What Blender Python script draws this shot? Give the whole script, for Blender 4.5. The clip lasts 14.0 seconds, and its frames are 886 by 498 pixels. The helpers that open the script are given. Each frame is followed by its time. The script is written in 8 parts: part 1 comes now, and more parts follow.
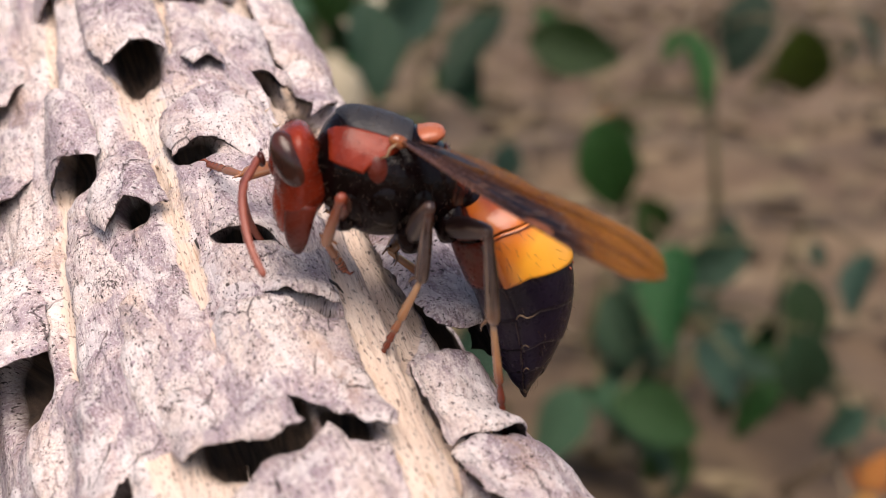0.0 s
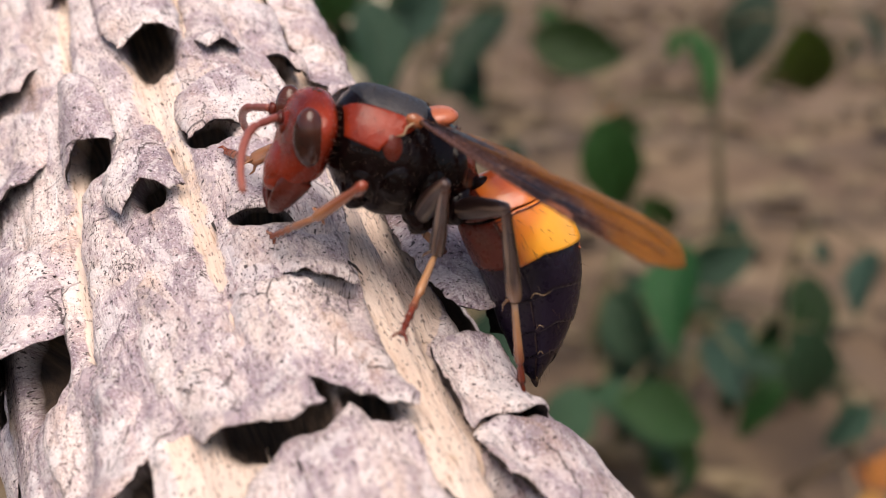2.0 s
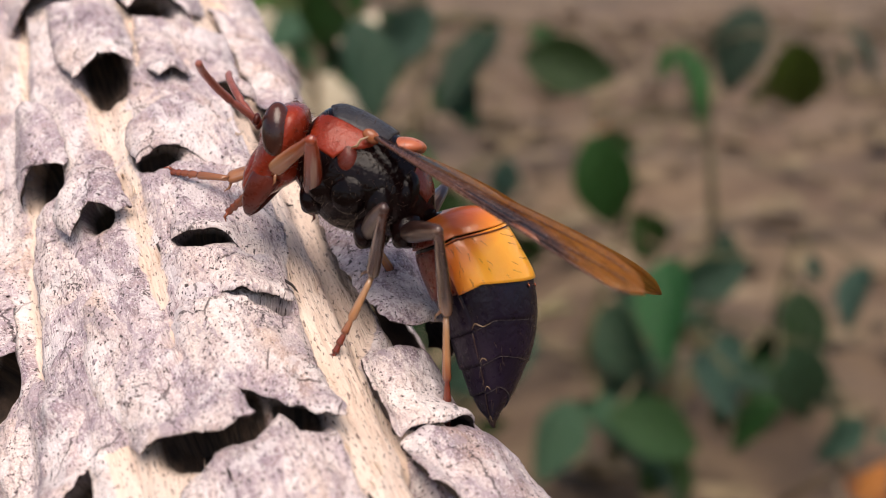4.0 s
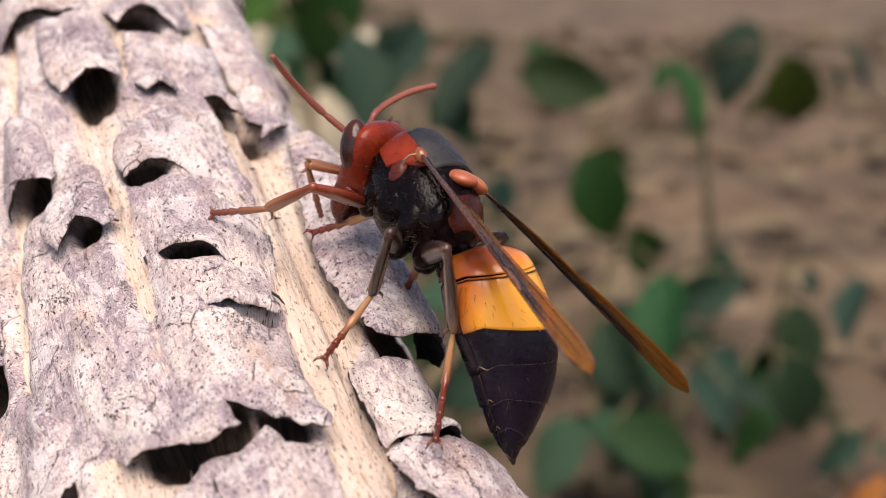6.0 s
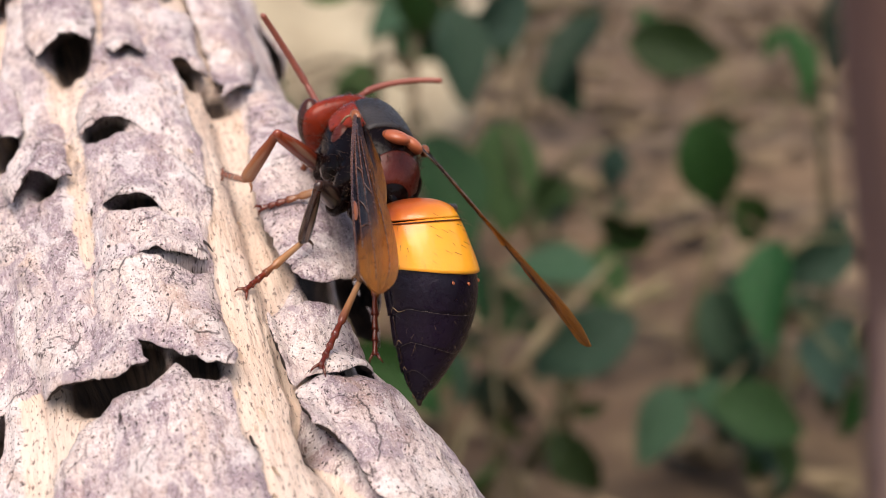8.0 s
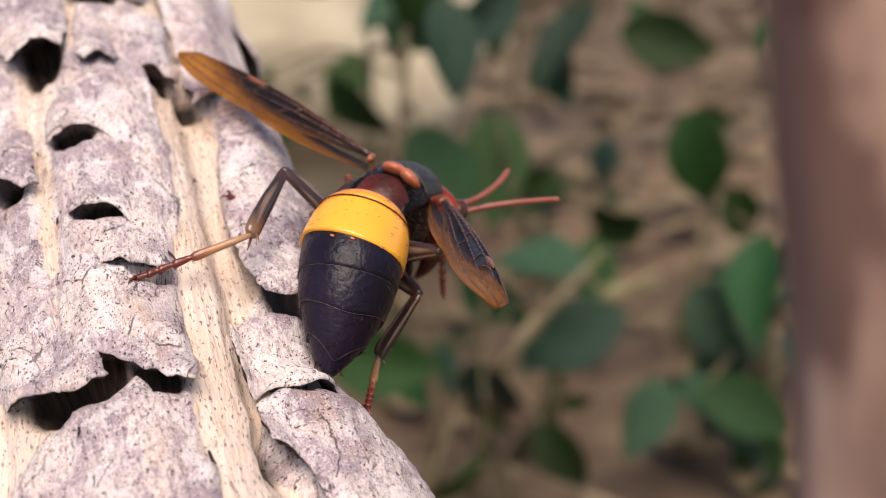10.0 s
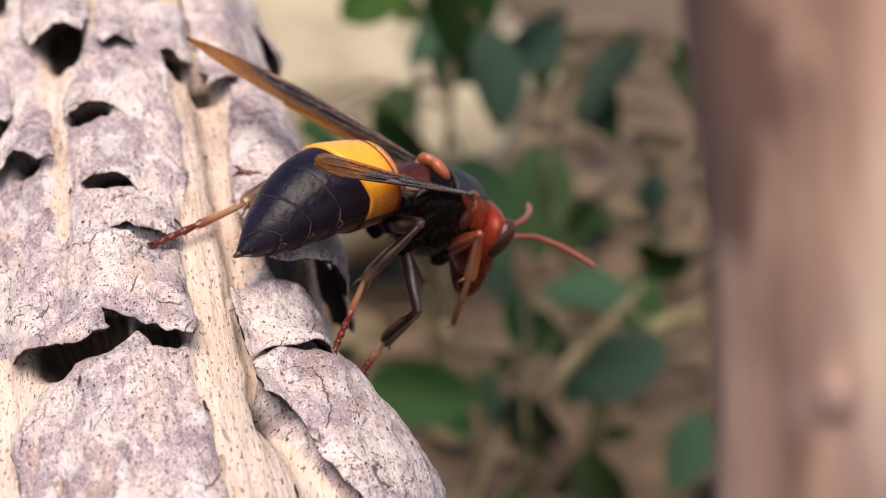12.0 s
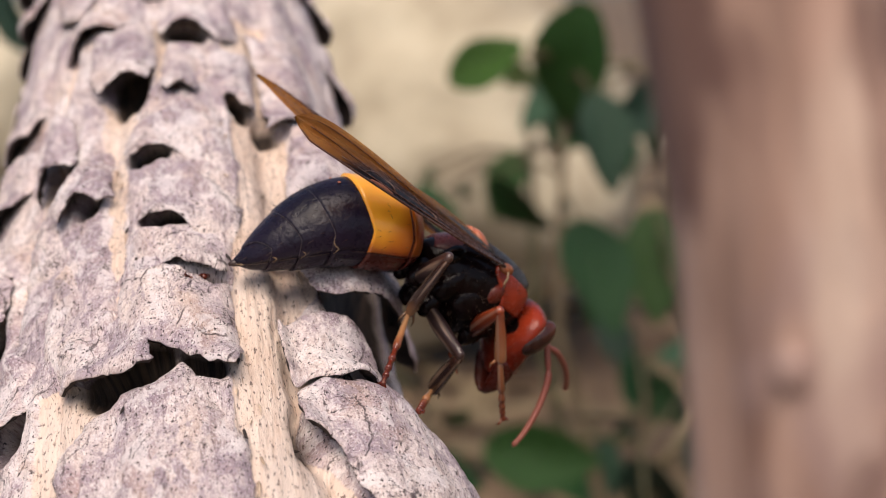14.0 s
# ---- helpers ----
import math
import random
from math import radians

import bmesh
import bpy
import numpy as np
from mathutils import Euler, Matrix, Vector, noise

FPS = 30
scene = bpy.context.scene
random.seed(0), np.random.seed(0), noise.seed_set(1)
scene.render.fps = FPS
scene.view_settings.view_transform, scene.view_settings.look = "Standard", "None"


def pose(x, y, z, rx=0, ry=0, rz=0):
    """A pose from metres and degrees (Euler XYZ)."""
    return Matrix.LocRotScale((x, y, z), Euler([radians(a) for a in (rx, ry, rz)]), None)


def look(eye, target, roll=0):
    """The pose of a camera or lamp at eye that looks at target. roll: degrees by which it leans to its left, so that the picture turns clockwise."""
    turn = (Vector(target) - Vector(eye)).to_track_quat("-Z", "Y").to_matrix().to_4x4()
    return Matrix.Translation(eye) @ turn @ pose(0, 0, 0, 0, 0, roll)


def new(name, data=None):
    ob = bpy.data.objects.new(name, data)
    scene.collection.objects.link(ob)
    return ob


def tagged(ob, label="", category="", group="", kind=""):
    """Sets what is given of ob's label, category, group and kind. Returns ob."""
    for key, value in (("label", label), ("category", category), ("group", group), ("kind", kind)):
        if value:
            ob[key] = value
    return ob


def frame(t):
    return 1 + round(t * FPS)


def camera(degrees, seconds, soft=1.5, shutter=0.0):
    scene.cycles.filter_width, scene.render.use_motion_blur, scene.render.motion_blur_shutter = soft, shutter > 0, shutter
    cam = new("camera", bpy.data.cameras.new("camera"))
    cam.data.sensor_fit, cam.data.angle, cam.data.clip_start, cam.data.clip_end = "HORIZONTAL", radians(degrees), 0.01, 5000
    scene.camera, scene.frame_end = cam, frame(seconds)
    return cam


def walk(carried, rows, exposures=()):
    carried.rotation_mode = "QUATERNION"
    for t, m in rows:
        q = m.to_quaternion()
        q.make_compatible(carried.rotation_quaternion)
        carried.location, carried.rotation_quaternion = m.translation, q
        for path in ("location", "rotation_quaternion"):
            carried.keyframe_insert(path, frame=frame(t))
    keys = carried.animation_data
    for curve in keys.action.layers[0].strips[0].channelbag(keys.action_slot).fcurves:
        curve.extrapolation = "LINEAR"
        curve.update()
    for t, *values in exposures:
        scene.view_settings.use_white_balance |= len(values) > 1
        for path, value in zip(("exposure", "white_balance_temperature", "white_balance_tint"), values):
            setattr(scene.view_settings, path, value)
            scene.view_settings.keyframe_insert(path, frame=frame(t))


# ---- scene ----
# ---- the camera ----
from mathutils import geometry

cam = camera(33.56, 14.0, soft=0.5)
cam.data.dof.use_dof = True
cam.data.dof.focus_distance = 0.0950
cam.data.dof.aperture_fstop = 41.0
PATH = [
    (0, pose(0.00006, -0.08850, 0.02367, 75.62, -0.05, 0.47)),
    (0.5, pose(-0.00047, -0.08903, 0.02307, 75.62, 0.05, 0.46)),
    (1, pose(-0.00110, -0.08885, 0.02278, 75.58, 0.06, 0.49)),
    (1.5, pose(-0.00150, -0.08813, 0.02185, 75.58, 0.10, 0.46)),
    (2, pose(-0.00104, -0.08805, 0.02223, 75.70, 0.17, 0.49)),
    (2.5, pose(-0.00063, -0.08896, 0.02248, 75.70, 0.40, 0.44)),
    (3, pose(0.00222, -0.09031, 0.02322, 75.89, 0.46, 0.40)),
    (5.5, pose(0.00385, -0.09312, 0.02334, 76.93, 0.86, 0.53)),
    (6, pose(0.00427, -0.09251, 0.02301, 77.03, 0.95, 0.32)),
    (6.5, pose(0.00938, -0.09237, 0.02250, 76.93, 1.10, 0.19)),
    (7, pose(0.01385, -0.09389, 0.02230, 76.60, 1.80, 1.82)),
    (7.5, pose(0.01702, -0.09620, 0.02179, 76.37, 2.63, 5.17)),
    (10, pose(0.02060, -0.09566, 0.02365, 75.62, 1.81, 5.22)),
    (10.5, pose(0.02132, -0.09725, 0.02335, 76.22, 1.92, 5.46)),
    (11, pose(0.02134, -0.09731, 0.02187, 76.29, 1.71, 5.45)),
    (11.5, pose(0.02146, -0.09680, 0.01966, 76.57, 1.68, 5.41)),
    (12, pose(0.02473, -0.09914, 0.01927, 77.33, 1.78, 7.33)),
    (12.5, pose(0.02825, -0.09958, 0.01800, 78.29, 2.77, 11.67)),
    (13, pose(0.03532, -0.09871, 0.01754, 79.38, 3.41, 13.74)),
    (13.5, pose(0.03717, -0.09876, 0.01815, 80.09, 3.92, 14.11)),
    (14, pose(0.02997, -0.09824, 0.01615, 80.32, 3.69, 11.98)),
]
SKY_STRENGTH, SUN_STRENGTH, EXPOSURE, KELVIN, TINT, SUN_FROM = 0.138, 3.8, 0.16, 6950, 16, 8
walk(cam, PATH, exposures=[(0.0, EXPOSURE + 0.03, KELVIN, TINT), (11.5, EXPOSURE + 0.03, KELVIN, TINT), (13.0, EXPOSURE - 0.14, KELVIN, TINT), (14.0, EXPOSURE - 0.17, KELVIN, TINT)])

U = 0.0085        # metres to one working unit; the insect is modelled in these units


# ---- the light: open shade under a bright, hazy sky ----
world = bpy.data.worlds.new("sky")
scene.world = world
world.use_nodes = True
wn = world.node_tree.nodes
sky = wn.new("ShaderNodeTexSky")
sky.sky_type = 'NISHITA'
sky.sun_disc = False
sky.sun_elevation, sky.sun_rotation = radians(58), radians(172)
sky.air_density, sky.dust_density, sky.ozone_density = 1.0, 2.0, 1.0
world.node_tree.links.new(sky.outputs[0], wn["Background"].inputs[0])
wn["Background"].inputs[1].default_value = SKY_STRENGTH
sun = new("sun", bpy.data.lights.new("sun", 'SUN'))
sun.data.energy, sun.data.angle, sun.data.color = SUN_STRENGTH, radians(50), (1.0, 0.92, 0.82)
sun.matrix_world = look((0.8 * math.sin(radians(SUN_FROM)), -0.8 * math.cos(radians(SUN_FROM)), 1.3), (0, 0, 0))


# ---- materials ----
def node(nt, kind, **inputs):
    n = nt.nodes.new(kind)
    for k, v in inputs.items():
        key = k.replace("_", " ") if k.replace("_", " ") in n.inputs else k
        if isinstance(v, bpy.types.NodeSocket):
            nt.links.new(v, n.inputs[key])
        else:
            n.inputs[key].default_value = v
    return n


def rgb(c):
    return (c[0], c[1], c[2], 1.0)


class Mat:
    """A node material under construction: noise, ramps, mixes and bump on one Principled shader."""

    def __init__(self, name, rough=0.6, **settings):
        self.m = bpy.data.materials.new(name)
        self.m.use_nodes = True
        self.nt = self.m.node_tree
        self.p = self.nt.nodes["Principled BSDF"]
        self.p.inputs["Roughness"].default_value = rough
        for k, v in settings.items():
            self.p.inputs[k.replace("_", " ")].default_value = v
        self.tc = self.nt.nodes.new("ShaderNodeTexCoord")

    def coords(self, scale=(1, 1, 1), which="Object"):
        mp = self.nt.nodes.new("ShaderNodeMapping")
        self.nt.links.new(self.tc.outputs[which], mp.inputs[0])
        mp.inputs["Scale"].default_value = scale
        return mp.outputs[0]

    def noise(self, vec, scale, detail=4.0, rough=0.55, dist=0.0):
        return node(self.nt, "ShaderNodeTexNoise", Vector=vec, Scale=scale, Detail=detail, Roughness=rough, Distortion=dist).outputs[0]

    def spots(self, vec, scale):
        n = self.nt.nodes.new("ShaderNodeTexVoronoi")
        self.nt.links.new(vec, n.inputs["Vector"])
        n.inputs["Scale"].default_value = scale
        return n.outputs["Distance"]

    def ramp(self, fac, *stops):
        r = self.nt.nodes.new("ShaderNodeValToRGB")
        self.nt.links.new(fac, r.inputs[0])
        e = r.color_ramp.elements
        while len(e) < len(stops):
            e.new(0.5)
        for el, (pos, c) in zip(e, stops):
            el.position = pos
            el.color = rgb(c) if isinstance(c, tuple) else (c, c, c, 1)
        return r.outputs[0]

    def mix(self, fac, a, b, how='MIX'):
        n = self.nt.nodes.new("ShaderNodeMix")
        n.data_type, n.blend_type = 'RGBA', how
        for sock, v in ((n.inputs[0], fac), (n.inputs[6], a), (n.inputs[7], b)):
            if isinstance(v, bpy.types.NodeSocket):
                self.nt.links.new(v, sock)
            else:
                sock.default_value = v if sock.type == "VALUE" else (v, v, v, 1.0) if isinstance(v, (int, float)) else rgb(v)
        return n.outputs[2]

    def math(self, op, a, b=0.0):
        n = self.nt.nodes.new("ShaderNodeMath")
        n.operation = op
        for sock, v in zip(n.inputs, (a, b)):
            if isinstance(v, bpy.types.NodeSocket):
                self.nt.links.new(v, sock)
            else:
                sock.default_value = v
        return n.outputs[0]

    def axis(self, k):
        s = self.nt.nodes.new("ShaderNodeSeparateXYZ")
        self.nt.links.new(self.tc.outputs["Object"], s.inputs[0])
        return s.outputs[k]

    def color(self, sock):
        self.nt.links.new(sock, self.p.inputs["Base Color"])
        return self

    def rough(self, sock):
        self.nt.links.new(sock, self.p.inputs["Roughness"])
        return self

    def bump(self, height, distance, strength=1.0):
        b = node(self.nt, "ShaderNodeBump", Strength=strength, Distance=distance, Height=height)
        if self.p.inputs["Normal"].is_linked:
            self.nt.links.new(self.p.inputs["Normal"].links[0].from_socket, b.inputs["Normal"])
        self.nt.links.new(b.outputs[0], self.p.inputs["Normal"])
        return self


def wood_colour(m):
    """Bleached fibrous sapwood: streaks along the grain, worm-brown stains, dark flecks."""
    fib = m.noise(m.coords((1, 9, 1), "UV"), 260, 6, 0.65, 0.3)
    blot = m.noise(m.coords((1, 2, 1), "UV"), 90, 4)
    c = m.ramp(fib, (0.30, (0.44, 0.29, 0.20)), (0.42, (0.64, 0.48, 0.38)), (0.56, (0.74, 0.59, 0.48)))
    c = m.mix(m.ramp(blot, (0.42, 0.0), (0.64, 0.6)), c, (0.83, 0.71, 0.63))
    c = m.mix(m.ramp(m.noise(m.coords((1, 1.2, 1), "UV"), 48, 3), (0.54, 0.0), (0.72, 0.6)), c, (0.62, 0.43, 0.30))
    streak = m.ramp(m.noise(m.coords((1, 16, 1), "UV"), 330, 4, 0.7), (0.30, 1.0), (0.42, 0.0))
    c = m.mix(m.math('MULTIPLY', streak, 0.75), c, (0.30, 0.17, 0.09))
    fleck = m.ramp(m.noise(m.coords((1, 2.6, 1), "UV"), 1700, 3, 0.6), (0.35, 1.0), (0.43, 0.0))
    c = m.mix(m.math('MULTIPLY', fleck, 0.85), c, (0.10, 0.06, 0.05))
    return c, fib


def bark_colour(m):
    """Weathered grey skin: lilac and cream blotches, pale scurf, pepper of dark specks and pores."""
    uv = m.coords((1, 1, 1), "UV")
    big = m.noise(m.coords((1, 1.5, 1), "UV"), 130, 6, 0.65, 0.8)
    mid = m.noise(uv, 420, 6, 0.7)
    fine = m.noise(m.coords((1, 1.6, 1), "UV"), 2300, 4, 0.7)
    c = m.ramp(big, (0.34, (0.25, 0.185, 0.225)), (0.45, (0.40, 0.315, 0.345)), (0.53, (0.64, 0.535, 0.52)), (0.66, (0.69, 0.575, 0.52)))
    c = m.mix(m.ramp(mid, (0.34, 0.7), (0.48, 0.0)), c, (0.44, 0.325, 0.315))
    c = m.mix(m.ramp(mid, (0.53, 0.0), (0.66, 0.6)), c, (0.84, 0.755, 0.70))
    c = m.mix(m.ramp(fine, (0.35, 0.6), (0.46, 0.0)), c, (0.29, 0.20, 0.19))
    c = m.mix(m.ramp(fine, (0.55, 0.0), (0.70, 0.45)), c, (0.84, 0.79, 0.76))
    grain = m.noise(m.coords((1, 5, 1), "UV"), 520, 5, 0.7, 0.4)
    c = m.mix(m.ramp(grain, (0.36, 0.8), (0.46, 0.0)), c, (0.17, 0.12, 0.13))
    c = m.mix(m.ramp(grain, (0.58, 0.0), (0.72, 0.6)), c, (0.84, 0.75, 0.70))
    rust = m.noise(m.coords((1, 2, 1), "UV"), 75, 5, 0.6, 0.5)
    c = m.mix(m.ramp(rust, (0.54, 0.0), (0.70, 0.65)), c, (0.50, 0.33, 0.24))
    grit = m.noise(m.coords((1, 1.4, 1), "UV"), 5200, 3, 0.75)
    c = m.mix(m.ramp(grit, (0.36, 0.7), (0.42, 0.0)), c, (0.20, 0.13, 0.125))
    c = m.mix(m.ramp(grit, (0.55, 0.0), (0.62, 0.5)), c, (0.90, 0.845, 0.82))
    # the outer skin has flaked off in patches with crisp edges
    scab = m.noise(m.coords((1, 1.6, 1), "UV"), 210, 7, 0.72, 0.6)
    c = m.mix(m.ramp(scab, (0.535, 0.0), (0.555, 0.5)), c, (0.80, 0.735, 0.72))
    c = m.mix(m.ramp(scab, (0.405, 0.6), (0.425, 0.0)), c, (0.33, 0.26, 0.295))
    warped = m.nt.nodes.new("ShaderNodeVectorMath")
    warped.operation = 'ADD'
    m.nt.links.new(m.coords((1, 2.0, 1), "UV"), warped.inputs[0])
    m.nt.links.new(m.mix(1.0, 0.0, m.math('MULTIPLY', m.noise(uv, 1500, 2), 0.0011)), warped.inputs[1])
    speck = m.ramp(m.spots(warped.outputs[0], 2700), (0.19, 1.0), (0.235, 0.0))
    where = m.ramp(m.noise(uv, 260, 4, 0.6), (0.45, 0.0), (0.52, 1.0))
    c = m.mix(m.math('MULTIPLY', speck, where), c, (0.035, 0.024, 0.026))
    # hairline cracks, mostly along the grain, here and there
    veer = m.nt.nodes.new("ShaderNodeVectorMath")
    veer.operation = 'ADD'
    m.nt.links.new(m.coords((1, 2.2, 1), "UV"), veer.inputs[0])
    m.nt.links.new(m.mix(1.0, 0.0, m.math('MULTIPLY', m.noise(uv, 380, 4, 0.7), 0.006)), veer.inputs[1])
    cell = m.nt.nodes.new("ShaderNodeTexVoronoi")
    cell.feature = 'DISTANCE_TO_EDGE'
    cell.inputs["Scale"].default_value = 170
    m.nt.links.new(veer.outputs[0], cell.inputs["Vector"])
    line = m.ramp(cell.outputs["Distance"], (0.008, 1.0), (0.018, 0.0))
    open_here = m.ramp(m.noise(uv, 230, 3), (0.51, 0.0), (0.57, 0.8))
    hair = m.math('MULTIPLY', line, open_here)
    c = m.mix(m.math('MULTIPLY', hair, 0.95), c, (0.06, 0.04, 0.04))
    speck2 = m.ramp(m.noise(m.coords((1, 1.3, 1), "UV"), 2300, 3, 0.6), (0.35, 1.0), (0.39, 0.0))
    c = m.mix(m.math('MULTIPLY', speck2, 0.95), c, (0.05, 0.035, 0.035))
    return c, mid, m.math('ADD', fine, m.math('MULTIPLY', m.math('ADD', grit, scab), 0.6)), speck, hair


def wood_material():
    m = Mat("bare_wood", 0.8)
    wc, fib = wood_colour(m)
    bc, mid, fine, speck, hair = bark_colour(m)
    at = m.nt.nodes.new("ShaderNodeAttribute")
    at.attribute_name = "bare"
    edge = m.ramp(m.math('ADD', at.outputs["Fac"], m.math('MULTIPLY', m.math('SUBTRACT', mid, 0.5), 1.2)), (0.40, 0.0), (0.56, 1.0))
    # brown-black shade painted into the hollows under the flakes, by their depth
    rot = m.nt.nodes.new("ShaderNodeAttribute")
    rot.attribute_name = "hollow_shade"
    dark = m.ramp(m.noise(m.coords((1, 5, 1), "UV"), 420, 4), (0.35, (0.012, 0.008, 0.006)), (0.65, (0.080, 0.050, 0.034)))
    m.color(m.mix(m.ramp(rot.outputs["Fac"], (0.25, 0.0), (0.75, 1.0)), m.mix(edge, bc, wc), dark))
    m.bump(fib, 0.0004, 0.8).bump(fine, 0.00012, 0.7)
    return m.m


def bark_material():
    m = Mat("grey_bark", 0.85)
    c, mid, fine, speck, hair = bark_colour(m)
    m.color(c)
    m.bump(mid, 0.0006, 0.8).bump(fine, 0.00016, 0.8).bump(m.math('MULTIPLY', m.math('ADD', speck, hair), -1.0), 0.00025, 0.8)
    return m.m


def shaded_inner_bark_material():
    # brown inner bark, painted almost black to put shade under the flakes
    m = Mat("shaded_inner_bark", 0.9)
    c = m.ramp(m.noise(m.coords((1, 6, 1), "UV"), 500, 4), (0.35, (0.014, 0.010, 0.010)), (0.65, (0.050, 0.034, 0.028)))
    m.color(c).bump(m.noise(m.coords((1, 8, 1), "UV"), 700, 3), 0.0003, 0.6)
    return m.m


def near_bark_material():
    m = Mat("brown_bark", 0.85)
    v = m.coords((1, 1, 0.22))
    c = m.ramp(m.noise(v, 240, 5, 0.6, 0.5), (0.34, (0.15, 0.082, 0.060)), (0.44, (0.28, 0.168, 0.124)), (0.54, (0.39, 0.250, 0.190)), (0.64, (0.54, 0.40, 0.315)))
    c = m.mix(m.ramp(m.noise(m.coords((1, 1, 0.5)), 130, 3), (0.45, 0.0), (0.65, 0.7)), c, (0.36, 0.235, 0.178))
    # flakes of old grey skin, pale ridges and dark scars between them
    c = m.mix(m.ramp(m.noise(m.coords((1, 1, 0.35)), 210, 4, 0.55, 0.8), (0.50, 0.0), (0.58, 0.65)), c, (0.26, 0.175, 0.155))
    c = m.mix(m.ramp(m.noise(m.coords((1, 1, 0.16)), 210, 3, 0.5, 0.4), (0.55, 0.0), (0.64, 0.6)), c, (0.50, 0.385, 0.305))
    c = m.mix(m.ramp(m.noise(m.coords((1, 1, 0.45)), 170, 3, 0.5, 0.6), (0.50, 0.0), (0.57, 0.9)), c, (0.11, 0.055, 0.044))
    m.color(c).bump(m.noise(v, 800, 4), 0.0006, 0.6)
    return m.m


def chitin(name, dark, light, rough=0.28, scale=900, pore=0.00006, coat=0.2, spec=0.5):
    m = Mat(name, rough)
    m.p.inputs["Specular IOR Level"].default_value = spec
    m.p.inputs["Coat Weight"].default_value = coat
    m.p.inputs["Coat Roughness"].default_value = 0.25
    n1 = m.noise(m.coords(), scale * 0.25, 4)
    n2 = m.noise(m.coords(), scale * 3.0, 3)
    m.color(m.ramp(n1, (0.32, dark), (0.66, light)))
    m.rough(m.ramp(n2, (0.3, rough * 0.75), (0.7, rough * 1.4)))
    m.bump(n2, pore, 0.5)
    return m.m


def leg_material(name, stops, rough=0.35):
    """Colour runs along the limb, x in metres from its upper joint over its length."""
    m = Mat(name, rough)
    m.p.inputs["Coat Weight"].default_value = 0.35
    x = m.math('DIVIDE', m.axis(0), U)
    x = m.math('ADD', x, m.math('MULTIPLY', m.noise(m.coords(), 500, 2), 0.10))
    c = m.ramp(x, *stops)
    side = m.ramp(m.noise(m.coords((0.3, 2, 2)), 700, 3), (0.40, 0.0), (0.62, 0.6))
    c = m.mix(side, c, (0.60, 0.42, 0.28), 'SOFT_LIGHT')
    c = m.mix(m.ramp(m.noise(m.coords((0.12, 2, 2)), 900, 2), (0.56, 0.0), (0.66, 0.55)), c, (0.30, 0.20, 0.14))
    m.color(c).bump(m.noise(m.coords((0.4, 2, 2)), 1400, 3), 0.00008, 0.6)
    return m.m


def tergite_material():
    """Orange first two segments, shading to red at the front flanks; the later ones have their own material."""
    m = Mat("orange_cuticle", 0.30)
    m.p.inputs["Coat Weight"].default_value = 0.25
    m.p.inputs["Subsurface Weight"].default_value = 0.12
    m.p.inputs["Subsurface Radius"].default_value = (0.0010, 0.0004, 0.0001)
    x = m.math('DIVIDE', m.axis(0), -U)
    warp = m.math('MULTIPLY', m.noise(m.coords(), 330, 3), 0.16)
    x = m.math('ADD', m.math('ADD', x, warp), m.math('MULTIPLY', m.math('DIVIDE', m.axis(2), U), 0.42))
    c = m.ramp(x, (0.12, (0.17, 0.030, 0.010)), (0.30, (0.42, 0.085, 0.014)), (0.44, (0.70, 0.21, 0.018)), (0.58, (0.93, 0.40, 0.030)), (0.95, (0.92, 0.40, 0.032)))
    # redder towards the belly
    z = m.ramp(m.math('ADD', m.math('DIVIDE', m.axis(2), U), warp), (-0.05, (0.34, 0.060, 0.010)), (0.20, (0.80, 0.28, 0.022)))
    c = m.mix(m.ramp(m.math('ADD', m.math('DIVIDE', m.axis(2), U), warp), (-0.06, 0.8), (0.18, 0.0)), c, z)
    m.color(c).bump(m.noise(m.coords(), 2500, 2), 0.00005, 0.5)
    return m.m


def eye_material():
    m = Mat("compound_eye", 0.11)
    m.p.inputs["Specular IOR Level"].default_value = 0.35
    m.p.inputs["Coat Weight"].default_value = 0.15
    m.color(m.ramp(m.noise(m.coords(), 420, 2), (0.35, (0.022, 0.008, 0.006)), (0.65, (0.075, 0.022, 0.013))))
    m.bump(m.spots(m.coords(), 9000), 0.00002, 0.4)
    return m.m


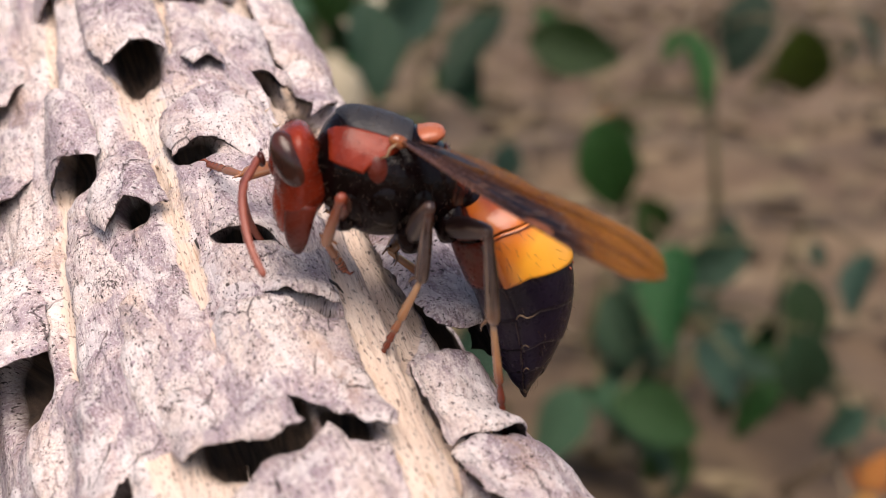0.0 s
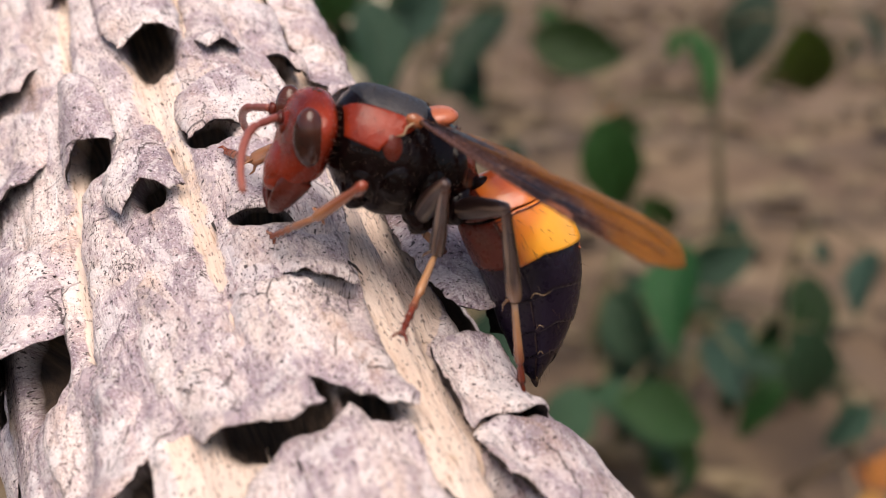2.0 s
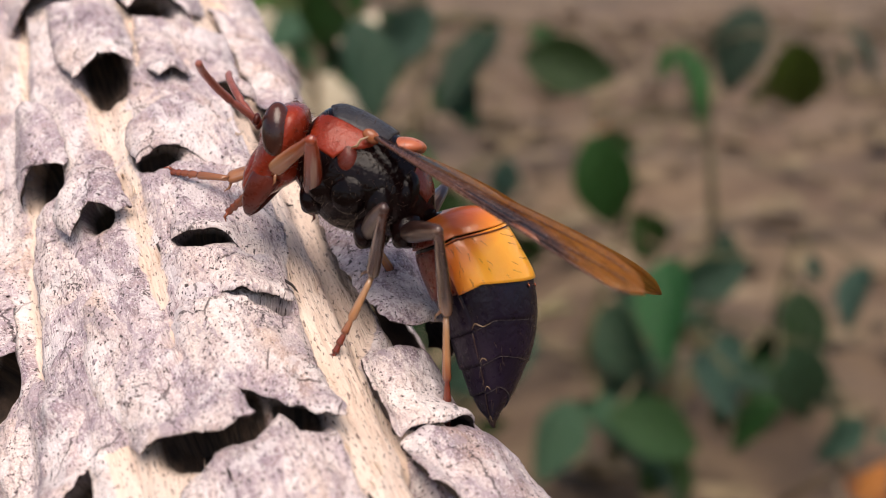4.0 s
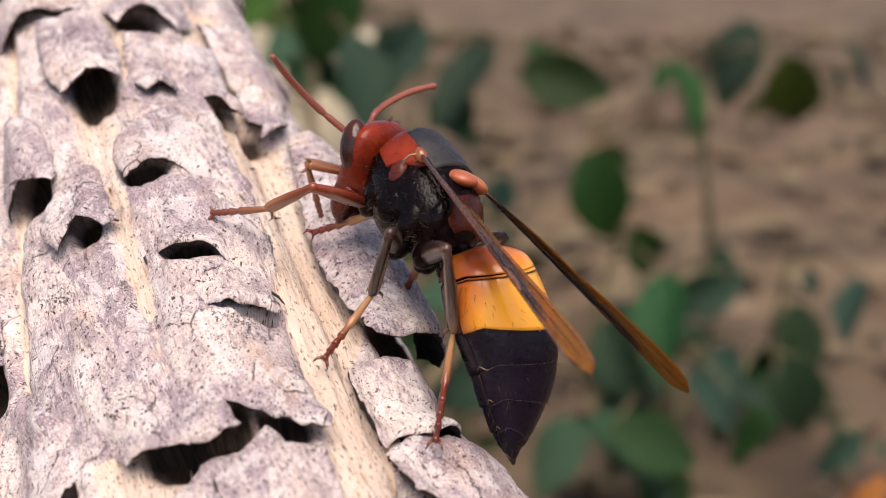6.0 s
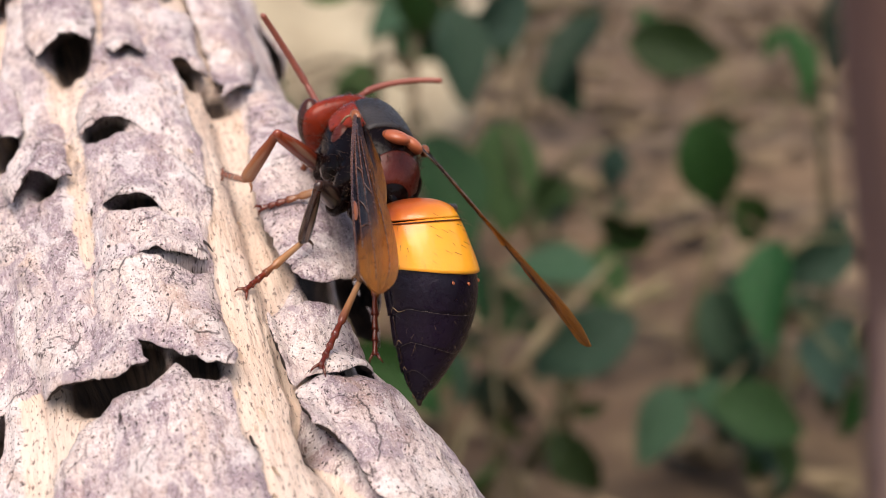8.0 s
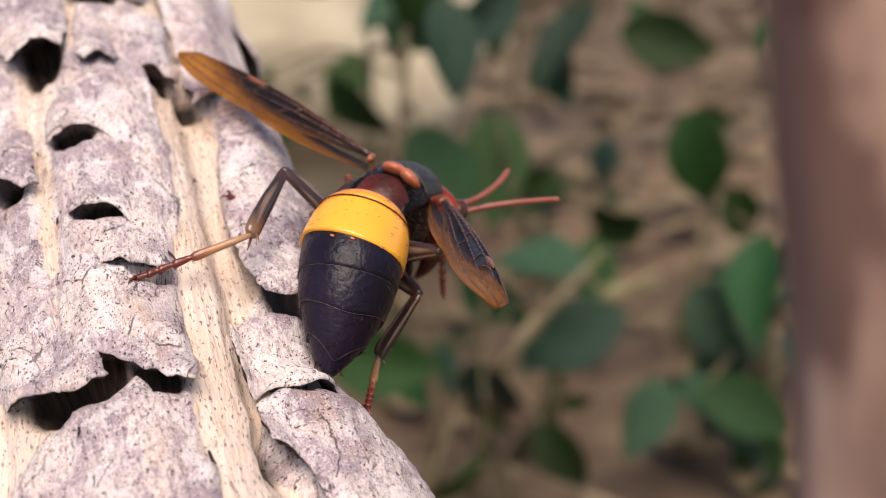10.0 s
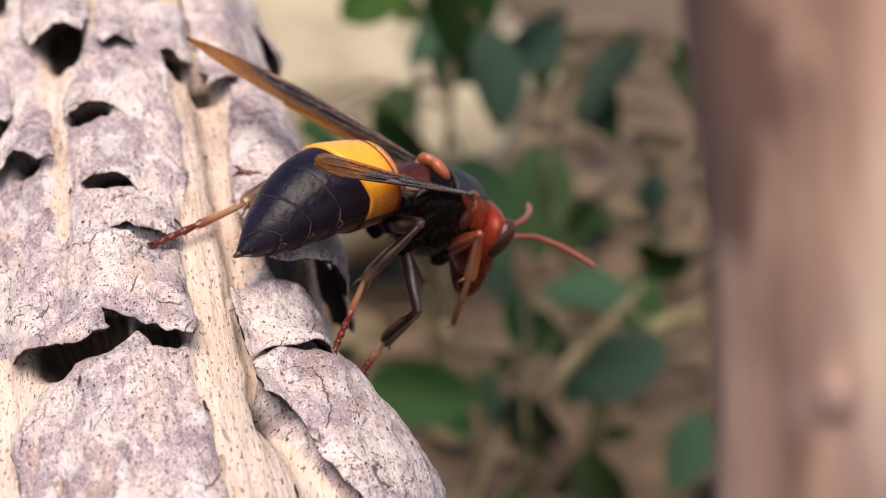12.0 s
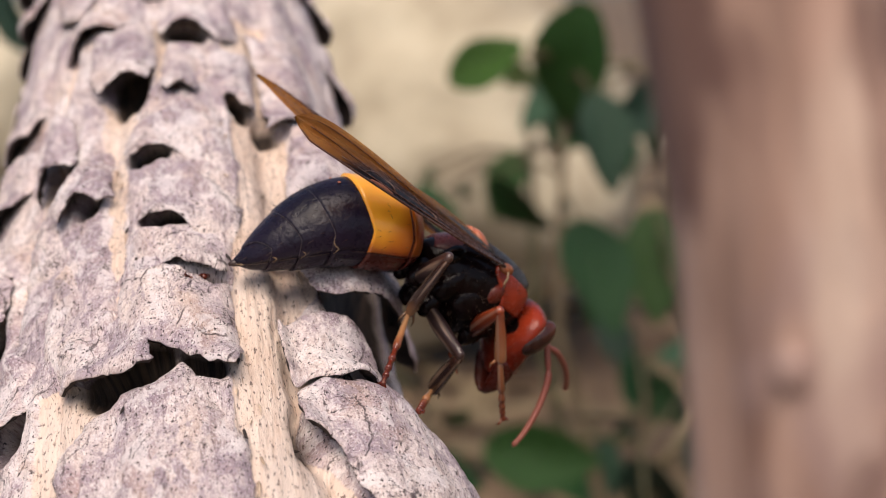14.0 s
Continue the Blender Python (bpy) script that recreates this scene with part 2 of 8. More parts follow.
def wing_material():
    """u runs from root to tip, v from the front edge to the back one."""
    m = Mat("amber_membrane", 0.11)
    nt = m.nt
    sep = nt.nodes.new("ShaderNodeSeparateXYZ")
    nt.links.new(m.tc.outputs["UV"], sep.inputs[0])
    u, v = sep.outputs[0], sep.outputs[1]
    streak = m.noise(m.coords((2, 14, 1), "UV"), 2.2, 4)
    along = m.math('POWER', m.math('DIVIDE', u, 0.80), 4.0)
    lead = m.math('ADD', m.math('ADD', m.math('DIVIDE', v, 0.70), along), m.math('MULTIPLY', m.math('SUBTRACT', streak, 0.5), 0.5))
    c = m.ramp(m.math('MULTIPLY', lead, 0.5), (0.42, (0.014, 0.007, 0.008)), (0.52, (0.10, 0.034, 0.012)), (0.64, (0.34, 0.135, 0.026)), (0.95, (0.50, 0.225, 0.050)))
    basal = m.ramp(m.math('ADD', u, m.math('MULTIPLY', m.math('SUBTRACT', streak, 0.5), 0.3)), (0.10, 0.95), (0.34, 0.0))
    c = m.mix(basal, c, (0.045, 0.021, 0.018))
    m.color(c)
    m.bump(m.noise(m.coords((3, 30, 1), "UV"), 2.0, 3), 0.00035, 0.9)
    m.bump(m.noise(m.coords((14, 5, 1), "UV"), 3.0, 2), 0.00030, 0.6)
    m.p.inputs["Coat Weight"].default_value = 0.3
    m.p.inputs["Coat Roughness"].default_value = 0.06
    thin = node(nt, "ShaderNodeBsdfTransparent", Color=(0.92, 0.66, 0.36, 1))
    tl = nt.nodes.new("ShaderNodeBsdfTranslucent")
    nt.links.new(c, tl.inputs["Color"])
    m1, m2 = nt.nodes.new("ShaderNodeMixShader"), nt.nodes.new("ShaderNodeMixShader")
    m1.inputs[0].default_value = 0.30
    nt.links.new(m.p.outputs[0], m1.inputs[1])
    nt.links.new(tl.outputs[0], m1.inputs[2])
    clear = m.ramp(m.math('MULTIPLY', lead, 0.5), (0.46, 0.03), (0.75, 0.42))
    nt.links.new(m.mix(basal, clear, (0.05, 0.05, 0.05)), m2.inputs[0])
    nt.links.new(m1.outputs[0], m2.inputs[1])
    nt.links.new(thin.outputs[0], m2.inputs[2])
    nt.links.new(m2.outputs[0], nt.nodes["Material Output"].inputs[0])
    return m.m


def leaf_material(name, dark, light, gloss=0.35):
    m = Mat(name, gloss)
    info = m.nt.nodes.new("ShaderNodeObjectInfo")
    c = m.ramp(m.noise(m.coords(), 60, 3), (0.3, dark), (0.7, light))
    hsv = node(m.nt, "ShaderNodeHueSaturation", Color=c)
    m.nt.links.new(m.math('ADD', m.math('MULTIPLY', info.outputs["Random"], 0.7), 0.45), hsv.inputs["Value"])
    shift = m.math('FRACT', m.math('MULTIPLY', info.outputs["Random"], 7.3))
    m.nt.links.new(m.math('ADD', m.math('MULTIPLY', shift, 0.07), 0.455), hsv.inputs["Hue"])
    m.color(hsv.outputs[0])
    m.p.inputs["Specular IOR Level"].default_value = 0.3
    m.bump(m.noise(m.coords(), 260, 3), 0.0008, 0.5)
    return m.m


def ground_material():
    m = Mat("forest_floor", 0.95)
    v = m.coords()
    c = m.ramp(m.noise(v, 9, 6, 0.62), (0.30, (0.032, 0.020, 0.012)), (0.45, (0.078, 0.050, 0.029)), (0.58, (0.145, 0.098, 0.056)), (0.70, (0.25, 0.182, 0.110)))
    c = m.mix(m.ramp(m.noise(v, 3.1, 4), (0.46, 0.0), (0.66, 0.7)), c, (0.14, 0.085, 0.050))
    # darker soil close by, paler soil further off, the border broken by noise
    paler = m.ramp(m.math('ADD', m.math('MULTIPLY', m.axis(1), 0.4), m.math('MULTIPLY', m.noise(v, 0.9, 4), 0.8)), (1.03, 0.0), (1.52, 1.0))
    c = m.mix(paler, c, m.ramp(m.noise(v, 7, 5, 0.6), (0.32, (0.165, 0.115, 0.070)), (0.52, (0.24, 0.174, 0.107)), (0.70, (0.33, 0.252, 0.160))))
    m.color(c).bump(m.noise(v, 40, 5), 0.004, 0.5)
    return m.m


def stone_material():
    m = Mat("pale_stone", 0.9)
    c = m.ramp(m.noise(m.coords(), 14, 6), (0.30, (0.27, 0.22, 0.15)), (0.5, (0.44, 0.38, 0.27)), (0.7, (0.55, 0.49, 0.36)))
    m.color(c).bump(m.noise(m.coords(), 60, 5), 0.006, 0.6)
    return m.m


WOOD, BARK, INNER, NEAR_BARK = wood_material(), bark_material(), shaded_inner_bark_material(), near_bark_material()
RED = chitin("red_cuticle", (0.09, 0.009, 0.004), (0.245, 0.028, 0.010), 0.22, 900, 0.00012, 0.06, 0.22)
DARKRED = chitin("dark_red_cuticle", (0.035, 0.007, 0.005), (0.105, 0.017, 0.009), 0.28, 900, 0.00006, 0.0, 0.3)
BLACK = chitin("black_cuticle", (0.002, 0.001, 0.001), (0.007, 0.003, 0.003), 0.12, 900, 0.00012, 0.0, 0.14)
DORSUM = chitin("velvety_dark_dorsum", (0.012, 0.012, 0.015), (0.045, 0.041, 0.042), 0.45, 1200, 0.00014, 0.0, 0.35)
BLUEBLACK = chitin("blue_black_cuticle", (0.004, 0.003, 0.008), (0.014, 0.008, 0.020), 0.30, 700, 0.00016, 0.0, 0.24)
ORANGE = tergite_material()
PAD = chitin("orange_pad", (0.34, 0.075, 0.028), (0.46, 0.15, 0.065), 0.36)
TEGULA = chitin("amber_brown_cuticle", (0.10, 0.026, 0.010), (0.27, 0.085, 0.030), 0.20)
MEMBRANE_LINE = chitin("pale_membrane", (0.16, 0.10, 0.055), (0.30, 0.20, 0.11), 0.4)
SEAM = chitin("brown_seam", (0.025, 0.011, 0.008), (0.055, 0.027, 0.018), 0.4)
FIBRE = chitin("torn_wood_fibre", (0.42, 0.29, 0.19), (0.66, 0.52, 0.40), 0.8)
EYE, WING = eye_material(), wing_material()
VEIN = chitin("dark_vein", (0.035, 0.014, 0.010), (0.10, 0.040, 0.020), 0.25)
ANTENNA = chitin("red_brown_antenna", (0.17, 0.034, 0.022), (0.29, 0.085, 0.055), 0.40)
HAIR = chitin("brown_bristle", (0.035, 0.018, 0.010), (0.085, 0.045, 0.022), 0.5)
LEAF = leaf_material("green_leaf", (0.004, 0.034, 0.006), (0.018, 0.080, 0.013), 0.5)
LEAF_BLUE = leaf_material("blue_green_leaf", (0.012, 0.040, 0.025), (0.032, 0.078, 0.047), 0.5)
LEAF_LIME = leaf_material("yellow_green_leaf", (0.020, 0.058, 0.005), (0.048, 0.098, 0.008), 0.5)
LEAF_GOLD = leaf_material("yellow_dead_leaf", (0.42, 0.20, 0.02), (0.62, 0.34, 0.06), 0.6)
LEAF_DRY = leaf_material("dry_brown_leaf", (0.15, 0.105, 0.064), (0.27, 0.195, 0.122), 0.8)
LEAF_STRAW = leaf_material("dry_straw", (0.20, 0.165, 0.085), (0.33, 0.285, 0.165), 0.7)
STEM = leaf_material("woody_stem", (0.10, 0.085, 0.04), (0.17, 0.15, 0.08), 0.7)
GROUND, STONE = ground_material(), stone_material()


# ---- building helpers ----
def mesh(name, verts, faces, mats, index=None, uvs=None, smooth=True):
    me = bpy.data.meshes.new(name)
    me.from_pydata([tuple(v) for v in verts], [], faces)
    for mt in mats if isinstance(mats, (list, tuple)) else [mats]:
        me.materials.append(mt)
    if index is not None:
        me.polygons.foreach_set("material_index", index)
    if uvs is not None:
        layer = me.uv_layers.new(name="along")
        loops = np.empty(len(me.loops), dtype=np.int32)
        me.loops.foreach_get("vertex_index", loops)
        layer.data.foreach_set("uv", np.asarray(uvs, dtype=np.float32)[loops].ravel())
    me.polygons.foreach_set("use_smooth", [smooth] * len(me.polygons))
    me.update()
    return me


def part(name, me, parent, label=""):
    """Links a mesh as one object under a thing or a part, in the parent's space."""
    ob = new(name, me)
    ob.parent = parent
    return tagged(ob, label)


def world_part(name, me, parent, label=""):
    """The same for a mesh written in world space under a thing that stands elsewhere."""
    ob = part(name, me, parent, label)
    ob.matrix_parent_inverse = Matrix.Translation(-parent.location)
    return ob


def spline(keys, n):
    """Smooth interpolation of rows of numbers, the first column being the position."""
    k = np.array(keys, float)
    t = np.linspace(0, len(k) - 1, n)
    i = np.clip(t.astype(int), 0, len(k) - 2)
    u = (t - i)[:, None]
    p1, p2 = k[i], k[i + 1]
    p0 = np.where((i > 0)[:, None], k[np.maximum(i - 1, 0)], 2 * p1 - p2)
    p3 = np.where((i < len(k) - 2)[:, None], k[np.minimum(i + 2, len(k) - 1)], 2 * p2 - p1)
    return 0.5 * (2 * p1 + (p2 - p0) * u + (2 * p0 - 5 * p1 + 4 * p2 - p3) * u**2 + (3 * p1 - p0 - 3 * p2 + p3) * u**3)


def skin(rings, close=True, cap=True):
    """Faces over a list of rings of points."""
    n, m = len(rings), len(rings[0])
    verts = [p for r in rings for p in r]
    faces = []
    for a in range(n - 1):
        for b in range(m if close else m - 1):
            c = (b + 1) % m
            faces.append((a * m + b, a * m + c, (a + 1) * m + c, (a + 1) * m + b))
    if cap and close:
        faces.append(tuple(range(m - 1, -1, -1)))
        faces.append(tuple(range((n - 1) * m, n * m)))
    return verts, faces


def tube(points, radii, seg=12, flat=1.0):
    """A round, tapered tube along points; flat squeezes it sideways."""
    pts = [Vector(p) for p in points]
    rings, side = [], None
    for i, p in enumerate(pts):
        d = (pts[min(i + 1, len(pts) - 1)] - pts[max(i - 1, 0)]).normalized()
        if side is None:
            side = d.orthogonal().normalized() if abs(d.y) > 0.9 else Vector((0, 1, 0))
        side = (side - side.dot(d) * d).normalized()
        up = d.cross(side)
        rings.append([tuple(p + (side * math.cos(a) * flat + up * math.sin(a)) * radii[i]) for a in np.linspace(0, 2 * math.pi, seg, endpoint=False)])
    return skin(rings)


def join(*pieces):
    verts, faces, index = [], [], []
    for k, (v, f) in enumerate(pieces):
        base = len(verts)
        verts += list(v)
        faces += [tuple(j + base for j in q) for q in f]
        index += [k] * len(f)
    return verts, faces, index


def blob(centre, radii, turn=None, n=18, m=14):
    """An ellipsoid as points and faces."""
    rot = Euler(turn or (0, 0, 0)).to_matrix()
    rings = []
    for a in np.linspace(0.04, math.pi - 0.04, m):
        rings.append([tuple(Vector(centre) + rot @ Vector((radii[0] * math.sin(a) * math.cos(b), radii[1] * math.sin(a) * math.sin(b), radii[2] * math.cos(a)))) for b in np.linspace(0, 2 * math.pi, n, endpoint=False)])
    v, f = skin(rings)
    return v, [tuple(reversed(q)) for q in f]


def scaled(verts, k=U):
    return [(v[0] * k, v[1] * k, v[2] * k) for v in verts]


# ---- the leaning branch: bare wood under loose, curling bark ----
AXIS_AT = Vector((-1.2874, 0.0, -2.2127))
AXIS_TO = Vector((-0.33229, 0.83838, 0.43209))
AXIS_E1 = Vector((-0.51108, -0.54509, 0.66458))
AXIS_E2 = Vector((0.79270, 0.0, 0.60961))
ROUND = 20.28      # tenths of a unit round the branch to one radian


def bump1(x, at, wide):
    return math.exp(-((x - at) / wide) ** 2)


# hollows under the lifted flakes: s, a, reach along, reach round, depth
PITS = [(26.2, 12, 1.8, 1.9, 0.26), (14.4, 13.8, 1.5, 2.3, 0.22), (3.7, 16.0, 0.9, 2.2, 0.24), (3.6, 8.8, 0.5, 0.7, 0.08), (-5.4, 9.5, 2.4, 3.8, 0.42), (-6.2, 16.0, 1.8, 1.8, 0.26), (30.6, 1.4, 3.4, 1.9, 0.26), (21.2, 5.8, 1.8, 1.2, 0.24), (11.5, -7.6, 3.4, 2.4, 0.45)]
PITS += [(41.8, 9.8, 4.6, 2.2, 0.30), (36.4, 21.8, 2.2, 1.3, 0.24), (33.2, 25, 1.8, 1.5, 0.18), (52.6, 16.6, 2.2, 2.2, 0.26), (12.0, 38.0, 14.0, 9.5, 0.50), (1.0, 35.5, 4.5, 5.0, 0.30), (-6.9, 28, 1.2, 2.8, 0.16), (-14.6, 23.2, 2.6, 1.3, 0.12), (-6.0, -1.6, 2.0, 1.6, 0.22)]


def bareness(s, a):
    """1 where the bark has fallen and pale wood shows, 0 where the old grey skin still clings."""
    w = noise.noise(Vector((s * 0.22, a * 0.5, 4))) * 0.6 + noise.noise(Vector((s * 0.8, a * 1.6, 9))) * 0.3

    def band(lo, hi, soft=0.7):
        return max(0.0, min(1.0, (a - lo + w) / soft)) * max(0.0, min(1.0, (hi - a + w) / soft))

    right = 25.1 - 2.2 * bump1(s, -2.5, 3.5) - 1.4 * bump1(s, -12.5, 4) + 0.42 * max(0.0, -15 - s) + 1.8 * min(1.0, max(0.0, (s - 1) / 4))
    left = 17.6 + 0.12 * max(0.0, min(20, s)) + 0.02 * min(0, s)
    b = band(left, right) if s < 58 else 0.0
    if 2 < s < 40:
        wide = 0.3 + 1.2 * min(1.0, (s - 2) / 9) + (1.2 if s > 29 else 0)
        b = max(b, 0.62 * band(9.0 - wide, 9.0 + wide * 0.9))
    if 6 < s < 62:
        c = -2.6 + 0.12 * (s - 12)
        b = max(b, band(c - 1.0, c + 1.2))
    if 40 <= s < 56:
        b = max(b, band(12.8, 14.6))
    if s < -4:
        b = max(b, band(1.6, 5.4 + (3.2 if s > -14 else 0)))
    return b


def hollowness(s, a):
    """Depth of the hollows; the shade painted in them is set by it too."""
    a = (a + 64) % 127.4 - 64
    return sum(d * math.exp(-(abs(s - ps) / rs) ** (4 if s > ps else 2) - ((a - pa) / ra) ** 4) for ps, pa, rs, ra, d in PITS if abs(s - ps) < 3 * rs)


def core_height(s, a, skin_on=True):
    """Flutes of the wood over the mean radius, at s along and a round the branch, both in tenths of a unit."""
    a = (a + 64) % 127.4 - 64
    near = bump1(s, 10, 70)
    h = -0.10
    h += near * (0.07 * bump1(a, 12, 5) + 0.06 * bump1(a, 29, 5) - 0.13 * bump1(a, 23.6 + 0.03 * s + 0.22 * max(0, -8 - s), 1.5))
    h += near * (0.05 * bump1(a, 20.6, 2.0) - 0.10 * bump1(a, -3.0 + 0.12 * (s - 12), 1.8) - 0.06 * bump1(a, 8.5, 2.0) + 0.09 * bump1(a, -9, 5))
    h += 0.05 * math.sin(a * 0.296 + 0.4 * math.sin(s * 0.03)) * (1 - near)
    h += 0.15 * bump1(s, -17, 7) * bump1(a, 37, 8) - 0.24 * bump1(s, -2.0, 5.5) * bump1(a, 36, 7)
    p = Vector((s * 0.02, math.cos(a / ROUND) * 2.2, math.sin(a / ROUND) * 2.2))
    h += 0.055 * noise.noise(p * 1.6) + 0.030 * noise.noise(Vector((s * 0.06, p.y * 5, p.z * 5)))
    if skin_on:
        h += 0.022 * noise.noise(Vector((s * 0.10, p.y * 14, p.z * 14)))
        pit = hollowness(s, a)
        h += 0.085 * (1 - bareness(s, a)) * max(0.0, 1 - pit * 8) - pit
        h += 0.025 * noise.noise(Vector((s * 0.35, p.y * 4, p.z * 4))) + 0.012 * noise.noise(Vector((s * 0.9, p.y * 11, p.z * 11)))
    return h


def on_branch(s, a, h):
    r = max(0.3, 2.028 - 0.0024 * s) + h
    th = a / ROUND
    return (AXIS_AT + AXIS_TO * (s * 0.1) + (AXIS_E1 * math.cos(th) + AXIS_E2 * math.sin(th)) * r) * U


def branch_core():
    along = list(np.linspace(-640, -60, 30)) + list(np.arange(-45, 66, 0.5)) + list(np.linspace(72, 700, 32))
    rounds = np.concatenate([np.arange(-64, -20, 0.8), np.arange(-20, 46, 0.28), np.arange(46, 63, 0.8)])
    verts, uvs, faces, bare, hollow = [], [], [], [], []
    for s in along:
        for a in rounds:
            bare.append(bareness(s, a))
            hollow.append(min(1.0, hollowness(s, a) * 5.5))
            verts.append(on_branch(s, a, core_height(s, a)))
            uvs.append((s * 0.1 * U, a * 0.1 * U))
    m = len(rounds)
    for i in range(len(along) - 1):
        for j in range(m):
            k = (j + 1) % m
            faces.append((i * m + j, i * m + k, (i + 1) * m + k, (i + 1) * m + j))
    n = len(along)
    faces += [tuple(range(m - 1, -1, -1)), tuple(range((n - 1) * m, n * m))]
    me = mesh("wood", verts, faces, WOOD, uvs=uvs)
    me.attributes.new("bare", 'FLOAT', 'POINT').data.foreach_set("value", bare)
    me.attributes.new("hollow_shade", 'FLOAT', 'POINT').data.foreach_set("value", hollow)
    return me


def inside(p, poly):
    x, y, hit = p[0], p[1], False
    for (x0, y0), (x1, y1) in zip(poly, poly[1:] + poly[:1]):
        if (y0 > y) != (y1 > y) and x < (x1 - x0) * (y - y0) / (y1 - y0) + x0:
            hit = not hit
    return hit


def bark_plate(outline, lifts=(), dome=0.0, dome_at=None, thick=0.05, base=0.02, step=0.42, ragged=0.26, cracks=(), wave=0.03, tip=0.0):
    """One flake of bark over an outline of (s, a). lifts: (s, a, reach along, reach round, height) where it stands off the wood.
    dome: how far it is rolled up across its width, more so by tip towards its lower end. cracks: (s0, a0, s1, a1, width, depth)."""
    rnd = random.Random(len(outline) * 101 + int(outline[0][0] * 7 + outline[0][1] * 13))
    off = Vector((rnd.uniform(0, 50), rnd.uniform(0, 50), 0))
    edge = []
    for (s0, a0), (s1, a1) in zip(outline, outline[1:] + outline[:1]):
        n = max(2, int(math.hypot(s1 - s0, a1 - a0) / step * 1.3))
        for k in range(n):
            s, a = s0 + (s1 - s0) * k / n, a0 + (a1 - a0) * k / n
            w = Vector((s * 0.55, a * 0.55, 0)) + off
            w2 = Vector((s * 1.7, a * 1.7, 3)) + off
            edge.append((s + ragged * (1.5 * noise.noise(w) + 0.7 * noise.noise(w2)), a + ragged * (1.2 * noise.noise(w + Vector((9, 4, 2))) + 0.6 * noise.noise(w2 + Vector((5, 1, 7))))))
    pts = [Vector(p) for p in edge]
    lo, hi = np.min(edge, 0), np.max(edge, 0)
    for s in np.arange(lo[0], hi[0], step):
        for a in np.arange(lo[1], hi[1], step):
            p = (s + rnd.uniform(-0.3, 0.3) * step, a + rnd.uniform(-0.3, 0.3) * step)
            if inside(p, edge) and min((p[0] - e[0]) ** 2 + (p[1] - e[1]) ** 2 for e in edge) > (0.45 * step) ** 2:
                pts.append(Vector(p))
    n = len(edge)
    out = geometry.delaunay_2d_cdt(pts, [(i, (i + 1) % n) for i in range(n)], [], 1, 1e-5)
    flat, tris = out[0], [t for t in out[2]]
    amid = sum(p[1] for p in edge) / n if dome_at is None else dome_at
    half = max(abs(p[1] - amid) for p in edge)
    uses = {}
    for t in tris:
        for i in range(3):
            e = (t[i], t[(i + 1) % 3])
            uses[e] = uses.get(e, 0) + 1
    rim = [e for e in uses if (e[1], e[0]) not in uses]
    on_rim = {i for e in rim for i in e}
    ring = np.array(edge)
    top, low, uvs = [], [], []
    for i, p in enumerate(flat):
        s, a = p[0], p[1]
        h = core_height(s, a, False) + 0.075 + base
        u = min(1.0, abs(a - amid) / half)
        h += dome * math.sqrt(max(0.0, 1 - u * u)) * (1 + tip * max(0.0, (hi[0] - s) / (hi[0] - lo[0]) - 0.5))
        for ls, la, rs, ra, lh in lifts:
            h += lh * math.exp(-((s - ls) / rs) ** 2 - ((a - la) / ra) ** 2)
        h += wave * noise.noise(Vector((s * 0.30, a * 0.30, 1)) + off) + 0.020 * noise.noise(Vector((s * 0.9, a * 1.2, 5)) + off)
        h += 0.010 * noise.noise(Vector((s * 2.6, a * 3.4, 8)) + off)
        for s0, a0, s1, a1, wd, dp in cracks:
            ds, da = s1 - s0, a1 - a0
            k = min(1.0, max(0.0, ((s - s0) * ds + (a - a0) * da) / (ds * ds + da * da)))
            wob = 0.5 * noise.noise(Vector((s * 0.8, a * 0.8, 2)))
            d = math.hypot(s - s0 - ds * k + wob, a - a0 - da * k + wob * 0.6)
            h -= dp * math.exp(-(d / wd) ** 2)
        # where nothing lifts it the rim lies down into the old skin
        free = max(0.0, sum(lh * math.exp(-((s - ls) / (rs * 1.3)) ** 2 - ((a - la) / (ra * 1.3)) ** 2) for ls, la, rs, ra, lh in lifts))
        free = min(1.0, (free + (0.6 * dome if s < lo[0] + 0.45 * (hi[0] - lo[0]) else 0.15 * dome)) / 0.07)
        d = float(np.min((ring[:, 0] - s) ** 2 + (ring[:, 1] - a) ** 2)) ** 0.5
        h -= (thick + base + 0.03) * math.exp(-(d / 0.8) ** 2) * (1 - free)
        t = thick * (0.25 if i in on_rim else 1.0)
        top.append(on_branch(s, a, h + thick * (0.75 if i in on_rim else 1.0)))
        low.append(on_branch(s, a, h + thick * 0.75 - t))
        uvs.append((s * 0.1 * U + off.x * 0.002, a * 0.1 * U + off.y * 0.002))
    k = len(flat)
    verts = top + low
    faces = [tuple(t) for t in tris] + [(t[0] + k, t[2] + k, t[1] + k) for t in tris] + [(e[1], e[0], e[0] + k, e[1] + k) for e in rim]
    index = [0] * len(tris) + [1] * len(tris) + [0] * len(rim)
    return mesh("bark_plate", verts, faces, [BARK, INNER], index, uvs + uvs)


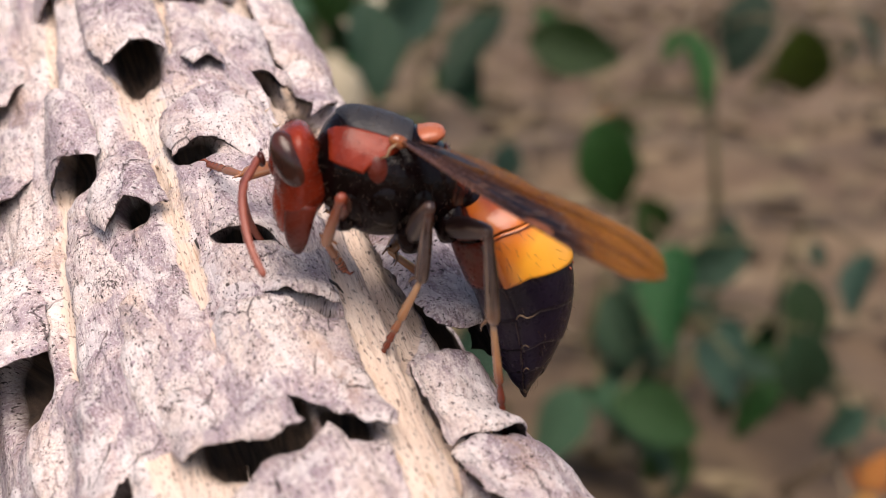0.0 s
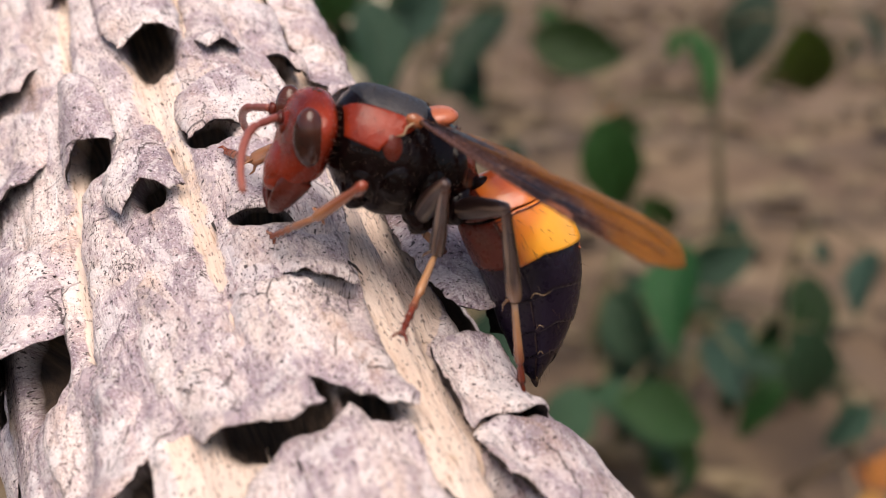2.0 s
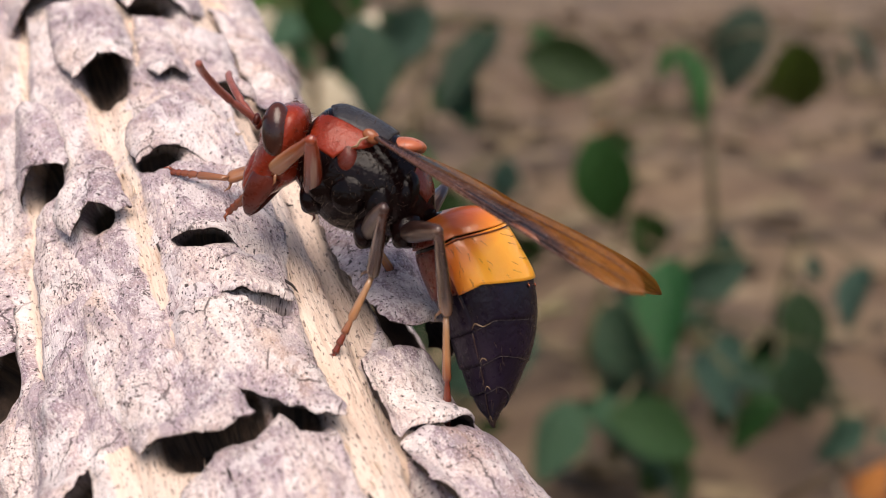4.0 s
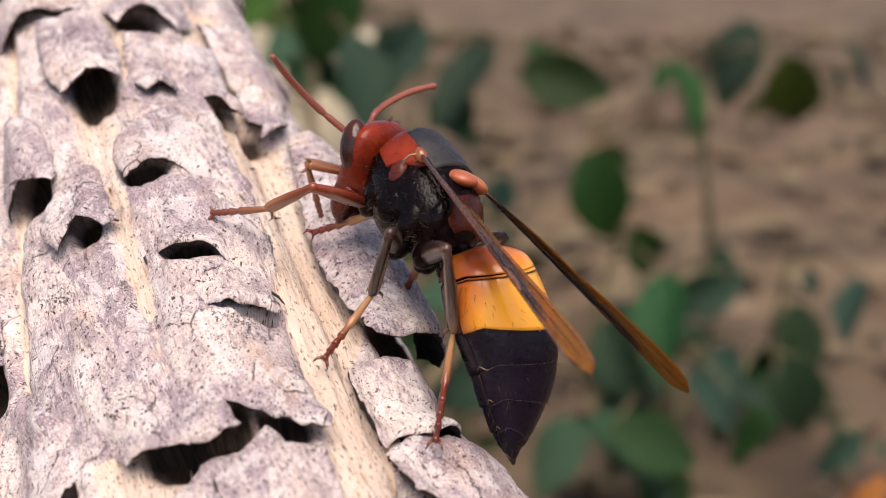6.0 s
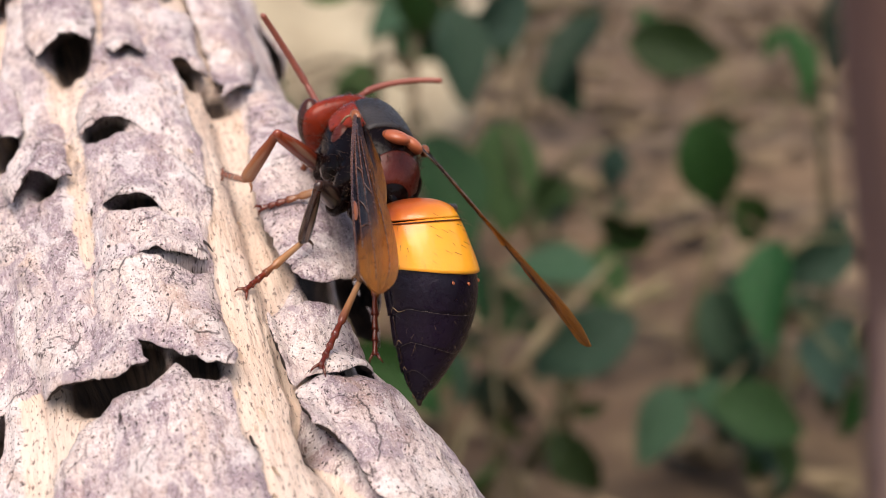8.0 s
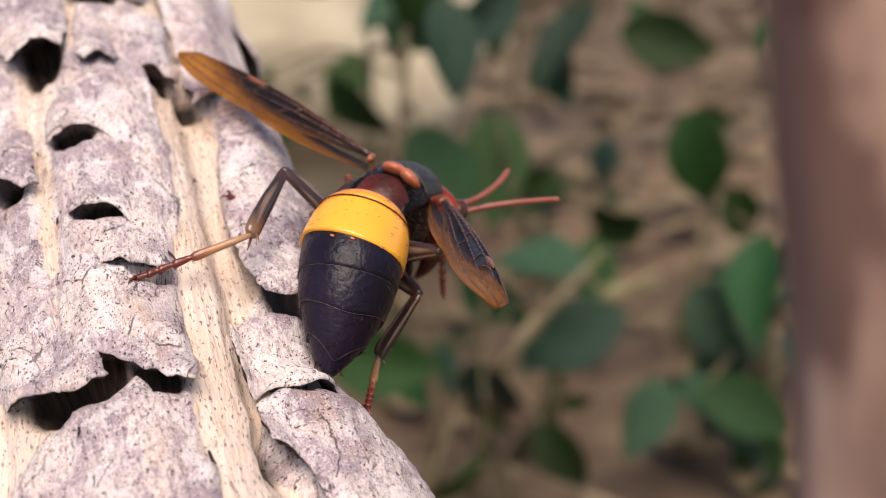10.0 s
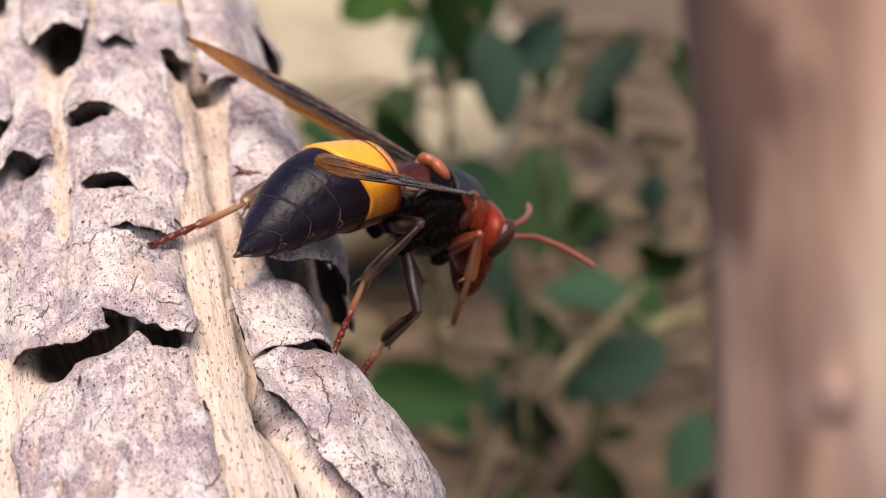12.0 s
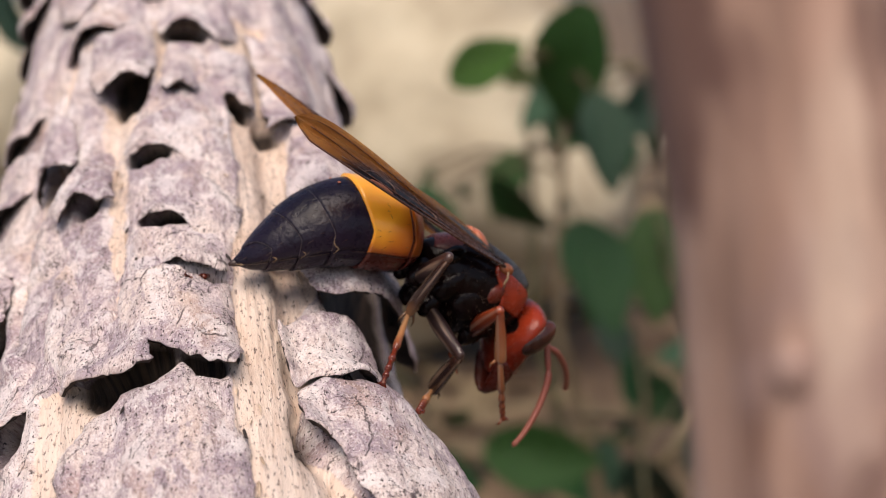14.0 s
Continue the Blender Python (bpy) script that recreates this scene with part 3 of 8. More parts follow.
def build_branch():
    branch = new("tree_branch")
    branch.location = on_branch(-640, 0, -2.0)
    tagged(branch, "leaning dead branch of pale wood with curling grey bark flakes", "branch")
    world_part("bare_wood", branch_core(), branch, "pale fibrous tan wood")
    plates = []

    def add(*args, **kw):
        plates.append(bark_plate(*args, **kw))

    # the middle of the branch, from the top down
    add([(31, 10), (33.5, 13), (35.5, 17.5), (32, 20), (24, 20.3), (18.5, 20), (21, 18), (25, 14.2), (23.7, 10), (28, 9.6)], [(24, 12, 2.2, 2.5, 0.10)])
    add([(23, 12), (24.6, 14), (22, 16.5), (18, 19.3), (15, 20.5), (12, 20), (10.2, 18.6), (9.8, 17), (12.3, 14), (13.8, 11), (17, 11.2)], [(12.4, 13.5, 2.0, 2.6, 0.09)], base=0.0)
    add([(13.2, 11), (11.6, 14), (9.4, 17), (9.8, 18.4), (4.3, 18.2), (3.9, 16.9), (4.1, 15.2), (5.7, 13.3), (7.1, 11.4), (5.1, 13.3), (3.5, 15.2), (3.1, 16.9), (3.0, 18.3), (0, 18.7), (-6, 18.8), (-9, 18), (-8.6, 16.4), (-6.2, 14.2), (-5, 12), (-8, 12.4), (-8.6, 10), (-7.2, 7.5), (-6.4, 4.6), (0, 1.6), (5, 0.8), (11, 2.2), (13, 4.6), (4, 7.0), (3.2, 8.4), (7, 9.4), (11, 9.9)],
        [(-7.6, 9.2, 3.0, 4.2, 0.11), (-8.6, 17.3, 1.8, 1.6, 0.10), (4, 4, 6, 3, -0.03), (5.0, 15.8, 1.4, 2.6, 0.09)], step=0.34,
        cracks=[(4.6, 8.5, 0.8, 9.0, 0.26, 0.12), (2.6, 13.0, 3.0, 14.6, 0.2, 0.03), (9.5, 9.0, 8.5, 11.5, 0.22, 0.04)])
    add([(-9.5, 7.5), (-8.2, 10), (-9, 12), (-8, 13.2), (-7, 14.2), (-9, 15.3), (-12, 17.2), (-16, 18.3), (-21, 18.6), (-27, 18.8), (-34, 19), (-35, 6), (-27, 5.0), (-21, 4.8), (-14, 5.0)],
        [(-16, 6.0, 3, 2, 0.10)], step=0.38, base=-0.03, cracks=[(-15.5, 6.6, -18.5, 6.2, 0.35, 0.12)])
    # the left flank
    add([(39.5, 1), (37, 4), (32, 4.6), (27.3, 4.4), (28.6, 2), (27.6, -1.4), (34, -1.0)], dome=0.18, tip=0.35, thick=0.04, base=-0.05)
    add([(27, 5), (25, 8.2), (19.5, 8.6), (18, 7.6), (19.2, 6), (17.6, 3.6), (20, 2.6), (24, 2.4)], [(19.0, 6.0, 2.5, 1.8, 0.10)], dome=0.10)
    add([(26, -0.4), (20.5, 2.6), (17.4, 3.6), (13.4, 4.8), (11.6, 2.0), (12.5, -1.6), (18, -2.2)], base=0.0)
    add([(31, -14), (27, -9), (22, -5), (17, -3.4), (11, -3.6), (9.4, -7), (8.0, -11.5), (14, -16), (22, -17)], [(8.8, -8.5, 4.0, 3.6, 0.30)], dome=0.10)
    add([(8.6, -3.4), (6, -1.8), (3, -0.6), (0.8, 1.0), (-3, 0.8), (-7, 0.0), (-8.8, -2), (-5, -7), (2, -7.6), (6, -5.6)], [(-7.6, -1.6, 2, 2, 0.18), (2, -0.6, 1.5, 1.0, 0.10)], cracks=[(6, -3, 1, -2.4, 0.25, 0.08)])
    add([(5, -9.5), (0, -8.2), (-7, -7.6), (-14, -6.5), (-20, -9), (-16, -16), (-4, -16)], [(-12, -8, 3, 3, 0.12)])
    add([(-9.6, -2.2), (-8.6, 0.6), (-13, 1.4), (-22, 2.0), (-34, 2.6), (-36, -5), (-22, -7), (-13, -6)], base=-0.02)
    add([(44, -6), (41, -2.4), (35, -1.8), (30, -4), (29, -10), (36, -13), (43, -11)], [(30, -6, 2.4, 2.6, 0.16)])
    add([(60, -10), (58, -3), (48, -1), (43, -3), (44.6, -10)], [(44, -5, 2, 3, 0.16)])
    # rolled flakes higher up
    add([(53, 6.2), (52, 12.8), (45, 13.2), (38.6, 12.4), (40.6, 9.8), (38.6, 7.0), (45, 5.6)], dome=0.19, tip=0.4, thick=0.04, base=-0.05)
    add([(47, 18.6), (48, 24.2), (40, 24.0), (33.6, 23), (33.4, 21.2), (36.4, 20), (40, 18)], [(34.4, 21.8, 2.2, 1.8, 0.12)])
    add([(54, 23.6), (52, 30.5), (42, 31), (34, 27.5), (32, 25.8), (30.6, 23.8), (36, 24.4), (46, 24.6)], [(31.6, 25, 2.0, 1.8, 0.15)], dome=0.05)
    add([(62, 13.6), (60, 22), (52, 23), (49.4, 20), (51, 16), (49.6, 13.6), (55, 13)], [(50.4, 16.6, 2.0, 2.6, 0.16)])
    add([(47.5, 14), (46, 17.6), (40.6, 17.8), (36.4, 17), (36, 14), (41, 13.2)], [(37, 15.4, 1.8, 1.6, 0.12)])
    add([(64, 1), (63, 12), (55, 12.8), (53.6, 6), (54.4, 1)], [(54.4, 6, 2, 3, 0.18)])
    # the right flank: a long roll, then two thick flakes below it
    add([(30.5, 26), (31.5, 29), (29, 33), (22, 35.4), (14, 36.6), (9, 36.8), (6.4, 36.2), (5.4, 34.6), (5.0, 33.0), (4.4, 32.0), (3.6, 30.6), (2.4, 28.6), (1.6, 26.6), (2.6, 25.2), (8, 24.6), (14, 24.4), (22, 25.0)], dome=0.30, dome_at=30.4, tip=0.3, thick=0.05, step=0.36, base=-0.06, ragged=0.12)
    add([(-1.6, 21.9), (0.4, 24.4), (0.7, 26.6), (0.2, 29.6), (-1.2, 32.4), (-3.8, 35.2), (-6.8, 37.4), (-8.2, 36.0), (-7.6, 31.5), (-7.0, 29.4), (-8.2, 26), (-8.0, 24.2), (-8.8, 22.9), (-6, 22.2)], [(-7.6, 27.5, 1.6, 2.4, 0.10), (0.2, 26.5, 1.6, 3.0, 0.04)], dome=0.11, dome_at=29, step=0.36, base=-0.05, ragged=0.16)
    add([(-8.9, 23.2), (-8.0, 24.6), (-8.0, 27), (-6.6, 31), (-5.6, 36), (-9, 41), (-18, 43), (-32, 43), (-36, 36), (-31, 31.5), (-25, 29), (-20, 25.6), (-15.6, 25.0), (-14.6, 22.6), (-11.5, 22.6)], [(-15.5, 23.5, 3.0, 2.4, 0.10), (-20, 26, 4, 2, 0.06)], dome=0.14, dome_at=33, step=0.40, base=-0.02)
    # the rest of the bark, round the far side and beyond both ends
    rnd = random.Random(5)
    for s in range(-130, 150, 17):
        for a in range(-64, 60, 11):
            s0, a0 = s + rnd.uniform(-5, 5) + (8 if (a // 11) % 2 else 0), a + rnd.uniform(-1.5, 1.5)
            if -34 < s0 < 66 and -16 < a0 < 46:
                continue
            if -36 < s0 < 68 and (-18 < a0 - 6 < 50 and -18 < a0 < 44):
                continue
            l, w = rnd.uniform(7, 10), rnd.uniform(4.2, 6)
            if -36 < s0 < 68 and (a0 + w > -17 and a0 - w < 46):
                w = 3.0
            outline = [(s0 + l * math.cos(t) * rnd.uniform(0.85, 1.1), a0 + w * math.sin(t) * rnd.uniform(0.85, 1.1)) for t in np.linspace(0, 2 * math.pi, 9, endpoint=False)]
            add(outline, [(s0 - l * 0.8, a0, 3, 3, rnd.uniform(0.05, 0.22) * (0.25 if -36 < s0 < 68 else 1.0))], step=1.1, dome=rnd.uniform(0, 0.08))
    for me in plates:
        world_part("bark_plate", me, branch)
    # torn fibres standing out of the bare wood and under the lips
    for s, a in [(rnd.uniform(-30, 34), rnd.choice((18.6, 19.5, 23.6, 24.4, 8.2, 9.4)) + rnd.uniform(-0.5, 0.5)) for _ in range(26)] + [(-6.5, 7.5), (-6.8, 9.0), (-6.4, 10.6), (-7.0, 11.5), (12.6, 12.8), (24.6, 11.6), (-14.5, 22.6), (-15.2, 23.0)]:
        l, lean = rnd.uniform(0.8, 2.4), rnd.uniform(-0.4, 0.4)
        h = core_height(s, a) - 0.01
        pts = [on_branch(s, a, h), on_branch(s - 0.5 * l, a + lean * 0.5, h + 0.04), on_branch(s - l, a + lean, h + rnd.uniform(0.03, 0.13))]
        v, f = tube(pts, [0.014 * U, 0.011 * U, 0.004 * U], 5)
        world_part("fibre", mesh("fibre", v, f, INNER if rnd.random() < 0.4 else FIBRE), branch)
    return branch


# ---- a thinner stem close before the lens ----
def build_near_stem():
    stem = new("sapling_stem")
    keys = [(4.55, -6.4, -30.5, 1.55), (4.65, -6.3, -18, 1.35), (4.30, -6.15, -6, 1.02), (4.01, -6.1, -2.0, 0.85), (3.87, -6.1, 0.03, 0.69), (3.71, -6.1, 1.0, 0.56), (3.51, -6.1, 1.94, 0.46), (3.35, -6.1, 3.2, 0.40), (3.05, -6.0, 6, 0.38), (2.15, -5.6, 14, 0.34), (1.55, -5.2, 24, 0.27)]
    rows = spline(keys, 150)
    stem.location = Vector(rows[0][:3]) * U
    tagged(stem, "thin upright brown stem with rough bark", "tree stem")
    rings = []
    for x, y, z, r in rows:
        ring = []
        for a in np.linspace(0, 2 * math.pi, 56, endpoint=False):
            d = Vector((math.cos(a), math.sin(a), 0))
            k = 0.94 * r * (1 + 0.05 * noise.noise(Vector((d.x * 2, d.y * 2, z * 0.5))) + 0.03 * noise.noise(Vector((d.x * 7, d.y * 7, z * 1.5))))
            ring.append(tuple((Vector((x, y, z)) + d * k) * U))
        rings.append(ring)
    v, f = skin(rings)
    world_part("bark", mesh("bark", v, f, NEAR_BARK), stem)
    # knots on the bark
    for z, a, k in ((0.6, -1.9, 0.07), (-1.2, -1.2, 0.08), (2.4, -2.4, 0.05)):
        x, y, _, r = min(rows, key=lambda q: abs(q[2] - z))
        c = Vector((x + r * 0.96 * math.cos(a), y + r * 0.96 * math.sin(a), z))
        v, f = blob(c, (k, k * 0.8, k * 1.3))
        world_part("knot", mesh("knot", scaled(v), f, NEAR_BARK), stem)
    return stem


# ---- the ground and what stands on it ----
GROUND_Z = -30.5 * U


def build_ground():
    xs = np.concatenate([-np.geomspace(60, 0.6, 26), np.linspace(-0.55, 0.55, 56), np.geomspace(0.6, 60, 26)])
    ys = np.concatenate([-np.geomspace(60, 0.5, 22), np.linspace(-0.45, 2.4, 110), np.geomspace(2.5, 60, 22)])
    verts = []
    for y in ys:
        for x in xs:
            far = min(1.0, math.hypot(x, y) / 0.3)
            h = 0.018 * noise.noise(Vector((x * 5, y * 5, 0))) + 0.006 * noise.noise(Vector((x * 22, y * 22, 3)))
            verts.append((x, y, GROUND_Z - 0.012 + h * far))
    m = len(xs)
    faces = [(i * m + j, i * m + j + 1, (i + 1) * m + j + 1, (i + 1) * m + j) for i in range(len(ys) - 1) for j in range(m - 1)]
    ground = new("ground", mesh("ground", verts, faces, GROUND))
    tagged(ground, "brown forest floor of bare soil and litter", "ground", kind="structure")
    # dry leaves strewn over it
    rnd = random.Random(3)
    verts, faces = [], []
    for _ in range(6000):
        y = rnd.uniform(-1.6, 3.4)
        x = rnd.uniform(-1.7, 1.7)
        size, turn = rnd.uniform(0.012, 0.032), rnd.uniform(0, 2 * math.pi)
        z = GROUND_Z - 0.012 + 0.018 * noise.noise(Vector((x * 5, y * 5, 0))) + 0.004
        tilt = Euler((rnd.uniform(-0.25, 0.25), rnd.uniform(-0.25, 0.25), turn)).to_matrix()
        base = len(verts)
        for u, w, k in ((-1, 0, 0.1), (-0.4, 0.42, 0.25), (-0.4, -0.42, 0.25), (0.3, 0.38, 0.2), (0.3, -0.38, 0.2), (1, 0, 0.35), (0, 0, 0)):
            verts.append(tuple(Vector((x, y, z + size * 0.25)) + tilt @ Vector((u * size, w * size, k * size))))
        faces += [tuple(base + i for i in q) for q in ((0, 2, 6), (0, 6, 1), (1, 6, 3), (2, 4, 6), (3, 6, 5), (4, 5, 6))]
    litter = new("leaf_litter", mesh("litter", verts, faces, LEAF_DRY))
    tagged(litter, "scattered dry brown leaves on the ground", "leaf litter", kind="stuff")


def leaf_mesh(mat):
    """A broad pointed leaf with a folded midrib, one unit long, its tip along +x, with a little thickness."""
    rows, top = 9, []
    for i in range(rows):
        t = i / (rows - 1)
        w = 0.36 * math.sin(math.pi * min(1, t * 0.93 + 0.05)) ** 0.8 * (1 - 0.35 * t)
        for k in (-1, -0.5, 0, 0.5, 1):
            top.append((t, k * w, abs(k) * w * 0.35 - 0.18 * t * t + 0.015 * math.sin(9 * t + 3 * k)))
    n = len(top)
    verts = top + [(x, y, z - 0.012) for x, y, z in top]
    faces = []
    for i in range(rows - 1):
        for k in range(4):
            q = (i * 5 + k, (i + 1) * 5 + k, (i + 1) * 5 + k + 1, i * 5 + k + 1)
            faces += [q, tuple(j + n for j in reversed(q))]
    return mesh("leaf", verts, faces, mat)


LEAVES = {"g": leaf_mesh(LEAF), "b": leaf_mesh(LEAF_BLUE), "l": leaf_mesh(LEAF_LIME), "y": leaf_mesh(LEAF_GOLD)}


def shrub(foot, leaves, label, kind="shrub"):
    """A low plant: a stem from its foot, a twig to each leaf. leaves: (x, y, z, length, way it hangs in degrees, colour)."""
    plant = new("shrub")
    plant.location = (foot[0] * U, foot[1] * U, GROUND_Z - 0.012)
    tagged(plant, label, kind)
    top = max(l[2] for l in leaves)
    rnd = random.Random(int(foot[0] * 10 + foot[1]))
    base = Vector((foot[0], foot[1], -32.2))
    head = Vector((sum(l[0] for l in leaves) / len(leaves), sum(l[1] for l in leaves) / len(leaves) + 3, top))
    mid = (base + head) / 2 + Vector((rnd.uniform(-3, 3), 2, 0))
    v, f = tube([base * U, (base * 0.6 + mid * 0.4 + Vector((1, 0, 0))) * U, mid * U, head * U], [0.5 * U, 0.42 * U, 0.34 * U, 0.16 * U], 8)
    world_part("stem", mesh("stem", v, f, STEM), plant)
    for x, y, z, size, way, col in leaves:
        c = Vector((x, y, z))
        turn = Euler((radians(78 + rnd.uniform(-42, 30)), 0, rnd.uniform(-0.5, 0.5))).to_matrix() @ Euler((rnd.uniform(-0.6, 0.6), rnd.uniform(-0.4, 0.4), radians(way))).to_matrix()
        at = c - turn @ Vector((size * 0.5, 0, 0))
        ob = part("leaf", LEAVES[col], plant)
        ob.matrix_parent_inverse = Matrix.Translation(-plant.location)
        ob.matrix_basis = Matrix.LocRotScale(at * U, turn.to_quaternion(), (size * U,) * 3)
        k = min(1.0, max(0.15, (at.z - base.z) / (head.z - base.z)))
        j = base.lerp(mid, min(1, k * 2)) if k < 0.5 else mid.lerp(head, k * 2 - 1)
        v, f = tube([j * U, ((j + at) / 2 + Vector((0, 0, 0.8))) * U, at * U], [0.18 * U, 0.14 * U, 0.09 * U], 6)
        world_part("twig", mesh("twig", v, f, STEM), plant)
    return plant


def dry_stalk(foot, pts):
    stalk = new("dry_stalk")
    stalk.location = (foot[0] * U, foot[1] * U, GROUND_Z - 0.012)
    tagged(stalk, "thin pale dry grass stalk bending over the litter", "grass stalk")
    way = [Vector((foot[0], foot[1], -32.2))] + [Vector(p) for p in pts]
    v, f = tube([p * U for p in way], [0.35 * U] + [0.30 * U] * (len(pts) - 1) + [0.10 * U], 7)
    world_part("stalk", mesh("stalk", v, f, LEAF_STRAW), stalk)
    a, b = way[1], way[2]
    v, f = tube([a * U, (a.lerp(b, 0.4) + Vector((1.2, 0, 1.5))) * U, (a.lerp(b, 0.7) + Vector((3.5, 0.5, 1.0))) * U], [0.2 * U, 0.45 * U, 0.05 * U], 6, 0.3)
    world_part("blade", mesh("blade", v, f, LEAF_STRAW), stalk)
    return stalk


def boulder(at, size, label):
    rock = new("boulder")
    v, f = blob((0, 0, 0), (1, 1, 1), n=48, m=32)
    out = []
    for p in v:
        p = Vector(p)
        k = 1 + 0.22 * noise.noise(p * 1.3 + Vector(at) * 0.1) + 0.08 * noise.noise(p * 3.5)
        out.append(tuple(Vector((p.x * size[0], p.y * size[1], p.z * size[2])) * k * U))
    rock.location = Vector(at) * U
    part("stone", mesh("stone", out, f, STONE), rock)
    return tagged(rock, label, "boulder")


# ---- the hornet ----
MARGIN = chitin("brown_margin", (0.03, 0.022, 0.026), (0.11, 0.085, 0.085), 0.30)

class Shape:
    """A lofted body along x: rows of x, middle height, half width, height above and below the middle."""

    def __init__(self, keys, n=200, slim=1.0):
        self.rows = np.array(spline(keys, n))
        self.rows[:, 2:5] *= slim
        if self.rows[0, 0] > self.rows[-1, 0]:
            self.rows = self.rows[::-1]

    def at(self, x, phi, off=0.0):
        zc, hw, up, dn = (np.interp(x, self.rows[:, 0], self.rows[:, k]) for k in (1, 2, 3, 4))
        c, s = math.cos(phi), math.sin(phi)
        return (x, (hw + off) * c, zc + ((up if s > 0 else dn) + off) * s)

    def whole(self, x0, x1, n=28, seg=32, shrink=0.0):
        rings = [[self.at(x, p, -shrink) for p in np.linspace(0, 2 * math.pi, seg, endpoint=False)] for x in np.linspace(x0, x1, n)]
        return skin(rings)

    def patch(self, x0, x1, p0, p1, off=0.012, n=14, seg=26, shear=0.0, edge=None, thick=0.03, rise=0.0):
        """A plate lying on the body between two stations and two angles, with its rims turned in."""
        rings = []
        us, ws = np.linspace(0, 1, n), np.linspace(0, 1, seg)

        def point(u, w, o):
            phi = p0 + (p1 - p0) * w
            a, b = (edge(w) if edge else (x0, x1))
            x = a + (b - a) * u
            p = self.at(x, phi, o + rise * u)
            return (p[0] - shear * p[2], p[1], p[2])

        rings.append([point(0, w, off - thick) for w in ws])
        for u in us:
            mid = [point(u, w, off) for w in ws]
            mid[0], mid[-1] = point(u, 0.006, off - thick), point(u, 0.994, off - thick)
            rings.append(mid)
        rings.append([point(1, w, off - thick) for w in ws])
        v, f = skin(rings, close=False, cap=False)
        return v, f


THORAX = Shape([(-0.56, -0.06, 0.03, 0.05, 0.05), (-0.52, -0.06, 0.13, 0.12, 0.12), (-0.44, -0.06, 0.25, 0.24, 0.22), (-0.30, -0.05, 0.345, 0.36, 0.33), (-0.12, -0.04, 0.40, 0.43, 0.41), (0.08, -0.04, 0.415, 0.47, 0.45), (0.26, -0.02, 0.40, 0.46, 0.42), (0.40, 0.0, 0.36, 0.42, 0.36), (0.49, 0.02, 0.28, 0.33, 0.26), (0.545, 0.03, 0.17, 0.20, 0.16), (0.57, 0.04, 0.06, 0.07, 0.06)], slim=0.92)
ABDOMEN = Shape([(-1.602, -0.355, 0.006, 0.008, 0.006), (-1.544, -0.33, 0.05, 0.06, 0.045), (-1.419, -0.245, 0.170, 0.205, 0.165), (-1.235, -0.135, 0.295, 0.345, 0.265), (-1.013, -0.035, 0.395, 0.435, 0.340), (-0.772, 0.045, 0.450, 0.465, 0.375), (-0.531, 0.07, 0.465, 0.455, 0.385), (-0.328, 0.07, 0.455, 0.450, 0.370), (-0.193, 0.06, 0.415, 0.425, 0.330), (-0.106, 0.04, 0.335, 0.345, 0.260), (-0.048, 0.02, 0.235, 0.235, 0.18), (-0.01, 0.0, 0.11, 0.11, 0.09), (0.019, 0.0, 0.045, 0.05, 0.045)], slim=0.89)
HEAD = Shape([(-0.50, 0.36, 0.13, 0.11, 0.10), (-0.44, 0.335, 0.215, 0.15, 0.15), (-0.32, 0.27, 0.325, 0.19, 0.205), (-0.15, 0.215, 0.415, 0.205, 0.175), (0.02, 0.185, 0.445, 0.205, 0.165), (0.13, 0.175, 0.405, 0.180, 0.14), (0.205, 0.165, 0.290, 0.14, 0.11), (0.25, 0.160, 0.14, 0.08, 0.07), (0.268, 0.160, 0.03, 0.02, 0.02)])
NECK = (0.504, 0.0, 0.06)
WAIST = (-0.54, 0.0, -0.072)
WING_AT = (-0.01, 0.395, 0.29)
FEELER_AT = (0.45, 0.13, 0.06)
HEAD_SIZE = 0.94 * U
BEND = Vector((-0.60, 0.0, 0.05))      # where the hind half of the abdomen turns on the front half


def upright(v):
    """HEAD is lofted with its length along x; stand it up: x becomes height, height becomes forward."""
    return [(p[2], p[1], p[0]) for p in v]


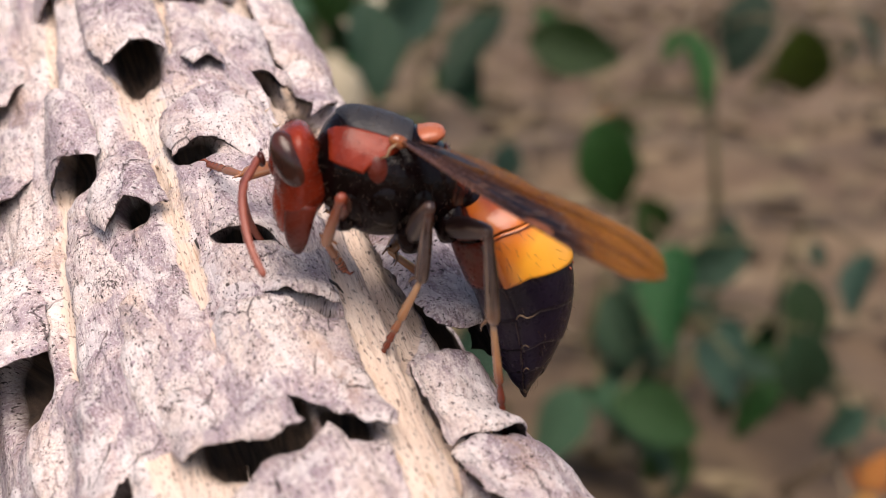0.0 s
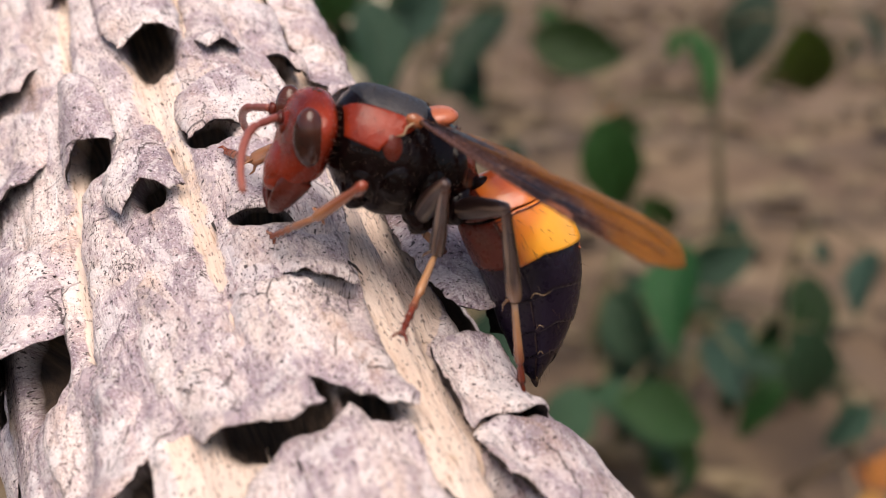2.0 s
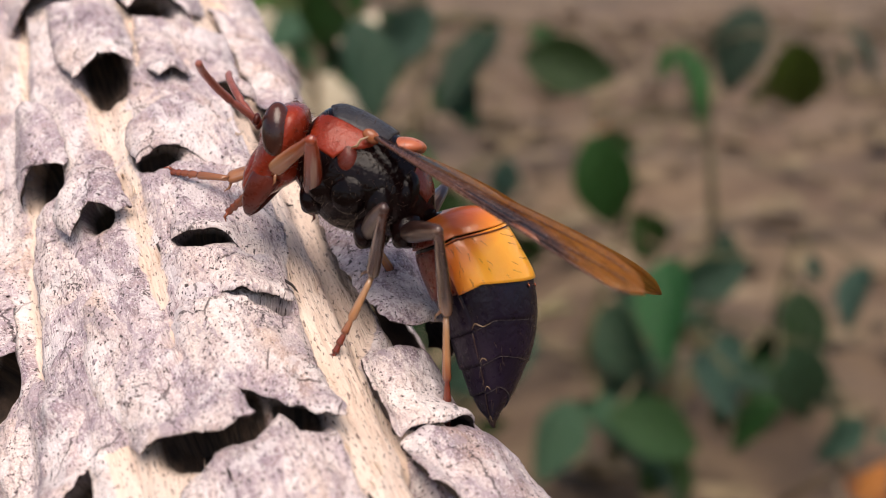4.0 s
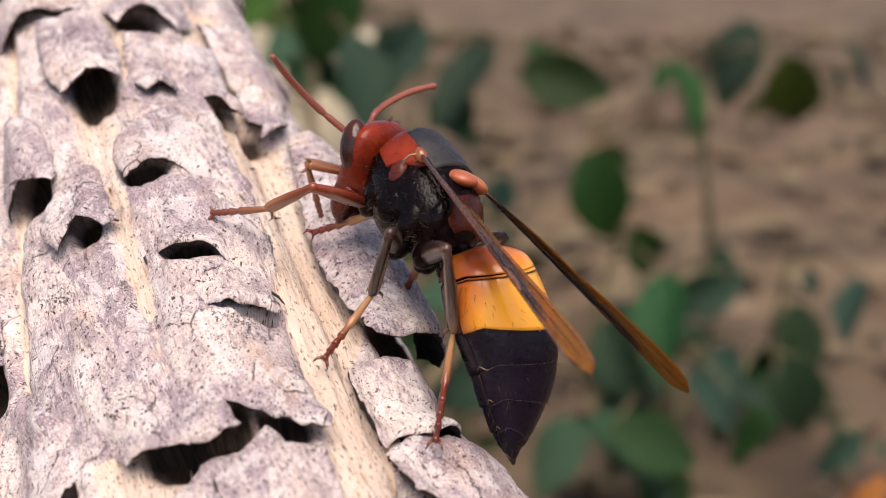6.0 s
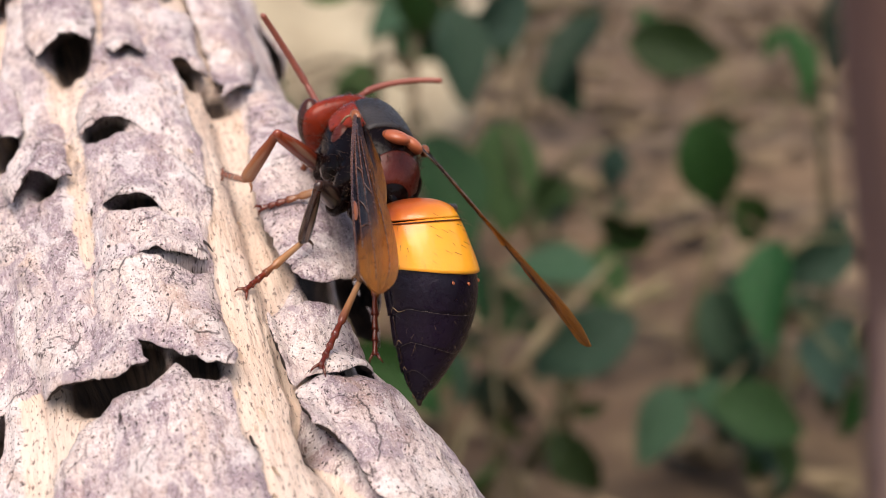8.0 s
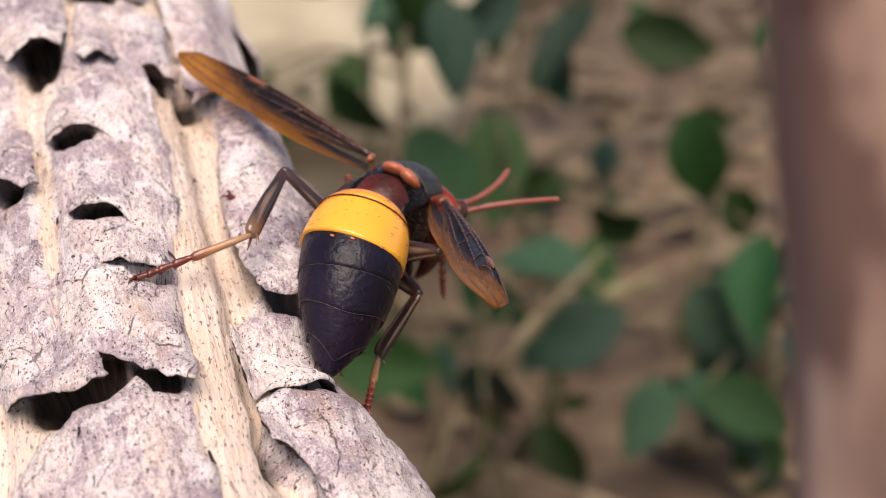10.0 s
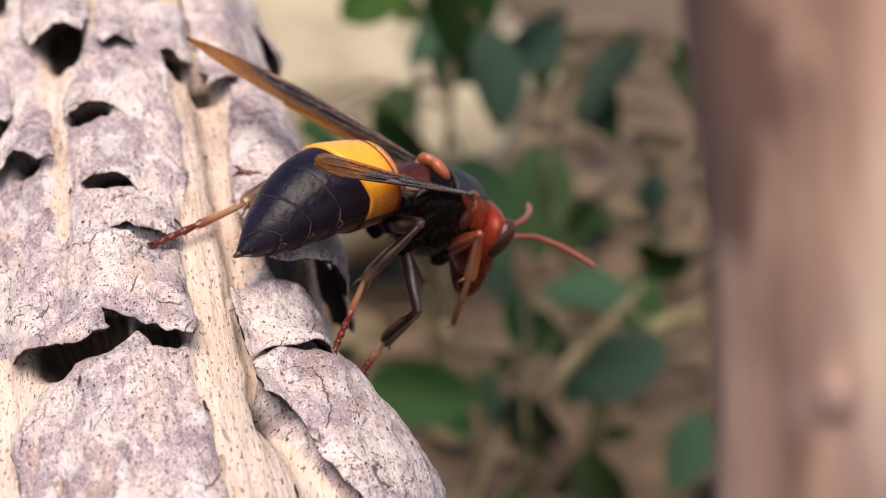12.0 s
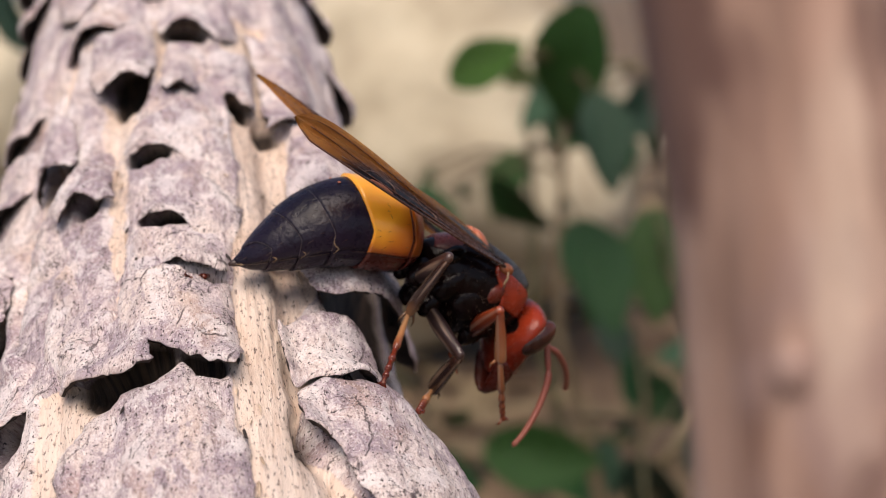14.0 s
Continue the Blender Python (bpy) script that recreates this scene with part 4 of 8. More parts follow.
def build_thorax(hornet):
    v, f = THORAX.whole(-0.56, 0.57, 44, 48)
    core = part("thorax", mesh("thorax", scaled(v), f, BLACK), hornet, "black hairy thorax with red shoulders")
    # the dark back plate
    v, f = THORAX.patch(-0.10, 0.40, radians(42), radians(138), 0.018, edge=lambda w: (-0.06, 0.36 + 0.12 * math.sin(math.pi * w)))
    part("back_plate", mesh("back_plate", scaled(v), f, DORSUM), core, "dull black back plate")
    # red shoulder plates on both sides, running to the wing roots
    for side in (1, -1):
        lo, hi = (radians(4), radians(46)) if side > 0 else (radians(176), radians(134))
        v, f = THORAX.patch(0, 0, lo, hi, 0.020, edge=lambda w: (0.02 + 0.20 * (1 - w) ** 1.5 + 0.03 * math.sin(6 * w), 0.46 + 0.05 * w))
        if side < 0:
            f = [tuple(reversed(q)) for q in f]
        part("shoulder_plate", mesh("shoulder_plate", scaled(v), f, RED), core, "red shoulder plate")
        v, f = blob((0.13, 0.335 * side, 0.045), (0.085, 0.060, 0.125), (0, 0.35, 0))
        part("flank_patch", mesh("flank_patch", scaled(v), f, DARKRED), core, "dark red flank lobe below the wing root")
        # pleura: swollen black lobes of the flank
        for c, r in (((0.02, 0.305 * side, -0.14), (0.16, 0.09, 0.18)), ((-0.20, 0.275 * side, -0.12), (0.12, 0.09, 0.20)), ((0.24, 0.260 * side, -0.18), (0.12, 0.09, 0.16)), ((-0.34, 0.20 * side, 0.02), (0.10, 0.10, 0.17))):
            v, f = blob(c, r, (0, 0.3, 0))
            part("flank_lobe", mesh("flank_lobe", scaled(v), f, BLACK), core)
        v, f = blob((0.035, 0.380 * side, 0.275), (0.070, 0.042, 0.048), (0, -0.2, 0.15 * side))
        part("tegula", mesh("tegula", scaled(v), f, TEGULA), core, "shiny brown wing-root scale")
        v, f = tube([(0.13, 0.395 * side, 0.14), (0.09, 0.42 * side, 0.17), (0.085, 0.42 * side, 0.22), (0.04, 0.415 * side, 0.27)], [0.006, 0.010, 0.010, 0.006], 8)
        part("pale_rim", mesh("pale_rim", scaled(v), f, MEMBRANE_LINE), core, "pale rim before the wing root")
        # scutellum: two orange pads, and a lower pair behind them
        v, f = blob((-0.16, 0.075 * side, 0.318), (0.140, 0.120, 0.062), (0.22 * -side, 0.38, 0))
        part("scutellum", mesh("scutellum", scaled(v), f, PAD), core, "orange pad on the back")
        v, f = blob((-0.315, 0.085 * side, 0.205), (0.045, 0.110, 0.030), (0.25 * -side, 0.8, 0))
        part("metanotum", mesh("metanotum", scaled(v), f, DARKRED), core, "dull red band behind the pad")
    v, f = THORAX.patch(0, 0, radians(25), radians(155), 0.014, edge=lambda w: (-0.50, -0.36 + 0.05 * math.sin(math.pi * w)))
    part("propodeum", mesh("propodeum", scaled(v), f, DARKRED), core, "dark red-brown rear plate above the waist")
    # short hairs over the back
    rnd = random.Random(11)
    pieces = []
    for _ in range(650):
        x, phi = rnd.uniform(-0.4, 0.45), rnd.uniform(0, 2 * math.pi)
        a, b = Vector(THORAX.at(x, phi, 0.005)), Vector(THORAX.at(x + rnd.uniform(-0.03, 0.03), phi + rnd.uniform(-0.1, 0.1), rnd.uniform(0.03, 0.07)))
        pieces.append(tube([a, b], [0.0018, 0.0007], 3))
    v, f, _ = join(*pieces)
    part("hair", mesh("hair", scaled(v), f, HAIR), core, "fine pale brown hairs")
    return core


def build_abdomen(hornet):
    """Two halves that flex on one another: the orange front with its two segments, the blue-black end with four."""
    v, f = ABDOMEN.whole(-0.78, 0.019, 34, 40, 0.016)
    front = part("abdomen", mesh("abdomen", scaled(v), f, BLACK), hornet, "plump orange front half of the abdomen")
    v, f = ABDOMEN.whole(-1.55, -0.50, 40, 40, 0.030)
    back = part("abdomen_end", mesh("abdomen_end", hung(v), f, BLACK), hornet, "pointed blue-black end of the abdomen")
    ends = [-0.015, -0.20, -0.56, -0.85, -1.10, -1.31, -1.555]
    mats = [ORANGE, ORANGE, BLUEBLACK, BLUEBLACK, BLUEBLACK, BLUEBLACK]

    def arch(w):
        return math.sin(math.pi * min(1, max(0, (w * 248 - 34) / 180)))

    for i, mt in enumerate(mats):
        x0, x1 = ends[i], ends[i + 1] - (0.012 if 0 < i < 5 else -0.02 if i == 0 else 0)
        k = 0.12 if i == 0 else 0.02 if i == 5 else 0.20
        k0 = 0.0 if i == 0 else 0.10
        body, place = (front, scaled) if i < 2 else (back, hung)
        fore = 0.16 if i == 2 else 0.0
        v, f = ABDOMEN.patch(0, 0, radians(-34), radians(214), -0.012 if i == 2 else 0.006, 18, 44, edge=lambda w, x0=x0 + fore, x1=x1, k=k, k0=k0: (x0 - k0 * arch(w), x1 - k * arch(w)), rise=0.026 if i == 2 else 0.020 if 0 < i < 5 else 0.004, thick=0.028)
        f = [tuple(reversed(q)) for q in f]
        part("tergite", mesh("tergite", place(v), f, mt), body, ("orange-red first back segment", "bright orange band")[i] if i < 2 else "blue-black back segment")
        if 1 < i < 5:
            pts = [ABDOMEN.at(x1 - k * arch(w), radians(-34 + 248 * w), 0.024 if i > 2 else 0.012) for w in np.linspace(0.02, 0.98, 44)]
            v, f = tube(pts, [0.0026] * 44, 6)
            part("hind_margin", mesh("hind_margin", place(v), f, MARGIN), body, "thin pale brown hind margin")
        v, f = ABDOMEN.patch(x0 + fore, x1 + 0.01, radians(205), radians(335), -0.018 if i == 2 else -0.004, 10, 24, rise=0.028 if i == 2 else 0.014 if i < 5 else 0.0, thick=0.026)
        f = [tuple(reversed(q)) for q in f]
        part("sternite", mesh("sternite", place(v), f, DARKRED if i < 2 else BLUEBLACK), body, "dark belly segment")
        # pale membrane between back and belly plates
        for side in (-1, 1):
            phi = radians(-33) if side > 0 else radians(213)
            pts = [ABDOMEN.at(x, phi, 0.004 if i != 2 else -0.004) for x in np.linspace(x0 - 0.02, x1 + 0.02, 8)]
            v, f = tube(pts, [0.004] * 8, 6)
            part("membrane", mesh("membrane", place(v), f, SEAM), body, "brown membrane line")
            if i > 1:
                # a short pale fold where the plates overlap low on the flank
                ws = np.linspace(0.01, 0.12, 10) if side > 0 else np.linspace(0.99, 0.88, 10)
                pts = [ABDOMEN.at(x1 + 0.05 * math.exp(-((n - 2) / 2) ** 2) - k * arch(w), radians(-34 + 248 * w), 0.020) for n, w in enumerate(ws)]
                v, f = tube(pts, [0.001, 0.003, 0.005, 0.0055, 0.005, 0.004, 0.003, 0.002, 0.0015, 0.001], 6)
                part("fold", mesh("fold", place(v), f, MEMBRANE_LINE), body, "pale fold on the flank")
    # the dark line between the two orange segments
    rings = [ABDOMEN.at(ends[1] - 0.008 - 0.12 * arch(w), radians(w * 248 - 34), 0.016) for w in np.linspace(0, 1, 44)]
    v, f = tube(rings, [0.0055] * 44, 6)
    part("seam", mesh("seam", scaled(v), f, DARKRED), front, "dark red seam across the orange")
    for y, x in ((0.10, -0.78), (-0.17, -0.77), (0.26, -0.74)):
        c = ABDOMEN.at(x - 0.05, math.acos(y / 0.44), 0.006)
        v, f = blob(c, (0.016, 0.022, 0.008), None, 10, 6)
        part("spot", mesh("spot", hung(v), f, PAD), back, "small orange spot")
    rnd = random.Random(4)
    for body, place, lo, hi in ((front, scaled, -0.60, -0.2), (back, hung, -1.55, -0.75)):
        pieces = []
        for _ in range(70):
            x, phi = rnd.uniform(lo, hi), rnd.uniform(-0.6, 3.7)
            a, b = Vector(ABDOMEN.at(x, phi, 0.01)), Vector(ABDOMEN.at(x - 0.05, phi + rnd.uniform(-0.05, 0.05), rnd.uniform(0.05, 0.075)))
            pieces.append(tube([a, b], [0.0022, 0.0008], 3))
        v, f, _ = join(*pieces)
        part("hair", mesh("hair", place(v), f, HAIR), body)
    v, f = tube([(-1.50, 0, -0.325), (-1.57, 0, -0.348), (-1.612, 0, -0.362)], [0.040, 0.030, 0.012], 8)
    part("sting_sheath", mesh("sting_sheath", hung(v), f, SEAM), back, "short brown tip")
    v, f = blob((0.04, 0, 0.0), (0.10, 0.055, 0.06))
    part("waist", mesh("waist", scaled(v), f, BLACK), front, "thin black waist")
    return front, back


def hung(verts):
    return scaled([Vector(p) - BEND for p in verts])


def build_head(hornet):
    v, f = HEAD.whole(-0.50, 0.268, 44, 44)
    f = [tuple(reversed(q)) for q in f]
    head = part("head", mesh("head", scaled(upright(v), HEAD_SIZE), f, RED), hornet, "brick-red head with broad cheeks")
    for side in (1, -1):
        v, f = blob((0.270, 0.335 * side, -0.02), (0.120, 0.122, 0.225), (0.0, 0.16, 0.30 * side), 28, 22)
        part("eye", mesh("eye", scaled(v, HEAD_SIZE), f, EYE), head, "long glossy dark brown eye")
        # jaw: a bent wedge with a toothed end
        rows = [(0.27, 0.225, -0.34, 0.115), (0.32, 0.205, -0.43, 0.112), (0.36, 0.160, -0.53, 0.095), (0.385, 0.100, -0.615, 0.068), (0.40, 0.035, -0.675, 0.026)]
        rows = spline([(x, y * side, z, r) for x, y, z, r in rows], 12)
        v, f = tube([r[:3] for r in rows], [r[3] for r in rows], 14, 0.55)
        part("mandible", mesh("mandible", scaled(v, HEAD_SIZE), f, DARKRED), head, "dark red jaw")
        v, f = blob((0.43, 0.13 * side, 0.055), (0.03, 0.05, 0.05))
        part("antenna_socket", mesh("antenna_socket", scaled(v), f, DARKRED), head)
    v, f = blob((0.118, 0, -0.05), (0.112, 0.330, 0.200), (0, 0.12, 0), 32, 22)
    part("occiput", mesh("occiput", scaled(v, HEAD_SIZE), f, BLACK), head, "black hollowed back of the head")
    # face shield, its rim dark
    v, f = blob((0.385, 0, -0.27), (0.085, 0.205, 0.205), (0, -0.32, 0), 24, 16)
    part("face_shield", mesh("face_shield", scaled(v, HEAD_SIZE), f, RED), head, "red face shield above the jaws")
    v, f = blob((0.37, 0, -0.005), (0.05, 0.10, 0.10), (0, -0.2, 0))
    part("brow", mesh("brow", scaled(v, HEAD_SIZE), f, RED), head)
    for c in ((0.20, 0.0, 0.262), (0.175, 0.05, 0.262), (0.175, -0.05, 0.262)):
        v, f = blob(c, (0.018, 0.018, 0.016), None, 10, 8)
        part("ocellus", mesh("ocellus", scaled(v, HEAD_SIZE), f, EYE), head)
    rnd = random.Random(8)
    pieces = []
    for _ in range(420):
        x, phi = rnd.uniform(-0.35, 0.3), rnd.uniform(0, 2 * math.pi)
        a, b = HEAD.at(x, phi, 0.004), HEAD.at(x, phi + rnd.uniform(-0.1, 0.1), rnd.uniform(0.03, 0.06))
        pieces.append(tube(upright([a, b]), [0.0017, 0.0007], 3))
    v, f, _ = join(*pieces)
    part("hair", mesh("hair", scaled(v, HEAD_SIZE), f, HAIR), head, "fine short hairs")
    return head


def build_antenna(head, side):
    """The feeler's root is its origin; a stiff first joint along x, then a bowed lash of eleven joints, its chord 0.95 long along x."""
    pts = spline([(0, 0, 0), (0.10, 0, 0.045), (0.24, 0, 0.105), (0.36, 0, 0.125), (0.52, 0, 0.120), (0.68, 0, 0.095), (0.82, 0, 0.055), (0.95, 0, 0.0)], 46)
    rad = []
    for i in range(46):
        t = i / 45
        r = 0.028 if t < 0.28 else 0.034 - 0.008 * t
        if t >= 0.28:
            r *= 0.88 + 0.14 * abs(math.sin(math.pi * (t - 0.28) / 0.72 * 11))
        elif t > 0.24:
            r = 0.022
        rad.append(r if i < 45 else 0.012)
    v, f = tube(pts, rad, 12)
    return part("antenna", mesh("antenna", scaled(v), f, ANTENNA), head, "reddish segmented antenna")


def build_wing(hornet, side):
    """Fore wing along x from its root, front edge towards -y for the left one; a folded blade 2.38 long with raised veins."""
    n, lines = 44, 13

    def edges(t):
        front = 0.020 + 0.075 * math.sin(math.pi * min(1, t * 0.9)) ** 0.9 + 0.02 * t
        if t > 0.92:
            front = front * (1 - ((t - 0.92) / 0.08) ** 2) - 0.06 * ((t - 0.92) / 0.08) ** 2
        grow = min(1.0, t / 0.70)
        back = -0.025 - 0.225 * (grow * grow * (3 - 2 * grow)) ** 0.75 * (1.0 if t < 0.70 else max(0.0, 1 - ((t - 0.70) / 0.303) ** 3.0) ** 0.6)
        return front, min(back, front - 0.004)

    def at(t, k, off=0.0):
        front, back = edges(t)
        y = front + (back - front) * k
        z = 0.05 * math.sin(math.pi * t) - 0.10 * (1 - math.exp(-((k - 0.12) * 2.6) ** 2)) * math.sin(math.pi * min(1, t * 1.05)) + 0.012 * math.sin(22 * k + 3 * t) * t
        return (2.38 * t, -side * y, z + off)

    top = [[at(t, k) for k in np.linspace(0, 1, lines)] for t in np.linspace(0, 1, n)]
    low = [[(p[0], p[1], p[2] - 0.006) for p in r] for r in top]
    v1, f1 = skin(top, False, False)
    v2, f2 = skin(low, False, False)
    v, f, _ = join((v1, f1), (v2, [tuple(reversed(q)) for q in f2]))
    grid = [(t, k) for t in np.linspace(0, 1, n) for k in np.linspace(0, 1, lines)]
    wing = part("fore_wing", mesh("fore_wing", scaled(v), f, WING, uvs=grid + grid), hornet, "narrow amber-brown translucent wing")
    veins = [([(t, 0.02) for t in np.linspace(0, 0.97, 24)], 0.015, 0.006), ([(t, 0.13 + 0.05 * t) for t in np.linspace(0, 0.80, 22)], 0.012, 0.005),
             ([(t, 0.34 + 0.16 * t * t) for t in np.linspace(0.06, 0.94, 22)], 0.010, 0.004), ([(t, 0.78) for t in np.linspace(0.30, 0.92, 18)], 0.006, 0.003), ([(t, 0.62) for t in np.linspace(0.12, 0.62, 16)], 0.008, 0.004),
             ([(0.36 + 0.02 * u, 0.16 + 0.22 * u) for u in np.linspace(0, 1, 6)], 0.007, 0.005), ([(0.56 + 0.04 * u, 0.17 + 0.24 * u) for u in np.linspace(0, 1, 6)], 0.007, 0.005),
             ([(0.70 - 0.05 * u, 0.18 + 0.24 * u) for u in np.linspace(0, 1, 6)], 0.006, 0.004), ([(0.42 + 0.03 * u, 0.40 + 0.22 * u) for u in np.linspace(0, 1, 6)], 0.006, 0.004)]
    for path, r0, r1 in veins:
        pts = [at(t, k, 0.002) for t, k in path]
        v, f = tube(pts, list(np.linspace(r0, r1, len(pts))), 6)
        part("vein", mesh("vein", scaled(v), f, VEIN), wing)
    v, f = blob(at(0.62, 0.07), (0.13, 0.022, 0.016))
    part("pterostigma", mesh("pterostigma", scaled(v), f, TEGULA), wing, "brown spot on the front edge")

    # the hind wing, tucked under the fore wing
    def hind(t, k):
        w = 0.15 * math.sin(math.pi * (0.06 + 0.90 * t)) ** 0.7 * (0.6 + 0.4 * t)
        return (-0.06 + 1.35 * t, -side * (-0.06 - 0.08 * t - w * k), -0.035 - 0.05 * k)

    top = [[hind(t, k) for k in np.linspace(0, 1, 9)] for t in np.linspace(0, 1, 26)]
    low = [[(p[0], p[1], p[2] - 0.006) for p in r] for r in top]
    v1, f1 = skin(top, False, False)
    v2, f2 = skin(low, False, False)
    v, f, _ = join((v1, f1), (v2, [tuple(reversed(q)) for q in f2]))
    grid = [(0.25 + 0.7 * t, 0.3 + 0.7 * k) for t in np.linspace(0, 1, 26) for k in np.linspace(0, 1, 9)]
    part("hind_wing", mesh("hind_wing", scaled(v), f, WING, uvs=grid + grid), wing, "short amber hind wing")
    return wing


LEG_LENGTHS = {"F": (0.62, 0.50, 0.62), "M": (0.60, 0.62, 0.74), "H": (0.70, 0.78, 1.02)}
HIPS = {"F": (0.28, 0.17, -0.34), "M": (-0.20, 0.19, -0.40), "H": (-0.44, 0.15, -0.28)}
DK, MD, RD = (0.012, 0.007, 0.008), (0.065, 0.034, 0.028), (0.14, 0.026, 0.012)
FRONT = {"femur": leg_material("front_femur", [(0.05, (0.015, 0.005, 0.004)), (0.30, (0.10, 0.018, 0.009)), (0.60, (0.22, 0.045, 0.018))], 0.22),
         "tibia": leg_material("front_tibia", [(0.0, (0.18, 0.038, 0.016)), (0.25, (0.22, 0.070, 0.028)), (0.5, (0.30, 0.130, 0.060))], 0.20),
         "tarsus": leg_material("front_tarsus", [(0.0, (0.30, 0.13, 0.058)), (0.6, (0.17, 0.042, 0.020))], 0.25)}
BACK = {"femur": leg_material("dark_femur", [(0.0, DK), (0.60, (0.030, 0.016, 0.014)), (0.85, MD)]),
        "tibia": leg_material("brown_tibia", [(0.0, (0.060, 0.024, 0.016)), (0.25, (0.026, 0.015, 0.014)), (0.62, (0.040, 0.025, 0.022)), (0.78, (0.17, 0.095, 0.055))], 0.14),
        "tarsus": leg_material("tan_tarsus", [(0.0, (0.40, 0.25, 0.14)), (0.40, (0.36, 0.17, 0.075)), (0.56, RD), (0.95, (0.10, 0.018, 0.010))], 0.25)}


def build_leg(hornet, kind, side):
    femur, tibia, tarsus = LEG_LENGTHS[kind]
    look_of = FRONT if kind == "F" else BACK
    hx, hy, hz = HIPS[kind]
    v1, f1 = blob((hx, hy * side, hz + 0.06), (0.11, 0.10, 0.16), (0.35 * side, 0.2, 0))
    v2, f2 = blob((hx, hy * side, hz - 0.03), (0.065, 0.065, 0.075))
    v, f, _ = join((v1, f1), (v2, f2))
    leg = part("leg", mesh("leg", scaled(v), f, BLACK), hornet, {"F": "reddish front leg", "M": "brown middle leg", "H": "long brown hind leg"}[kind])

    def limb(name, length, rows, flat, extra=()):
        rows = spline(rows, 22)
        stout = 0.88 if kind == "F" else 1.0
        v, f = tube([(r[0] * length, 0, r[2]) for r in rows], [r[1] * stout for r in rows], 14, flat)
        v, f, _ = join((v, f), *extra)
        return part(name, mesh(name, scaled(v), f, look_of[name]), leg)

    knob = blob((femur * 0.985, 0, 0), (0.046, 0.038, 0.046))
    f_ob = limb("femur", femur, [(0, 0.045, 0), (0.12, 0.068, 0.005), (0.40, 0.082, 0.014), (0.75, 0.068, 0.008), (0.94, 0.055, 0), (1.0, 0.040, 0)], 0.72, (knob,))
    spurs = [tube([(tibia * 0.97, s * 0.03, -0.02), (tibia * 1.04, s * 0.06, -0.05), (tibia * 1.12, s * 0.065, -0.06)], [0.014, 0.010, 0.003], 6) for s in (-1, 1)]
    t_ob = limb("tibia", tibia, [(0, 0.038, 0), (0.08, 0.052, 0), (0.16, 0.050, 0.002), (0.45, 0.066, 0.006), (0.82, 0.073, 0.006), (0.95, 0.068, 0), (1.0, 0.046, 0)], 0.66, spurs)
    cuts = [0, 0.50, 0.65, 0.77, 0.86, 0.97]
    pts, rad = [], []
    for i in range(5):
        a, b = cuts[i] * tarsus, cuts[i + 1] * tarsus
        w = 0.037 - 0.002 * i
        for k, m in ((0.0, 0.62), (0.25, 0.78), (0.7, 0.95), (0.93, 1.10), (0.99, 0.80)):
            pts.append((a + (b - a) * k, 0, -0.004 * k))
            rad.append(w * m)
    pieces = [tube(pts, rad, 10, 0.85)]
    for s in (-1, 1):
        pieces.append(tube([(tarsus * 0.95, s * 0.015, 0), (tarsus * 1.0, s * 0.045, 0.004), (tarsus * 1.03, s * 0.062, -0.03)], [0.016, 0.012, 0.003], 6))
    v, f, _ = join(*pieces)
    s_ob = part("tarsus", mesh("tarsus", scaled(v), f, look_of["tarsus"]), leg, "jointed foot with paired claws")
    return f_ob, t_ob, s_ob


hornet = new("hornet")
tagged(hornet, "orange-banded hornet with red head and amber wings on a branch", "hornet")
build_thorax(hornet)
abdomen, abdomen_end = build_abdomen(hornet)
head = build_head(hornet)
antennae = {"L": build_antenna(head, 1), "R": build_antenna(head, -1)}
wings = {"L": build_wing(hornet, 1), "R": build_wing(hornet, -1)}
legs = {s + k: build_leg(hornet, k, 1 if s == "L" else -1) for s in "LR" for k in "FMH"}
branch = build_branch()


build_near_stem()
build_ground()
shrub((-10.6, 80.3), [(-5.7, 76.9, -7.4, 4.2, -35, "g"),
      (-4.6, 80.9, -9, 2.5, -110, "g"),
      (-8.7, 80.8, -6.4, 5.0, -100, "g"),
      (-7.7, 84.8, -5.2, 2.0, -50, "g"),
      (-13.6, 65.9, -10, 2.6, -80, "g"),
      (-13.2, 69.9, -9, 1.3, -30, "g"),
      (-15.4, 69.8, -9.3, 2.7, -60, "g"),
      (-16.2, 73.8, -8.6, 1.4, -110, "g")],
      "small green plant with drooping leaves behind the branch")
shrub((-1.8, 89.4), [(-5.7, 67.7, -5.8, 3.6, -40, "g"),
      (-7.3, 71.7, -6.4, 2.2, -20, "g"),
      (1, 84, -8.1, 6.5, -110, "b"),
      (2.1, 88, -6.2, 2.6, -160, "b"),
      (0.6, 85.7, -10.1, 5.4, -60, "g"),
      (-0.9, 89.7, -10.8, 2.2, -110, "g"),
      (8.1, 87.8, -8.6, 6.5, -10, "g"),
      (6.5, 91.8, -7.2, 2.8, -60, "g"),
      (-9.1, 77.5, -4.8, 4.9, -120, "b"),
      (-10.3, 81.5, -3.8, 2.0, -170, "b"),
      (-3.8, 91.9, -7.3, 5.2, -90, "g"),
      (-2.4, 95.9, -6.7, 2.1, -140, "g")],
      "leafy shrub with dark and blue-green leaves")
